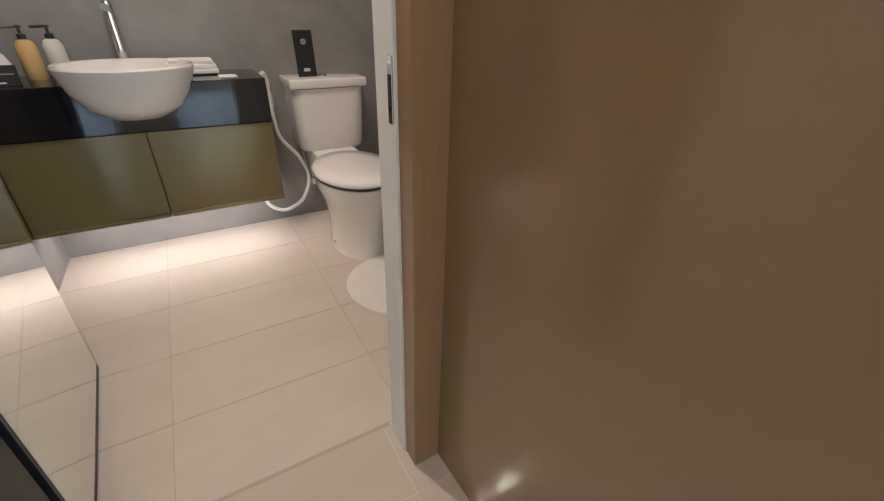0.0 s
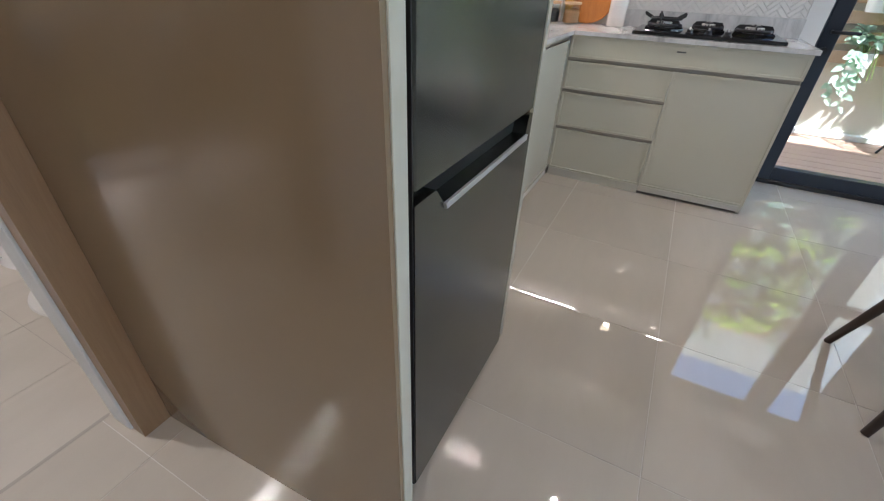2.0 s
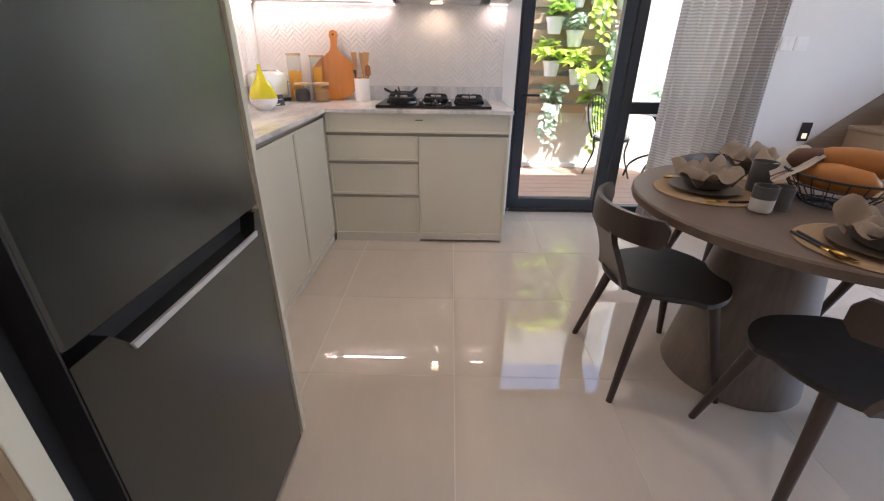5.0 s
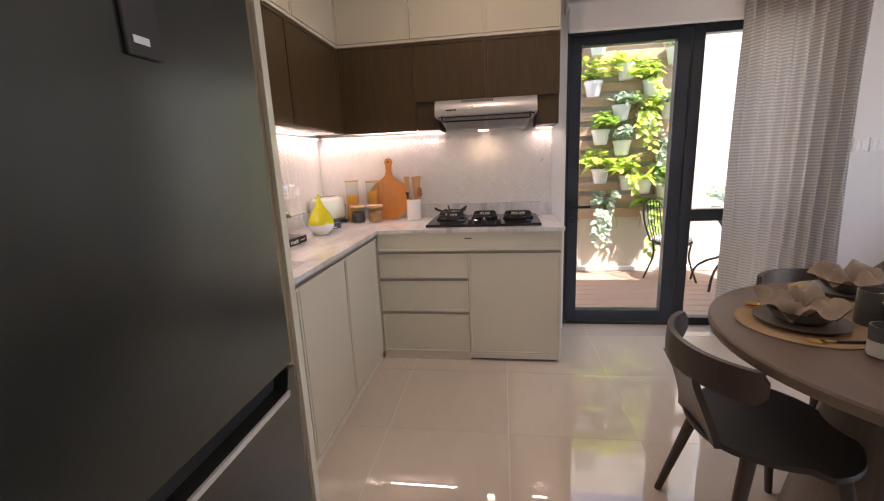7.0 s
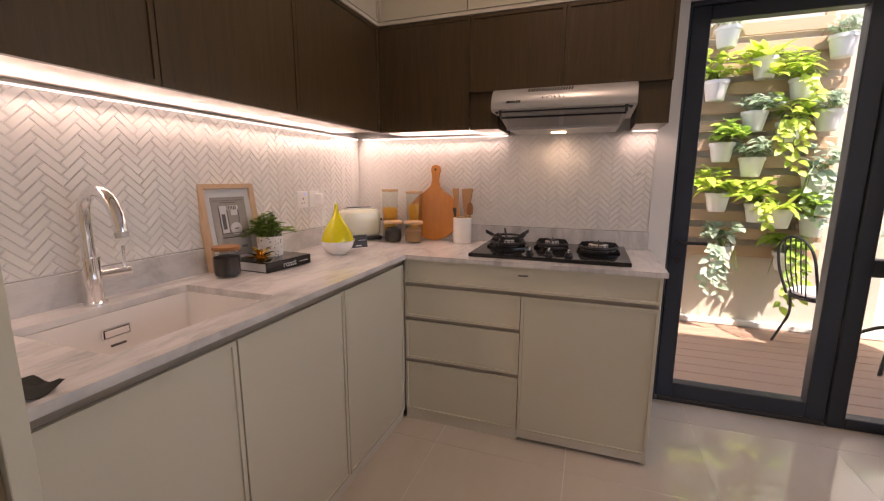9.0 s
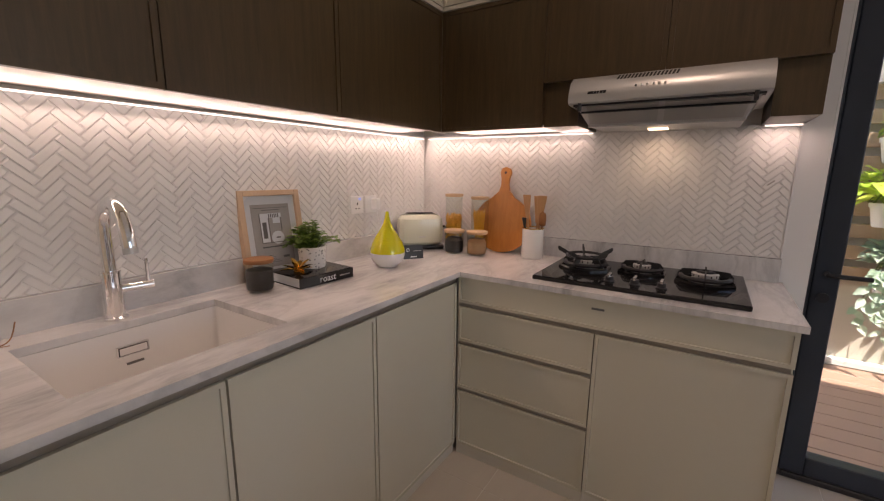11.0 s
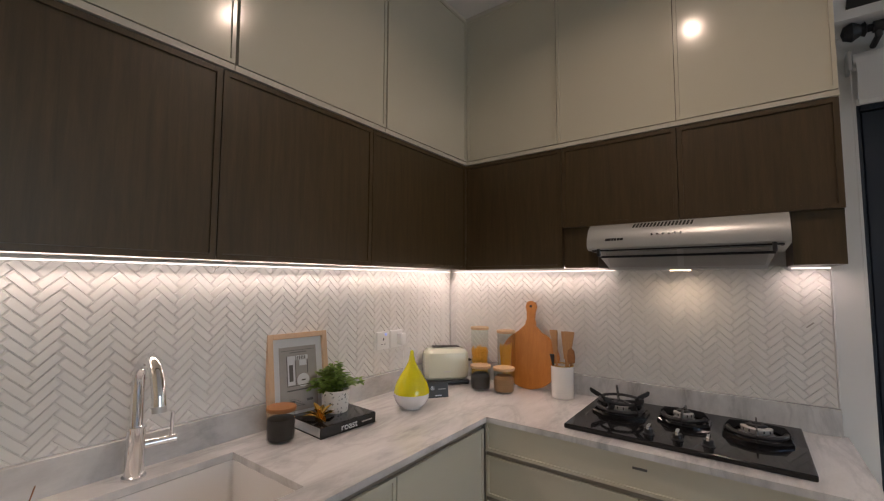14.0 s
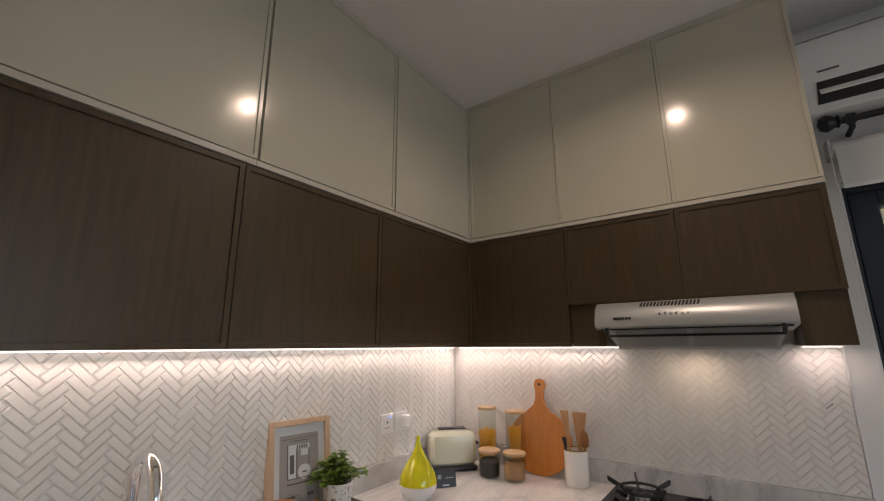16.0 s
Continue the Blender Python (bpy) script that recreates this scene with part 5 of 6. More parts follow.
part("print", turned(box(nb(), -0.078, 0.0045, 0.052, 0.078, 0.0058, 0.298), m), M_PRINT, t, "grey vintage print")
pr = nb()
box(pr, -0.046, 0.0030, 0.150, -0.016, 0.0044, 0.245), box(pr, -0.046, 0.0030, 0.245, 0.040, 0.0044, 0.262), box(pr, 0.004, 0.0030, 0.222, 0.034, 0.0044, 0.244)
lathe(pr, [(0, 0), (0.026, 0), (0.026, 0.0014), (0, 0.0014)], 20)
for v in list(pr.verts)[-42:]:
    v.co = Vector((v.co.x + 0.018, 0.0044 - v.co.z, v.co.y + 0.165))
part("drawing", turned(pr, m), M_PAPER, t, "pale drawing of a coffee machine")
pr = nb()
box(pr, -0.040, 0.0018, 0.165, -0.024, 0.0029, 0.228), box(pr, -0.05, 0.0020, 0.128, 0.05, 0.0029, 0.133), box(pr, -0.055, 0.0030, 0.083, -0.02, 0.0044, 0.092), box(pr, 0.03, 0.0030, 0.083, 0.055, 0.0044, 0.092), box(pr, 0.010, 0.0018, 0.163, 0.027, 0.0029, 0.168)
for k in range(5):
    box(pr, -0.058 + 0.004 * k, 0.0030, 0.070 + 0.0065 * k, 0.020 - 0.008 * k, 0.0044, 0.0715 + 0.0065 * k)
for k in range(6):
    box(pr, -0.012 + 0.0075 * k, 0.0018, 0.246, -0.0085 + 0.0075 * k, 0.0029, 0.260)
box(pr, -0.049, 0.0018, 0.146, 0.046, 0.0029, 0.1485), box(pr, 0.036, 0.0018, 0.19, 0.0385, 0.0029, 0.245), box(pr, -0.0495, 0.0018, 0.15, -0.047, 0.0029, 0.262), box(pr, -0.014, 0.0018, 0.15, -0.012, 0.0029, 0.245)
box(pr, -0.070, 0.0030, 0.283, 0.070, 0.0044, 0.2845), box(pr, -0.035, 0.0030, 0.274, 0.035, 0.0044, 0.2765)
part("drawing_lines", turned(pr, m), M_INK, t, "dark drawing details")

# sockets
for k, x in enumerate((3.192, 3.290)):
    s = thing("wall_socket", (x, N_WALL - 0.008, 1.15), "white square wall socket" + (" with a small blue light" if k == 0 else " with a charger plugged in"), "socket", "wall sockets on the splashback")
    part("plate", box(nb(), x - 0.044, N_WALL - 0.016, 1.104, x + 0.044, N_WALL - 0.004, 1.192, 0.003), M_WHITE, s)
    if k == 0:
        for dx, dz, w, hh in ((0, 0.006, 0.003, 0.011), (-0.010, -0.018, 0.004, 0.004), (0.010, -0.018, 0.004, 0.004)):
            part("socket_hole", box(nb(), x + dx - w, N_WALL - 0.017, 1.148 + dz - hh / 2, x + dx + w, N_WALL - 0.0155, 1.148 + dz + hh / 2), M_DARK, s)
        part("indicator", box(nb(), x + 0.010, N_WALL - 0.0172, 1.172, x + 0.022, N_WALL - 0.0155, 1.182), M_BLUELED, s, "blue indicator light")
    else:
        part("charger", box(nb(), x - 0.004, N_WALL - 0.058, 1.118, x + 0.030, N_WALL - 0.0165, 1.178, 0.006), M_WHITE, s, "white plug-in charger")
        part("cable", tube(nb(), spline([(x + 0.013, N_WALL - 0.045, 1.118), (x + 0.02, N_WALL - 0.05, 1.03), (x + 0.01, N_WALL - 0.055, 0.95), (x + 0.05, N_WALL - 0.06, 0.889)], 6), 0.0016, 6), M_WHITE, s)

# tray with a pear, cloth and twig at the sink end
t = thing("serving_board", (1.760, 1.000, ZC), "small cream serving board beside the sink", "board")
part("plank", box(nb(), 1.66, 0.93, ZC, 1.825, 1.075, ZC + 0.022, 0.004), M_CERAMIC, t)
t = thing("pear", (1.775, 1.01, ZC + 0.022), "small orange yellow pear on the serving board", "fruit")
part("flesh", lathe(nb(), [(0, 0), (0.020, 0.002), (0.033, 0.020), (0.030, 0.042), (0.016, 0.065), (0.008, 0.074), (0, 0.075)], 20, (1.775, 1.01, ZC + 0.022)), M_BREAD, t)
part("stem", tube(nb(), [(1.775, 1.01, ZC + 0.096), (1.779, 1.012, ZC + 0.112)], 0.0015, 5), M_LIDDARK, t)
t = whole("twig", tube(tube(nb(), spline([(1.83, 1.075, ZC + 0.003), (1.88, 1.055, ZC + 0.004), (1.915, 1.072, ZC + 0.010), (1.935, 1.100, ZC + 0.045)], 5), 0.0016, 5), [(1.88, 1.055, ZC + 0.004), (1.91, 1.050, ZC + 0.003)], 0.0012, 5), M_LIDDARK, "thin dry brown twig on the worktop", "twig")
b = nb()
for i in range(9):
    for j in range(7):
        b.verts.new((1.672 + 0.0135 * i, 0.562 + 0.016 * j, ZC + 0.010 + 0.010 * math.sin(i * 0.9 + j * 0.4) * math.cos(j * 0.8)))
b.verts.ensure_lookup_table()
for i in range(8):
    for j in range(6):
        k = i * 7 + j
        b.faces.new((b.verts[k], b.verts[k + 1], b.verts[k + 8], b.verts[k + 7]))
bmesh.ops.solidify(b, geom=b.faces[:], thickness=0.008)
whole("kitchen_cloth", b, M_GREYCLOTH, "crumpled slate grey cloth by the sink", "cloth")

# ---- dining area ----
TX, TY, TR, TZ = 1.930, -1.510, 0.595, 0.75
t = thing("dining_table", (TX, TY, 0), "round smoked oak dining table on a tapered drum base", "table")
part("tabletop", lathe(nb(), [(0, -0.040), (TR - 0.03, -0.040), (TR - 0.004, -0.034), (TR, -0.024), (TR, -0.006), (TR - 0.006, 0), (0, 0)], 72, (TX, TY, TZ)), M_TABLE, t)
part("pedestal", lathe(nb(), [(0, 0.0), (0.256, 0.0), (0.258, 0.006), (0.150, TZ - 0.041), (0, TZ - 0.041)], 56, (1.965, -1.440, 0)), M_PEDESTAL, t)


def dining_chair():
    """At the origin, facing -y, its back towards +y."""
    c = thing("dining_chair", (0, 0, 0), "dark espresso wooden dining chair with a curved back and black seat", "chair", "chairs round the table")
    n, out = 44, []
    for k in range(n):
        a = 2 * math.pi * k / n
        y = 0.215 * math.cos(a)
        w = 0.19 + 0.055 * (1 - (y + 0.215) / 0.43)
        r = 1.0 + 0.10 * max(0.0, -math.cos(2 * (a - math.pi)) + 0.4) * (1 if y < -0.02 else 0)
        out.append((w * r * math.copysign(abs(math.sin(a)) ** 0.72, math.sin(a)), y))
    b = nb()
    rows = []
    for k, z in ((0.90, 0.428), (0.985, 0.436), (1.0, 0.447), (0.985, 0.456), (0.90, 0.455), (0.5, 0.447)):
        rows.append([b.verts.new((p[0] * k, p[1] * k, z)) for p in out])
    b.faces.new(rows[0][::-1]), b.faces.new(rows[-1])
    for p, q in zip(rows, rows[1:]):
        bridge(b, p, q)
    part("seat", b, M_SEAT, c, "black stained shaped wooden seat", smooth=50)
    for sx in (-1, 1):
        part("leg", tube(nb(), [(sx * 0.140, 0.115, 0.43), (sx * 0.218, 0.205, 0.0)], [0.021, 0.0125], 14), M_CHAIR, c)
        part("leg", tube(nb(), [(sx * 0.150, -0.120, 0.43), (sx * 0.222, -0.205, 0.0)], [0.021, 0.0125], 14), M_CHAIR, c)
    # splat that widens into the curved top rail
    b, cols = nb(), []
    for i in range(9):
        q = i / 8
        w = 0.072 + 0.05 * (1 - q) ** 2 + 0.03 * max(0, q - 0.75) * 4 * q
        z, y = 0.44 + 0.215 * q, 0.190 + 0.072 * q**1.3
        cols.append([b.verts.new((-w, y - 0.011, z)), b.verts.new((w, y - 0.011, z)), b.verts.new((w, y + 0.011, z)), b.verts.new((-w, y + 0.011, z))])
    b.faces.new(cols[0]), b.faces.new(cols[-1])
    for p, q in zip(cols, cols[1:]):
        bridge(b, p, q)
    part("splat", b, M_CHAIR, c, "broad wooden back splat", smooth=50)
    b, cols = nb(), []
    for i in range(25):
        q = -1 + 2 * i / 24
        a = q * 1.12
        x, y = 0.232 * math.sin(a) / math.sin(1.12), 0.272 - 0.125 * (1 - math.cos(a)) / (1 - math.cos(1.12))
        nx, ny = math.sin(a * 0.8), math.cos(a * 0.8)
        end = 1.0 if abs(q) < 0.93 else 0.72 if abs(q) < 0.99 else 0.4
        zc, hh, th = 0.695, 0.047 * end, 0.0115 * (0.75 + 0.25 * end)
        cols.append([b.verts.new((x - nx * th, y - ny * th, zc - hh)), b.verts.new((x + nx * th, y + ny * th, zc - hh)), b.verts.new((x + nx * th * 1.1, y + ny * th * 1.1, zc)), b.verts.new((x + nx * th * 0.8, y + ny * th * 0.8, zc + hh)), b.verts.new((x - nx * th * 0.8, y - ny * th * 0.8, zc + hh)), b.verts.new((x - nx * th * 1.1, y - ny * th * 1.1, zc))])
    b.faces.new(cols[0]), b.faces.new(cols[-1])
    for p, q in zip(cols, cols[1:]):
        bridge(b, p, q)
    part("top_rail", b, M_CHAIR, c, "curved wooden top rail", smooth=50)
    return c


ch = dining_chair()
ch.matrix_basis = pose(1.970, -1.060, 0, 0, 0, 2)
copy_thing(ch, pose(1.467, -1.360, 0, 0, 0, 88))
copy_thing(ch, pose(2.490, -1.620, 0, 0, 0, -84))
copy_thing(ch, pose(1.945, -2.075, 0, 0, 0, 184))


def napkin(x, y, z, r, seed):
    rnd = random.Random(seed)
    b = nb()
    ph = [rnd.uniform(0, 6.28) for _ in range(4)]
    rows = []
    for i in range(9):
        q = i / 8
        row = []
        for k in range(56):
            a = 2 * math.pi * k / 56
            w = 1 + 0.55 * math.sin(3 * a + ph[0] + 3 * q) + 0.45 * math.sin(7 * a + ph[1] - 2 * q) + 0.25 * math.sin(11 * a + ph[3])
            rr = r * (0.10 + 0.92 * q) * (1 + 0.22 * (w - 1) * q)
            zz = z + 0.020 + 0.062 * math.sin(q * 2.4) * (0.30 + 0.55 * w) + 0.014 * math.sin(7 * a + ph[2] + 5 * q) - 0.012 * q
            row.append(b.verts.new((x + rr * math.cos(a), y + rr * math.sin(a), zz)))
        rows.append(row)
    for p, q in zip(rows, rows[1:]):
        bridge(b, p, q)
    b.faces.new(rows[0])
    bmesh.ops.solidify(b, geom=b.faces[:], thickness=0.004)
    return whole("napkin", b, M_LINEN, "crumpled beige linen napkin lying in the bowl", "napkin", "linen napkins", smooth=60)


def place_setting(x, y, ang, seed):
    """Round mat, plate, bowl, napkin and cutlery; ang: where the diner sits, degrees."""
    m = pose(x, y, TZ, 0, 0, ang)
    t = thing("placemat", (x, y, TZ), "round woven straw placemat", "placemat", "placemats on the table")
    b = nb()
    lathe(b, [(0, 0.001), (0.178, 0.001), (0.181, 0.003), (0.178, 0.005)] + [(0.178 - 0.009 * k, 0.005 + 0.0012 * (k % 2)) for k in range(1, 19)] + [(0, 0.005)], 48, (x, y, TZ))
    part("weave", b, M_MAT, t)
    q = m @ Vector((0, 0.01, 0))
    t = thing("plate", (q.x, q.y, TZ + 0.006), "dark grey stoneware dinner plate on a straw mat", "plate", "stoneware plates")
    part("dish", lathe(nb(), [(0, 0.0), (0.07, 0.0), (0.085, 0.004), (0.122, 0.014), (0.124, 0.017), (0.085, 0.009), (0, 0.007)], 40, (q.x, q.y, TZ + 0.006)), M_STONEWARE, t)
    t = thing("bowl", (q.x, q.y, TZ + 0.015), "dark grey stoneware bowl", "bowl", "stoneware bowls")
    part("dish", lathe(nb(), [(0, 0.0), (0.045, 0.0), (0.07, 0.012), (0.095, 0.042), (0.098, 0.046), (0.092, 0.042), (0.065, 0.016), (0, 0.008)], 40, (q.x, q.y, TZ + 0.015)), M_STONEWARE, t)
    napkin(q.x, q.y, TZ + 0.022, 0.105, seed)
    for k, nm in ((0, "fork"), (1, "knife"), (2, "spoon")):
        px = (-0.150, 0.140, 0.158)[k]
        t = thing(nm, m @ Vector((px, 0, 0.008)), ("gold fork with a dark handle", "gold knife with a dark handle", "gold spoon with a dark handle")[k], "cutlery", "gold cutlery")
        part("handle", turned(tube(nb(), [(px, -0.095, 0.0105), (px, 0.010, 0.0105)], [0.0045, 0.0035], 8), m), M_IRON, t, "dark handle")
        b = nb()
        if nm == "spoon":
            tube(b, [(px, 0.010, 0.0105), (px, 0.045, 0.0115)], 0.0028, 8)
            lathe(b, [(0, -0.005), (0.012, -0.003), (0.017, 0.003), (0.012, 0.001), (0, -0.002)], 16, (px, 0.062, 0.012), 1.0, 1.45)
        elif nm == "fork":
            tube(b, [(px, 0.010, 0.0105), (px, 0.040, 0.0115)], 0.0028, 8)
            box(b, px - 0.011, 0.038, 0.010, px + 0.011, 0.052, 0.0125)
            for j in range(4):
                tube(b, [(px - 0.0095 + 0.0063 * j, 0.050, 0.0115), (px - 0.0095 + 0.0063 * j, 0.085, 0.013)], 0.0016, 6)
        else:
            box(b, px - 0.008, 0.010, 0.0095, px + 0.008, 0.095, 0.0115, 0.001)
        part("head", turned(b, m), M_GOLD, t, "gold head")


def cup(x, y, z, r, h, white=True):
    t = thing("cup", (x, y, z), "cream stoneware cup with a dark grey glazed rim" if white else "dark grey stoneware cup", "cup", "stoneware cups")
    k = 0.52 if white else 0.1
    part("body", lathe(nb(), [(0, 0), (r * 0.9, 0), (r * 0.96, 0.004), (r, h * k)], 28, (x, y, z)), M_CUPWHITE if white else M_STONEWARE, t)
    part("glaze", lathe(nb(), [(r, h * k), (r * 1.01, h * k + 0.002), (r * 1.03, h), (r * 0.95, h), (r * 0.90, 0.010), (0, 0.008)], 28, (x, y, z)), M_CUPGREY, t, "dark glazed band")


place_setting(2.050, -1.190, 0, 3)
place_setting(1.545, -1.360, 90, 5)
place_setting(2.345, -1.535, -90, 7)
place_setting(1.925, -1.910, 180, 9)
cup(1.828, -1.238, TZ + 0.006, 0.034, 0.082)
cup(1.866, -1.322, TZ, 0.033, 0.076, False)
cup(2.050, -1.376, TZ, 0.040, 0.115, False)
cup(1.655, -1.552, TZ + 0.006, 0.042, 0.075)
cup(2.225, -1.69, TZ, 0.042, 0.085)

# bread basket
KX, KY = 1.925, -1.535
t = thing("bread_basket", (KX, KY, TZ), "black wire bread basket", "basket")
for r, z in ((0.090, 0.004), (0.125, 0.035), (0.155, 0.070), (0.172, 0.105)):
    b = tube(nb(), [(KX + r * math.cos(2 * math.pi * k / 36), KY + 0.8 * r * math.sin(2 * math.pi * k / 36), TZ + z) for k in range(37)], 0.0028 if z < 0.1 else 0.004, 6, caps=False)
    part("hoop", b, M_IRON, t)
for k in range(20):
    a = 2 * math.pi * k / 20
    part("wire", tube(nb(), [(KX + r * math.cos(a), KY + 0.8 * r * math.sin(a), TZ + z) for r, z in ((0.0, 0.004), (0.090, 0.004), (0.125, 0.035), (0.155, 0.070), (0.172, 0.105))], 0.0020, 5), M_IRON, t)


def loaf(x, y, z, l, r, ang, mat, label):
    b = nb()
    tube(b, [(-l / 2, 0, 0), (-l * 0.46, 0, 0.004), (-l * 0.32, 0, 0.010), (0, 0, 0.014), (l * 0.32, 0, 0.010), (l * 0.46, 0, 0.004), (l / 2, 0, 0)], [r * 0.2, r * 0.55, r * 0.92, r, r * 0.92, r * 0.55, r * 0.2], 18)
    for v in b.verts:
        v.co += v.co.normalized() * 0.005 * math.sin(v.co.x * 70 + v.co.y * 40)
    turned(b, pose(x, y, z, 0, 0, ang))
    whole("bread_loaf", b, mat, label, "bread", "bread in the basket", smooth=60)


loaf(KX - 0.03, KY + 0.03, TZ + 0.085, 0.24, 0.046, 20, M_BREAD, "golden brown crusty bread loaf in the basket")
loaf(KX + 0.02, KY - 0.045, TZ + 0.080, 0.24, 0.044, -12, M_BREAD, "golden brown crusty bread loaf in the basket")
loaf(KX - 0.02, KY - 0.02, TZ + 0.140, 0.23, 0.042, 35, M_BREAD, "golden bread loaf lying on top of the others")
loaf(KX + 0.06, KY + 0.05, TZ + 0.125, 0.15, 0.040, 60, M_ROLL, "dark rye roll in the basket")
b, rows = nb(), []
for i in range(15):
    q = i / 14
    row = []
    for j in range(9):
        w = j / 8
        yy = KY + 0.02 + 0.16 * q + 0.01 * math.sin(7 * w)
        zz = TZ + 0.150 - 0.115 * max(0, q - 0.25) ** 1.2 + 0.012 * math.sin(9 * w + 2 * q) + 0.010 * math.cos(6 * q)
        row.append(b.verts.new((KX + 0.02 + 0.15 * w - 0.03 * q, yy, zz)))
    rows.append(row)
for r0, r1 in zip(rows, rows[1:]):
    for p, q, u, v in zip(r0, r0[1:], r1[1:], r1):
        b.faces.new((p, q, u, v))
bmesh.ops.solidify(b, geom=b.faces[:], thickness=0.004)
cl = thing("tea_towel", (KX + 0.09, KY + 0.1, TZ + 0.1), "white tea towel with red bands draped over the basket", "towel")
part("cloth", b, M_CLOTH, cl, smooth=60)
for s in (0.30, 0.42):
    b, rows = nb(), []
    for i in range(15):
        q = i / 14
        row = []
        for w in (s, s + 0.035):
            yy = KY + 0.02 + 0.16 * q + 0.01 * math.sin(7 * w)
            zz = TZ + 0.1535 - 0.115 * max(0, q - 0.25) ** 1.2 + 0.012 * math.sin(9 * w + 2 * q) + 0.010 * math.cos(6 * q)
            row.append(b.verts.new((KX + 0.02 + 0.15 * w - 0.03 * q, yy + 0.002, zz)))
        rows.append(row)
    for r0, r1 in zip(rows, rows[1:]):
        b.faces.new((r0[0], r0[1], r1[1], r1[0]))
    bmesh.ops.solidify(b, geom=b.faces[:], thickness=0.001)
    part("band", b, M_RED, cl, "red woven band", smooth=60)

# ---- curtain, blind, air conditioner, switches ----
t = thing("curtain", (3.70, -2.05, 0.0), "long pale curtain woven in fine horizontal bands", "curtain")


def drape(x, y0, y1, z0, z1, folds, depth, thick=0.004):
    b, rows, n = nb(), [], folds * 10
    for z in (z0, z0 + 0.25 * (z1 - z0), z0 + 0.5 * (z1 - z0), z0 + 0.75 * (z1 - z0), z1):
        q = (z - z0) / (z1 - z0)
        row = []
        for i in range(n + 1):
            s = i / n
            spread = 0.90 + 0.10 * (1 - q)
            yy = y0 + (y1 - y0) * (0.5 + (s - 0.5) * spread) + 0.012 * math.sin(5 * s + 3 * q)
            row.append(b.verts.new((x + depth * (0.8 + 0.3 * math.sin(7 * s)) * math.sin(2 * math.pi * folds * s + 0.5 * math.sin(3 * q)), yy, z)))
        rows.append(row)
    for r0, r1 in zip(rows, rows[1:]):
        for p, q, u, v in zip(r0, r0[1:], r1[1:], r1):
            b.faces.new((p, q, u, v))
    bmesh.ops.solidify(b, geom=b.faces[:], thickness=thick)
    return b


part("cloth", drape(3.695, -2.47, -1.715, 0.16, 2.325, 9, 0.042), M_CURTAIN, t, smooth=80)
part("hem", drape(3.695, -2.47, -1.715, 0.012, 0.159, 9, 0.042), M_HEM, t, "grey beige hem band", smooth=80)
for k in range(9):
    y = -1.77 - 0.073 * k
    part("eyelet", lathe(nb(), [(0.015, -0.004), (0.021, -0.004), (0.021, 0.004), (0.015, 0.004), (0.015, -0.004)], 14, (3.70, y, 2.3455)), M_IRON, t, "dark curtain ring")
t = thing("curtain_rod", (3.70, -1.7, 2.39), "black iron curtain rod with turned finials", "curtain rod")
part("pole", tube(nb(), [(3.70, -0.727, 2.345), (3.70, -2.62, 2.345)], 0.013, 12), M_IRON, t)
b = nb()
lathe(b, [(0.013, 0), (0.026, 0.006), (0.020, 0.016), (0.034, 0.040), (0.024, 0.062), (0.0, 0.070)], 20)
part("finial", turned(b, pose(3.70, -0.727, 2.345, -90, 0, 0)), M_IRON, t)
for y in (-0.755, -2.5):
    part("bracket", tube(tube(nb(), [(3.70, y, 2.330), (3.70, y, 2.312), (3.785, y, 2.312)], 0.010, 8), [(3.70, y - 0.013, 2.345), (3.70, y + 0.013, 2.345)], 0.020, 12), M_IRON, t)
t = thing("roller_blind", (3.80, -1.65, 2.1), "white roller blind rolled up over the garden door", "blind")
part("roll", tube(nb(), [(3.752, -0.690, 2.252), (3.752, -2.38, 2.252)], 0.030, 20), M_BLIND, t)
part("sheet", box(nb(), 3.722, -2.37, 2.098, 3.726, -0.698, 2.252), M_BLIND, t)
part("bottom_bar", box(nb(), 3.718, -2.37, 2.084, 3.730, -0.698, 2.099, 0.002), M_WHITE, t)
part("bracket", box(nb(), 3.720, -0.688, 2.215, 3.788, -0.676, 2.290, 0.003), M_STEEL, t, "grey metal bracket")
part("pull_chain", tube(nb(), [(3.728, -0.683, 2.23), (3.728, -0.683, 1.35)], 0.0018, 5), M_WHITE, t)
t = thing("air_conditioner", (3.69, -1.14, 2.47), "white wall-mounted air conditioner with an open dark outlet", "air conditioner")
A0, A1 = -1.50, -0.615
b = prism(nb(), [(3.789, 2.685), (3.62, 2.685), (3.588, 2.665), (3.578, 2.61), (3.578, 2.475), (3.600, 2.430), (3.66, 2.380), (3.789, 2.370)], 1, A0, A1)
part("case", b, M_WHITE, t)
part("front_seam", box(nb(), 3.5765, A0 + 0.01, 2.652, 3.60, A1 - 0.01, 2.6545), M_PRINT, t)
b = prism(nb(), [(3.5765, 2.468), (3.597, 2.426), (3.630, 2.400), (3.64, 2.42), (3.61, 2.47)], 1, A0 + 0.04, A1 - 0.05)
part("outlet", b, M_DARK, t, "dark air outlet")
part("louvre", turned(box(nb(), -0.003, A0 + 0.045, -0.018, 0.003, A1 - 0.055, 0.018, 0.001), pose(3.585, 0, 2.432, 0, 38, 0)), M_WHITE, t, "white louvre blade")
part("brand_mark", box(nb(), 3.5765, -0.735, 2.506, 3.579, -0.672, 2.514), M_INK, t, "small dark maker's mark")
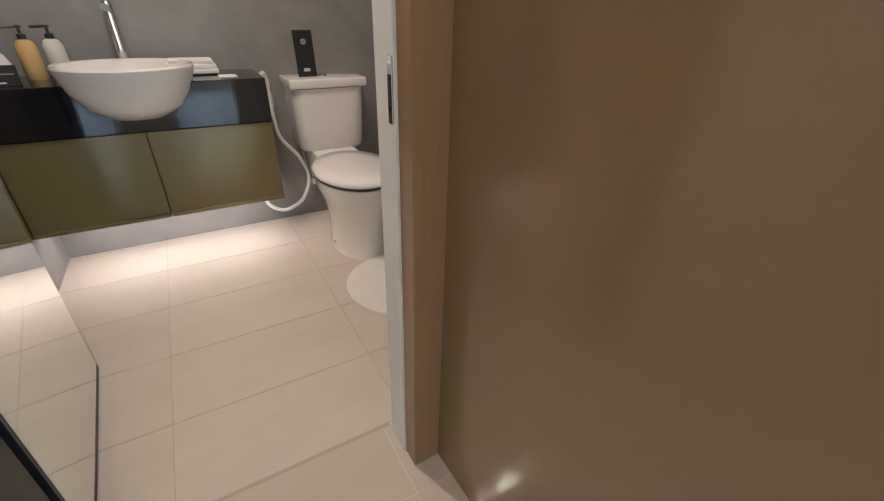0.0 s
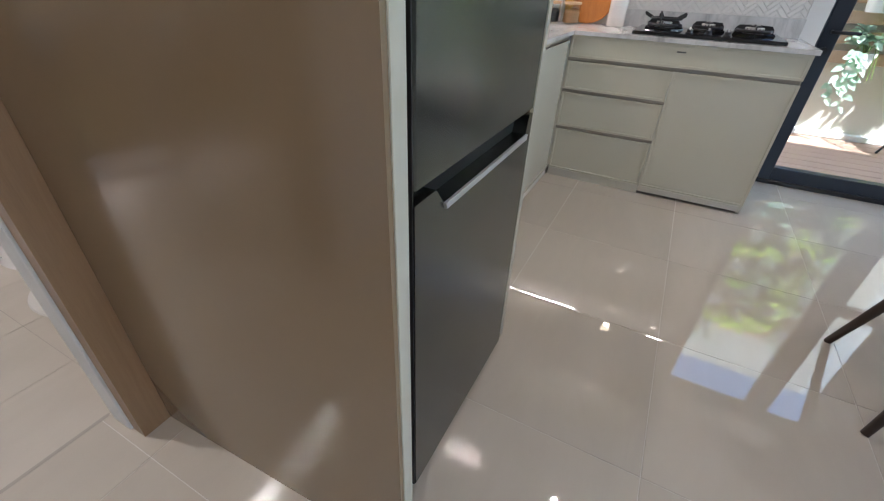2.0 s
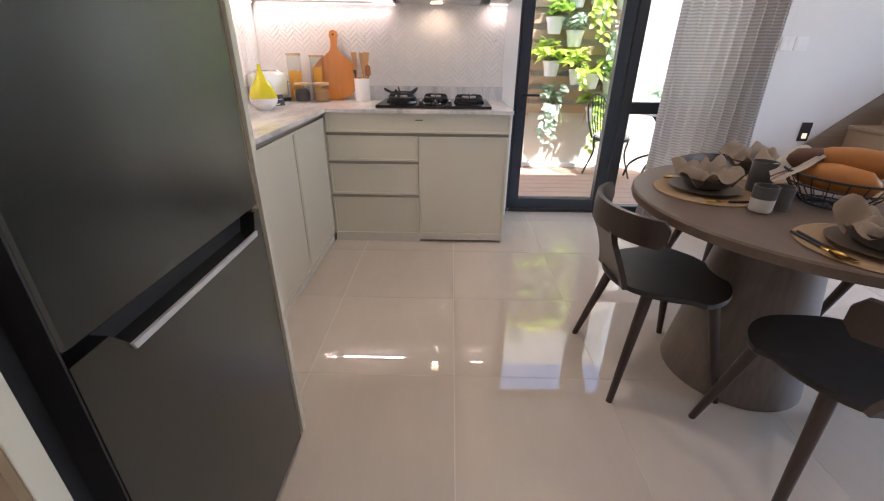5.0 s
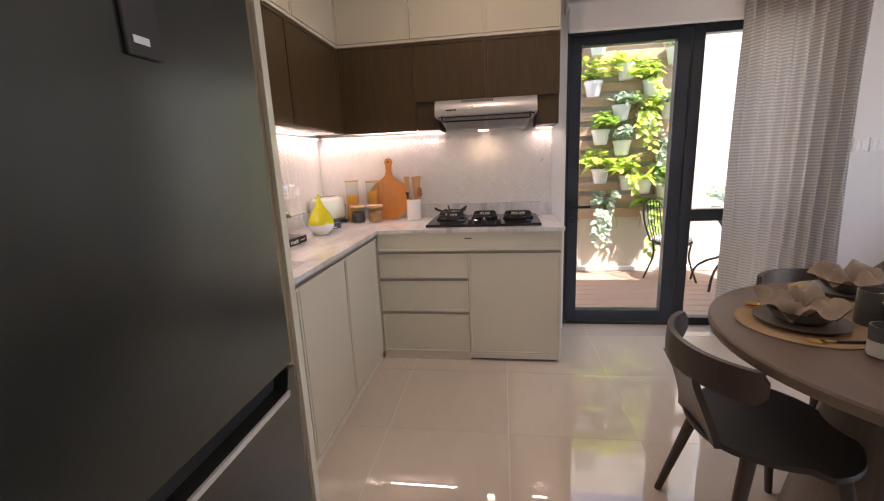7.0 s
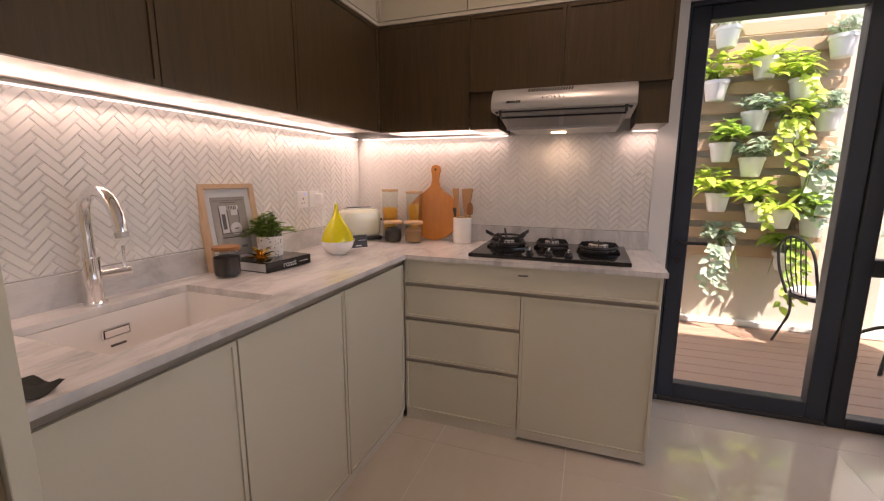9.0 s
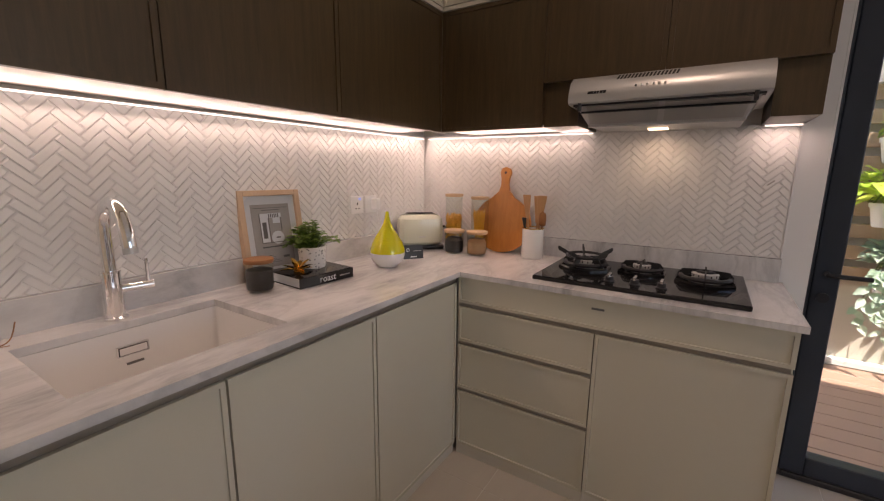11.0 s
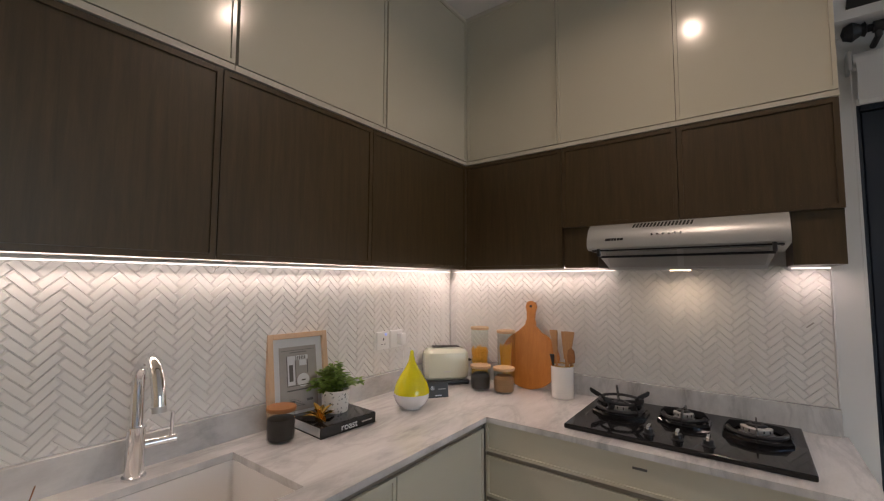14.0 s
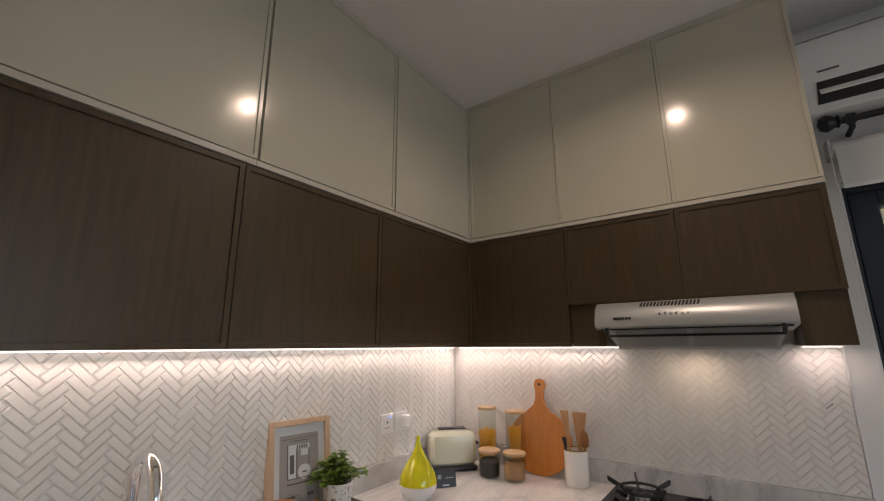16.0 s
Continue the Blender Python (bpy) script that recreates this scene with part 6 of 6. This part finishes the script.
for y in (-2.545, -2.640):
    s = thing("light_switch", (3.783, y, 1.29), "white double light switch plate", "light switch", "light switches on the wall")
    part("plate", box(nb(), 3.780, y - 0.043, 1.247, 3.790, y + 0.043, 1.333, 0.002), M_WHITE, s)
    part("rocker", box(nb(), 3.777, y - 0.032, 1.26, 3.781, y - 0.001, 1.32, 0.001), M_WHITE, s)
    part("rocker", box(nb(), 3.777, y + 0.001, 1.26, 3.781, y + 0.032, 1.32, 0.001), M_WHITE, s)
t = thing("step_light", (3.785, -2.885, 0.70), "small black recessed stair light, glowing warm", "step light")
part("frame", box(nb(), 3.778, -2.925, 0.635, 3.790, -2.850, 0.77, 0.002), M_BLACK, t)
part("lens", box(nb(), 3.7755, -2.905, 0.655, 3.779, -2.870, 0.692), M_STEPGLOW, t, "warm glowing lens")

# ---- garden ----
DZ = -0.03
deck = thing("deck", (4.8, -2.0, DZ), "reddish brown composite deck boards in long rows", "deck", kind="structure")
part("deck_bed", box(nb(), 3.97, -5.85, -0.08, 5.56, 1.4, DZ - 0.022), M_DARK, deck)
dm = None
for k in range(11):
    x0 = 3.975 + 0.1445 * k
    if dm is None:
        dm = mesh_of("board", box(nb(), 0.0, -3.6, -0.022, 0.139, 3.6, 0.0, 0.004), M_DECK)
    o = new("board", dm)
    o.parent, o.location = deck, Vector((x0, -2.22, DZ)) - ORIGIN[deck.name]

tr = thing("trellis", (5.58, -1.55, 0.6), "wooden slatted trellis fixed to the garden wall", "trellis")
for y in (-1.10, -1.95):
    part("post", box(nb(), 5.585, y - 0.03, 0.56, 5.619, y + 0.03, 2.53), M_SLAT, tr)
for k in range(13):
    part("slat", box(nb(), 5.562, -2.10, 0.60 + 0.150 * k, 5.584, -0.98, 0.695 + 0.150 * k, 0.003), M_SLAT, tr)


def foliage(kind, seed):
    """A pot plant's leaves and vines round the origin (pot rim at z = 0): 0 bushy, 1 trailing, 2 long-leaved, 3 fine silver."""
    rnd = random.Random(seed)
    b = nb()
    lean = rnd.uniform(-0.05, 0.05)
    if kind == 2:
        for k in range(26):
            a, up = rnd.uniform(0, 6.28), rnd.uniform(0.25, 1.5)
            base = Vector((0.03 * math.cos(a) - 0.02, 0.04 * math.sin(a) + lean * 0.5, 0.0))
            leaf(b, base, (math.cos(a), math.sin(a), up), (0, 0, 1), rnd.uniform(0.15, 0.27), rnd.uniform(0.045, 0.070), rnd.uniform(0.2, 0.7), 0.35)
        return b
    fine = kind == 3
    for k in range((12, 7, 0, 20)[kind]):
        # upright shoots that arch over the rim, with leaves in turn along them
        a, reach, top = rnd.uniform(0, 6.28), rnd.uniform(0.05, 0.19), rnd.uniform(0.05, 0.20) * (0.75 if fine else 1.0)
        line = spline([(0.02 * math.cos(a), 0.02 * math.sin(a), -0.01), (0.5 * reach * math.cos(a) - 0.02, 0.6 * reach * math.sin(a) + lean, top), (reach * math.cos(a) * 0.8 - 0.05, reach * math.sin(a) + lean * 1.6, top * rnd.uniform(0.35, 1.0))], 4)
        tube(b, line, 0.0022, 4)
        for i, q in enumerate(line[2:]):
            w = a + (1.2 if i % 2 else -1.2) + rnd.uniform(-0.6, 0.6)
            n, wd = (rnd.uniform(0.045, 0.080), rnd.uniform(0.020, 0.034)) if fine else (rnd.uniform(0.075, 0.135), rnd.uniform(0.045, 0.078))
            leaf(b, q, (math.cos(w), math.sin(w), rnd.uniform(-0.2, 0.9)), (-0.35, 0, 1), n, wd, rnd.uniform(0.1, 0.5), rnd.uniform(0.1, 0.4))
    for k in range((1 if seed % 2 else 0, 4, 0, 1 if seed % 3 == 0 else 0)[kind]):
        # vines that hang down in front of the pot
        y0, drop = rnd.uniform(-0.08, 0.08) + lean, rnd.uniform(0.14, 0.22) if kind != 1 else rnd.uniform(0.20, 0.44)
        line = spline([(-0.05, y0 * 0.6, 0.01), (-0.115, y0, 0.0), (-0.125, y0 + rnd.uniform(-0.05, 0.05), -0.5 * drop), (-0.10, y0 + rnd.uniform(-0.09, 0.09), -drop)], 4)
        tube(b, line, 0.0020, 4)
        for i, q in enumerate(line[3:]):
            w = 3.14 + (0.9 if i % 2 else -0.9) + rnd.uniform(-0.4, 0.4)
            leaf(b, q, (math.cos(w), math.sin(w), rnd.uniform(-0.7, 0.1)), (-1, 0, 0.6), rnd.uniform(0.055, 0.095), rnd.uniform(0.036, 0.060), 0.3, 0.25)
    return b


POTS = ((2.40, -1.25, 3, M_LEAFC), (2.15, -1.53, 2, M_LEAFA), (2.27, -2.00, 3, M_LEAFC), (2.00, -1.21, 0, M_LEAFA), (1.98, -1.79, 0, M_LEAFA),
        (1.75, -1.50, 3, M_LEAFC), (1.66, -1.74, 1, M_LEAFA), (1.51, -1.30, 0, M_LEAFB), (1.39, -1.52, 3, M_LEAFC), (1.74, -1.98, 3, M_LEAFC),
        (1.27, -1.95, 1, M_LEAFC), (1.10, -1.31, 0, M_LEAFA), (1.02, -1.60, 0, M_LEAFA), (0.92, -1.98, 0, M_LEAFB), (0.63, -1.84, 1, M_LEAFB), (0.66, -1.38, 1, M_LEAFC), (0.98, -1.76, 2, M_LEAFA))
NAMES = {0: "bushy", 1: "trailing", 2: "long-leaved", 3: "small-leaved silvery"}
for i, (z, y, kind, mat) in enumerate(POTS):
    z, px = z + 0.03, 5.466
    t = thing("hanging_plant", (px, y, z - 0.10), NAMES[kind] + " green plant in a white pot hung on the trellis", "pot plant", "wall plants on the trellis")
    part("pot", lathe(nb(), [(0, -0.140), (0.060, -0.140), (0.064, -0.134), (0.086, -0.014), (0.093, -0.014), (0.094, 0.014), (0.086, 0.014), (0.081, -0.012), (0, -0.012)], 22, (px, y, z)), M_WHITE, t, "white plastic pot")
    part("hook", tube(nb(), [(px + 0.090, y, z + 0.005), (px + 0.096, y, z + 0.03), (px + 0.108, y, z + 0.02), (px + 0.108, y, z - 0.03)], 0.005, 6), M_WHITE, t)
    part("soil", lathe(nb(), [(0.070, -0.010), (0.03, -0.002), (0, 0.0)], 16, (px, y, z)), M_SOIL, t)
    b = foliage(kind, 11 + i)
    turned(b, pose(px, y, z + 0.01, 0, 0, 0))
    part("foliage", b, mat, t, "green leaves", smooth=60)
    b = nb()
    for k in range(7):
        a = random.uniform(0, 6.28)
        tube(b, spline([(px, y, z - 0.005), (px + 0.05 * math.cos(a) - 0.02, y + 0.06 * math.sin(a), z + 0.07), (px + 0.09 * math.cos(a) - 0.05, y + 0.12 * math.sin(a), z + (0.02 if kind != 1 else -0.18))], 4), 0.003, 5)
    part("stems", b, M_STEM, t)


def bistro_chair():
    """At the origin, facing +x."""
    c = thing("bistro_chair", (0, 0, 0), "black wrought iron garden chair with a white seat pad", "chair", "iron garden chairs")
    part("seat_ring", lathe(nb(), [(0.17, 0.405), (0.190, 0.405), (0.190, 0.425), (0.0, 0.425), (0, 0.415), (0.17, 0.415)], 30), M_IRON, c)
    part("seat_pad", lathe(nb(), [(0, 0.427), (0.165, 0.427), (0.182, 0.440), (0.178, 0.458), (0.15, 0.466), (0, 0.462)], 32), M_TOWEL, c, "round white cushion")
    part("back_hoop", tube(nb(), spline([(-0.14, -0.14, 0.41), (-0.20, -0.165, 0.60), (-0.235, -0.155, 0.76), (-0.25, -0.09, 0.85), (-0.255, 0, 0.875), (-0.25, 0.09, 0.85), (-0.235, 0.155, 0.76), (-0.20, 0.165, 0.60), (-0.14, 0.14, 0.41)], 5), 0.010, 8), M_IRON, c)
    for y, zt in ((-0.09, 0.835), (-0.045, 0.862), (0.0, 0.872), (0.045, 0.862), (0.09, 0.835)):
        part("back_bar", tube(nb(), spline([(-0.165, y * 0.7, 0.42), (-0.215, y, 0.62), (-0.25, y, zt)], 5), 0.005, 6), M_IRON, c)
    for sx, sy in ((-1, -1), (-1, 1), (1, -1), (1, 1)):
        part("leg", tube(nb(), spline([(sx * 0.125, sy * 0.125, 0.41), (sx * 0.115, sy * 0.115, 0.26), (sx * 0.15, sy * 0.15, 0.10), (sx * 0.175, sy * 0.175, 0.0)], 5), 0.0095, 8), M_IRON, c)
    return c


bc = bistro_chair()
bc.matrix_basis = pose(5.17, -1.98, DZ, 0, 0, -70)
copy_thing(bc, pose(5.05, -2.98, DZ, 0, 0, 80))
GX, GY = 4.99, -2.42
t = thing("garden_table", (GX, GY, DZ), "round wrought iron garden table with a pale top", "table")
part("tabletop", lathe(nb(), [(0, 0.70), (0.29, 0.70), (0.30, 0.706), (0.30, 0.716), (0.29, 0.72), (0, 0.72)], 40, (GX, GY, DZ)), M_RENDERW, t)
for k in range(4):
    a = 2 * math.pi * k / 4 + 0.75
    dx, dy = math.cos(a), math.sin(a)
    pts = [(GX + dx * r, GY + dy * r, DZ + z) for r, z in ((0.15, 0.70), (0.06, 0.60), (0.035, 0.45), (0.05, 0.30), (0.17, 0.23), (0.27, 0.14), (0.31, 0.0))]
    part("leg", tube(nb(), spline(pts, 5), 0.0125, 8), M_IRON, t)
for k in range(6):
    a = 2 * math.pi * k / 6
    part("stem_bar", tube(nb(), [(GX + 0.06 * math.cos(a), GY + 0.06 * math.sin(a), DZ + 0.70), (GX + 0.035 * math.cos(a), GY + 0.035 * math.sin(a), DZ + 0.32)], 0.007, 6), M_IRON, t)
t = thing("table_planter", (5.05, -2.40, DZ + 0.72), "small grey planter of pale green leaves on the garden table", "planter")
part("planter", box(nb(), 4.98, -2.50, DZ + 0.72, 5.12, -2.30, DZ + 0.79, 0.006), M_RENDERW, t)
b = foliage(3, 77)
turned(b, pose(5.06, -2.40, DZ + 0.83))
part("foliage", b, M_LEAFC, t, "pale green leaves", smooth=60)

# ---- bathroom ----
GROW, SHIFT = 1.0425, Vector((-0.018, -0.014, 0))
BY = 2.74
t = thing("vanity_unit", (0.2, 2.55, 0.255), "wall-hung vanity with bronze doors and a thick black stone top", "vanity")
part("stone_top", box(nb(), -0.298, 2.395, 0.630, 0.690, BY - 0.002, 0.812, 0.003), M_BSTONE, t, "glossy black stone top")
part("body", box(nb(), -0.298, 2.43, 0.262, 0.684, BY - 0.002, 0.629), M_BRONZE, t)
for x0, x1 in ((-0.298, -0.272), (-0.268, 0.202), (0.206, 0.688)):
    b = nb()
    box(b, x0, 2.402, 0.255, x1, 2.428, 0.626, 0.001)
    box(b, x0 + 0.004, 2.394, 0.257, x1 - 0.004, 2.403, 0.272, 0.001)
    part("door", b, M_BRONZE, t, "bronze lacquered door")
part("maker_mark", box(nb(), 0.60, 2.400, 0.612, 0.64, 2.4025, 0.617), M_INK, t, "small dark mark")
part("light_strip", box(nb(), -0.28, 2.54, 0.256, 0.67, 2.56, 0.262), M_LED, t, "glowing light strip underneath")
t = thing("wash_basin", (0.205, 2.46, 0.70), "white ceramic semi-recessed wash basin", "basin")
b = nb()
lathe(b, [(0, -0.19), (0.10, -0.185), (0.165, -0.145), (0.205, -0.085), (0.226, -0.02), (0.230, 0.0), (0.226, 0.008), (0.216, 0.006), (0.200, -0.03), (0.165, -0.085), (0.10, -0.118), (0, -0.125)], 48, (0.205, 2.455, 0.868), 1.0, 0.92)
part("bowl", b, M_CERAMIC, t)
part("drain_hole", lathe(nb(), [(0, 0.002), (0.012, 0.002), (0.016, 0.0), (0.013, -0.002)], 16, (0.215, 2.60, 0.835)), M_CHROME, t, "chrome overflow ring")
t = thing("basin_tap", (0.19, 2.69, 0.812), "tall chrome basin tap", "tap")
part("column", tube(nb(), [(0.19, 2.69, 0.812), (0.19, 2.69, 1.08)], 0.022, 18), M_CHROME, t)
part("spout", tube(nb(), [(0.19, 2.69, 1.05), (0.19, 2.56, 1.06)], 0.014, 14), M_CHROME, t)
part("lever", tube(nb(), [(0.19, 2.69, 1.08), (0.215, 2.68, 1.15)], 0.007, 10), M_CHROME, t)
for x, y, mat, lab in ((-0.095, 2.62, M_AMBER, "amber soap pump bottle with a black pump"), (-0.02, 2.65, M_CUPWHITE, "pale lotion pump bottle with a black pump")):
    t = thing("pump_bottle", (x, y, 0.812), lab, "bottle", "pump bottles by the basin")
    part("bottle", lathe(nb(), [(0, 0), (0.031, 0), (0.033, 0.004), (0.033, 0.115), (0.024, 0.132), (0.012, 0.138), (0, 0.138)], 24, (x, y, 0.812)), mat, t)
    part("pump", tube(lathe(nb(), [(0, 0.138), (0.014, 0.138), (0.014, 0.155), (0.005, 0.157), (0.005, 0.175), (0.010, 0.176), (0.010, 0.184), (0, 0.184)], 14, (x, y, 0.812)), [(x, y, 0.992), (x - 0.045, y - 0.02, 0.990)], 0.005, 8), M_BLACK, t, "black pump head")
t = whole("shell_ornament", lathe(nb(), [(0, 0), (0.030, 0.0), (0.045, 0.03), (0.047, 0.06), (0.036, 0.09), (0.018, 0.108), (0, 0.11)], 18, (-0.19, 2.56, 0.812)), M_TOWEL, "white ribbed ornament on the vanity top", "ornament")
info_card(-0.17, 2.452, 0.812, 0.115, 0.068, 2, "small black information card on the vanity top")
t = thing("folded_towel", (0.43, 2.60, 0.812), "folded white hand towel on the black vanity top", "towel")
for k, (z, w) in enumerate(((0.0, 0.10), (0.022, 0.095), (0.043, 0.085))):
    b = box(nb(), 0.43 - w, 2.555 + 0.004 * k, 0.812 + z, 0.43 + w, 2.665, 0.812 + z + 0.021, 0.008)
    for v in b.verts:
        v.co.z += 0.004 * math.sin(40 * v.co.x + k)
    part("fold", b, M_TOWEL, t)
t = whole("towel_card", box(nb(), 0.52, 2.46, 0.8125, 0.59, 2.54, 0.8145), M_PAPER, "small pale card lying on the vanity top", "card")

t = thing("toilet", (1.0, 2.45, 0), "white ceramic close-coupled toilet with the lid down", "toilet")
b = nb()
rows = []
for z, x0, x1, y0 in ((0.425, 0.845, 1.165, 2.545), (0.44, 0.835, 1.175, 2.535), (0.60, 0.825, 1.182, 2.525), (0.735, 0.820, 1.186, 2.522)):
    n, rr = 8, 0.05
    pts = [(x0, BY - 0.003), (x1, BY - 0.003)]
    pts += [(x1 - rr + rr * math.cos(a), y0 + rr + rr * math.sin(a)) for a in (-radians(90) * k / n for k in range(n + 1))]
    pts += [(x0 + rr - rr * math.sin(a), y0 + rr - rr * math.cos(a)) for a in (radians(90) * k / n for k in range(n + 1))]
    rows.append([b.verts.new((p[0], p[1], z)) for p in pts])
b.faces.new(rows[0]), b.faces.new(rows[-1])
for p, q in zip(rows, rows[1:]):
    bridge(b, p, q)
part("cistern", b, M_CERAMIC, t, smooth=50)
b = box(nb(), 0.810, 2.510, 0.738, 1.196, BY - 0.003, 0.782, 0.012)
part("cistern_lid", b, M_CERAMIC, t)
part("flush_button", lathe(nb(), [(0, 0.010), (0.020, 0.010), (0.024, 0.006), (0.025, 0.0)], 20, (1.0, 2.62, 0.782)), M_CHROME, t, "chrome flush button")
b = nb()
rows = []
for z, rx, ry, cy in ((0.0, 0.135, 0.215, 2.26), (0.03, 0.130, 0.210, 2.26), (0.16, 0.128, 0.205, 2.26), (0.27, 0.150, 0.225, 2.255), (0.34, 0.178, 0.255, 2.245), (0.385, 0.186, 0.262, 2.24)):
    rows.append([b.verts.new((1.0 + rx * math.cos(2 * math.pi * k / 36), cy + ry * math.sin(2 * math.pi * k / 36), z)) for k in range(36)])
b.faces.new(rows[0]), b.faces.new(rows[-1])
for p, q in zip(rows, rows[1:]):
    bridge(b, p, q)
part("bowl", b, M_CERAMIC, t, smooth=60)
part("shelf", box(nb(), 0.885, 2.42, 0.30, 1.115, BY - 0.003, 0.428, 0.02), M_CERAMIC, t)
# Black disc in place of the seat paints the shade between bowl and lid.
part("seat", lathe(nb(), [(0, 0), (0.97, 0), (1.0, 0.004), (1.0, 0.012), (0, 0.012)], 40, (1.0, 2.235, 0.388), 0.188, 0.262), M_BLACK, t, "black disc painting the shaded gap under the lid")
part("lid", lathe(nb(), [(0, 0.0), (0.97, 0.0), (1.0, 0.006), (1.0, 0.018), (0.93, 0.030), (0.6, 0.036), (0, 0.038)], 44, (1.0, 2.235, 0.4), 0.194, 0.268), M_CERAMIC, t, "closed white lid", smooth=60)
part("floor_bolt", lathe(nb(), [(0, 0.008), (0.008, 0.008), (0.010, 0.0)], 12, (0.862, 2.22, 0.05)), M_STEEL, t)
info_card(0.925, 2.60, 0.782, 0.092, 0.205, 3, "upright black information card standing on the toilet cistern", 6)
t = thing("bidet_sprayer", (0.74, BY, 0.75), "white hand-held bidet sprayer with a looping hose", "sprayer")
part("holder", box(nb(), 0.725, BY - 0.04, 0.63, 0.765, BY - 0.001, 0.70, 0.006), M_STEEL, t)
part("spray_head", tube(nb(), spline([(0.742, BY - 0.055, 0.60), (0.742, BY - 0.05, 0.70), (0.736, BY - 0.06, 0.77), (0.722, BY - 0.075, 0.80)], 5), [0.010] * 8 + [0.013] * 8, 12), M_WHITE, t)
part("hose", tube(nb(), spline([(0.742, BY - 0.055, 0.60), (0.76, BY - 0.06, 0.48), (0.845, BY - 0.06, 0.36), (0.88, BY - 0.06, 0.24), (0.83, BY - 0.06, 0.12), (0.73, BY - 0.06, 0.07), (0.65, BY - 0.06, 0.11), (0.615, BY - 0.05, 0.19)], 8), 0.010, 10), M_WHITE, t, "white flexible hose")
t = thing("stop_valve", (0.90, BY, 0.22), "chrome angle valve on the bathroom wall", "valve")
part("body", tube(tube(nb(), [(0.905, BY - 0.001, 0.22), (0.905, BY - 0.07, 0.22)], 0.012, 12), [(0.905, BY - 0.045, 0.20), (0.905, BY - 0.045, 0.26)], 0.009, 10), M_CHROME, t)
part("handwheel", tube(nb(), [(0.905, BY - 0.07, 0.22), (0.905, BY - 0.085, 0.22)], 0.019, 14), M_CHROME, t)
part("supply_hose", tube(nb(), spline([(0.905, BY - 0.045, 0.26), (0.88, BY - 0.05, 0.32), (0.87, BY - 0.06, 0.40), (0.90, BY - 0.07, 0.43)], 5), 0.006, 8), M_STEEL, t)
whole("bath_rug", lathe(nb(), [(0, 0.0), (0.245, 0.0), (0.250, 0.005), (0.245, 0.011), (0.20, 0.012), (0, 0.012)], 48, (1.035, 1.800, 0.0)), M_RUG, "round off-white bath rug in front of the toilet", "rug")
GROW, SHIFT = 1.0, Vector()

# ---- floor tiles, bathroom tiles, splashback tiles ----
def tiled(name_of, parent, x0, x1, y0, y1, ox, oy, dx, dy, gap, thick, mat, top, skip=lambda x, y: False):
    shared = {}
    for i in range(math.floor((x0 - ox) / dx), math.ceil((x1 - ox) / dx)):
        for j in range(math.floor((y0 - oy) / dy), math.ceil((y1 - oy) / dy)):
            a0, a1 = max(x0, ox + i * dx + gap / 2), min(x1, ox + (i + 1) * dx - gap / 2)
            c0, c1 = max(y0, oy + j * dy + gap / 2), min(y1, oy + (j + 1) * dy - gap / 2)
            if a1 - a0 < 0.01 or c1 - c0 < 0.01 or skip((a0 + a1) / 2, (c0 + c1) / 2):
                continue
            key = (round(a1 - a0, 4), round(c1 - c0, 4))
            if key not in shared:
                shared[key] = mesh_of("tile", box(nb(), -key[0] / 2, -key[1] / 2, -thick, key[0] / 2, key[1] / 2, 0), mat, 0)
            o = new("tile", shared[key])
            o.parent = parent
            o.location = Vector(((a0 + a1) / 2, (c0 + c1) / 2, top)) - ORIGIN.get(parent.name, Vector())


fl = bpy.data.objects["floor"]
tiled("tile", fl, -2.2, 3.97, -4.4, 1.163, 1.265, -0.268, 0.6, 0.6, 0.0028, 0.0062, M_TILE, 0.0)
tiled("tile", bpy.data.objects["bathroom_floor"], -0.313, 1.626, 1.174, 2.83, 0.105, 1.486, 0.64, 0.332, 0.0022, 0.0082, M_BTILE, 0.0)

SB0, SB1 = 0.986, UB + 0.010
sn = thing("splashback_north", (2.6, N_WALL, SB0), "white glazed herringbone tile splashback behind the sink", "splashback", kind="structure")
part("grout_bed", box(nb(), 1.597, N_WALL - 0.0035, SB0, 3.784, N_WALL + 0.0035, SB1), M_SGROUT, sn)
herringbone(sn, 3.784 - 1.597, SB0, SB1, lambda u, w: (1.597 + u, N_WALL - 0.0035, SB0 + w), lambda u, w, d: (u, -d, w), (0.35, 1.45))
se = thing("splashback_east", (E_WALL, 0.25, SB0), "white glazed herringbone tile splashback behind the hob", "splashback", kind="structure")
part("grout_bed", box(nb(), E_WALL - 0.0035, -0.600, SB0, E_WALL - 0.0002, N_WALL - 0.004, SB1), M_SGROUT, se)
herringbone(se, N_WALL - 0.012 + 0.600, SB0, SB1, lambda u, w: (E_WALL - 0.0035, N_WALL - 0.012 - u, SB0 + w), lambda u, w, d: (-d, -u, w), (0.55, 1.75))
setting("splashback_trim", box(nb(), E_WALL - 0.010, -0.607, SB0, E_WALL - 0.0002, -0.6015, SB1, 0.001), M_WHITE, "slim white edge trim of the splashback", "trim")
whole("tile_mark", turned(box(nb(), -0.015, -0.0012, -0.0025, 0.015, 0.0012, 0.0025), pose(E_WALL - 0.0088, -0.535, 1.285, 0, 42, 90)), M_PRINT, "small dark printed maker's mark stuck on the wall tiles", "label")
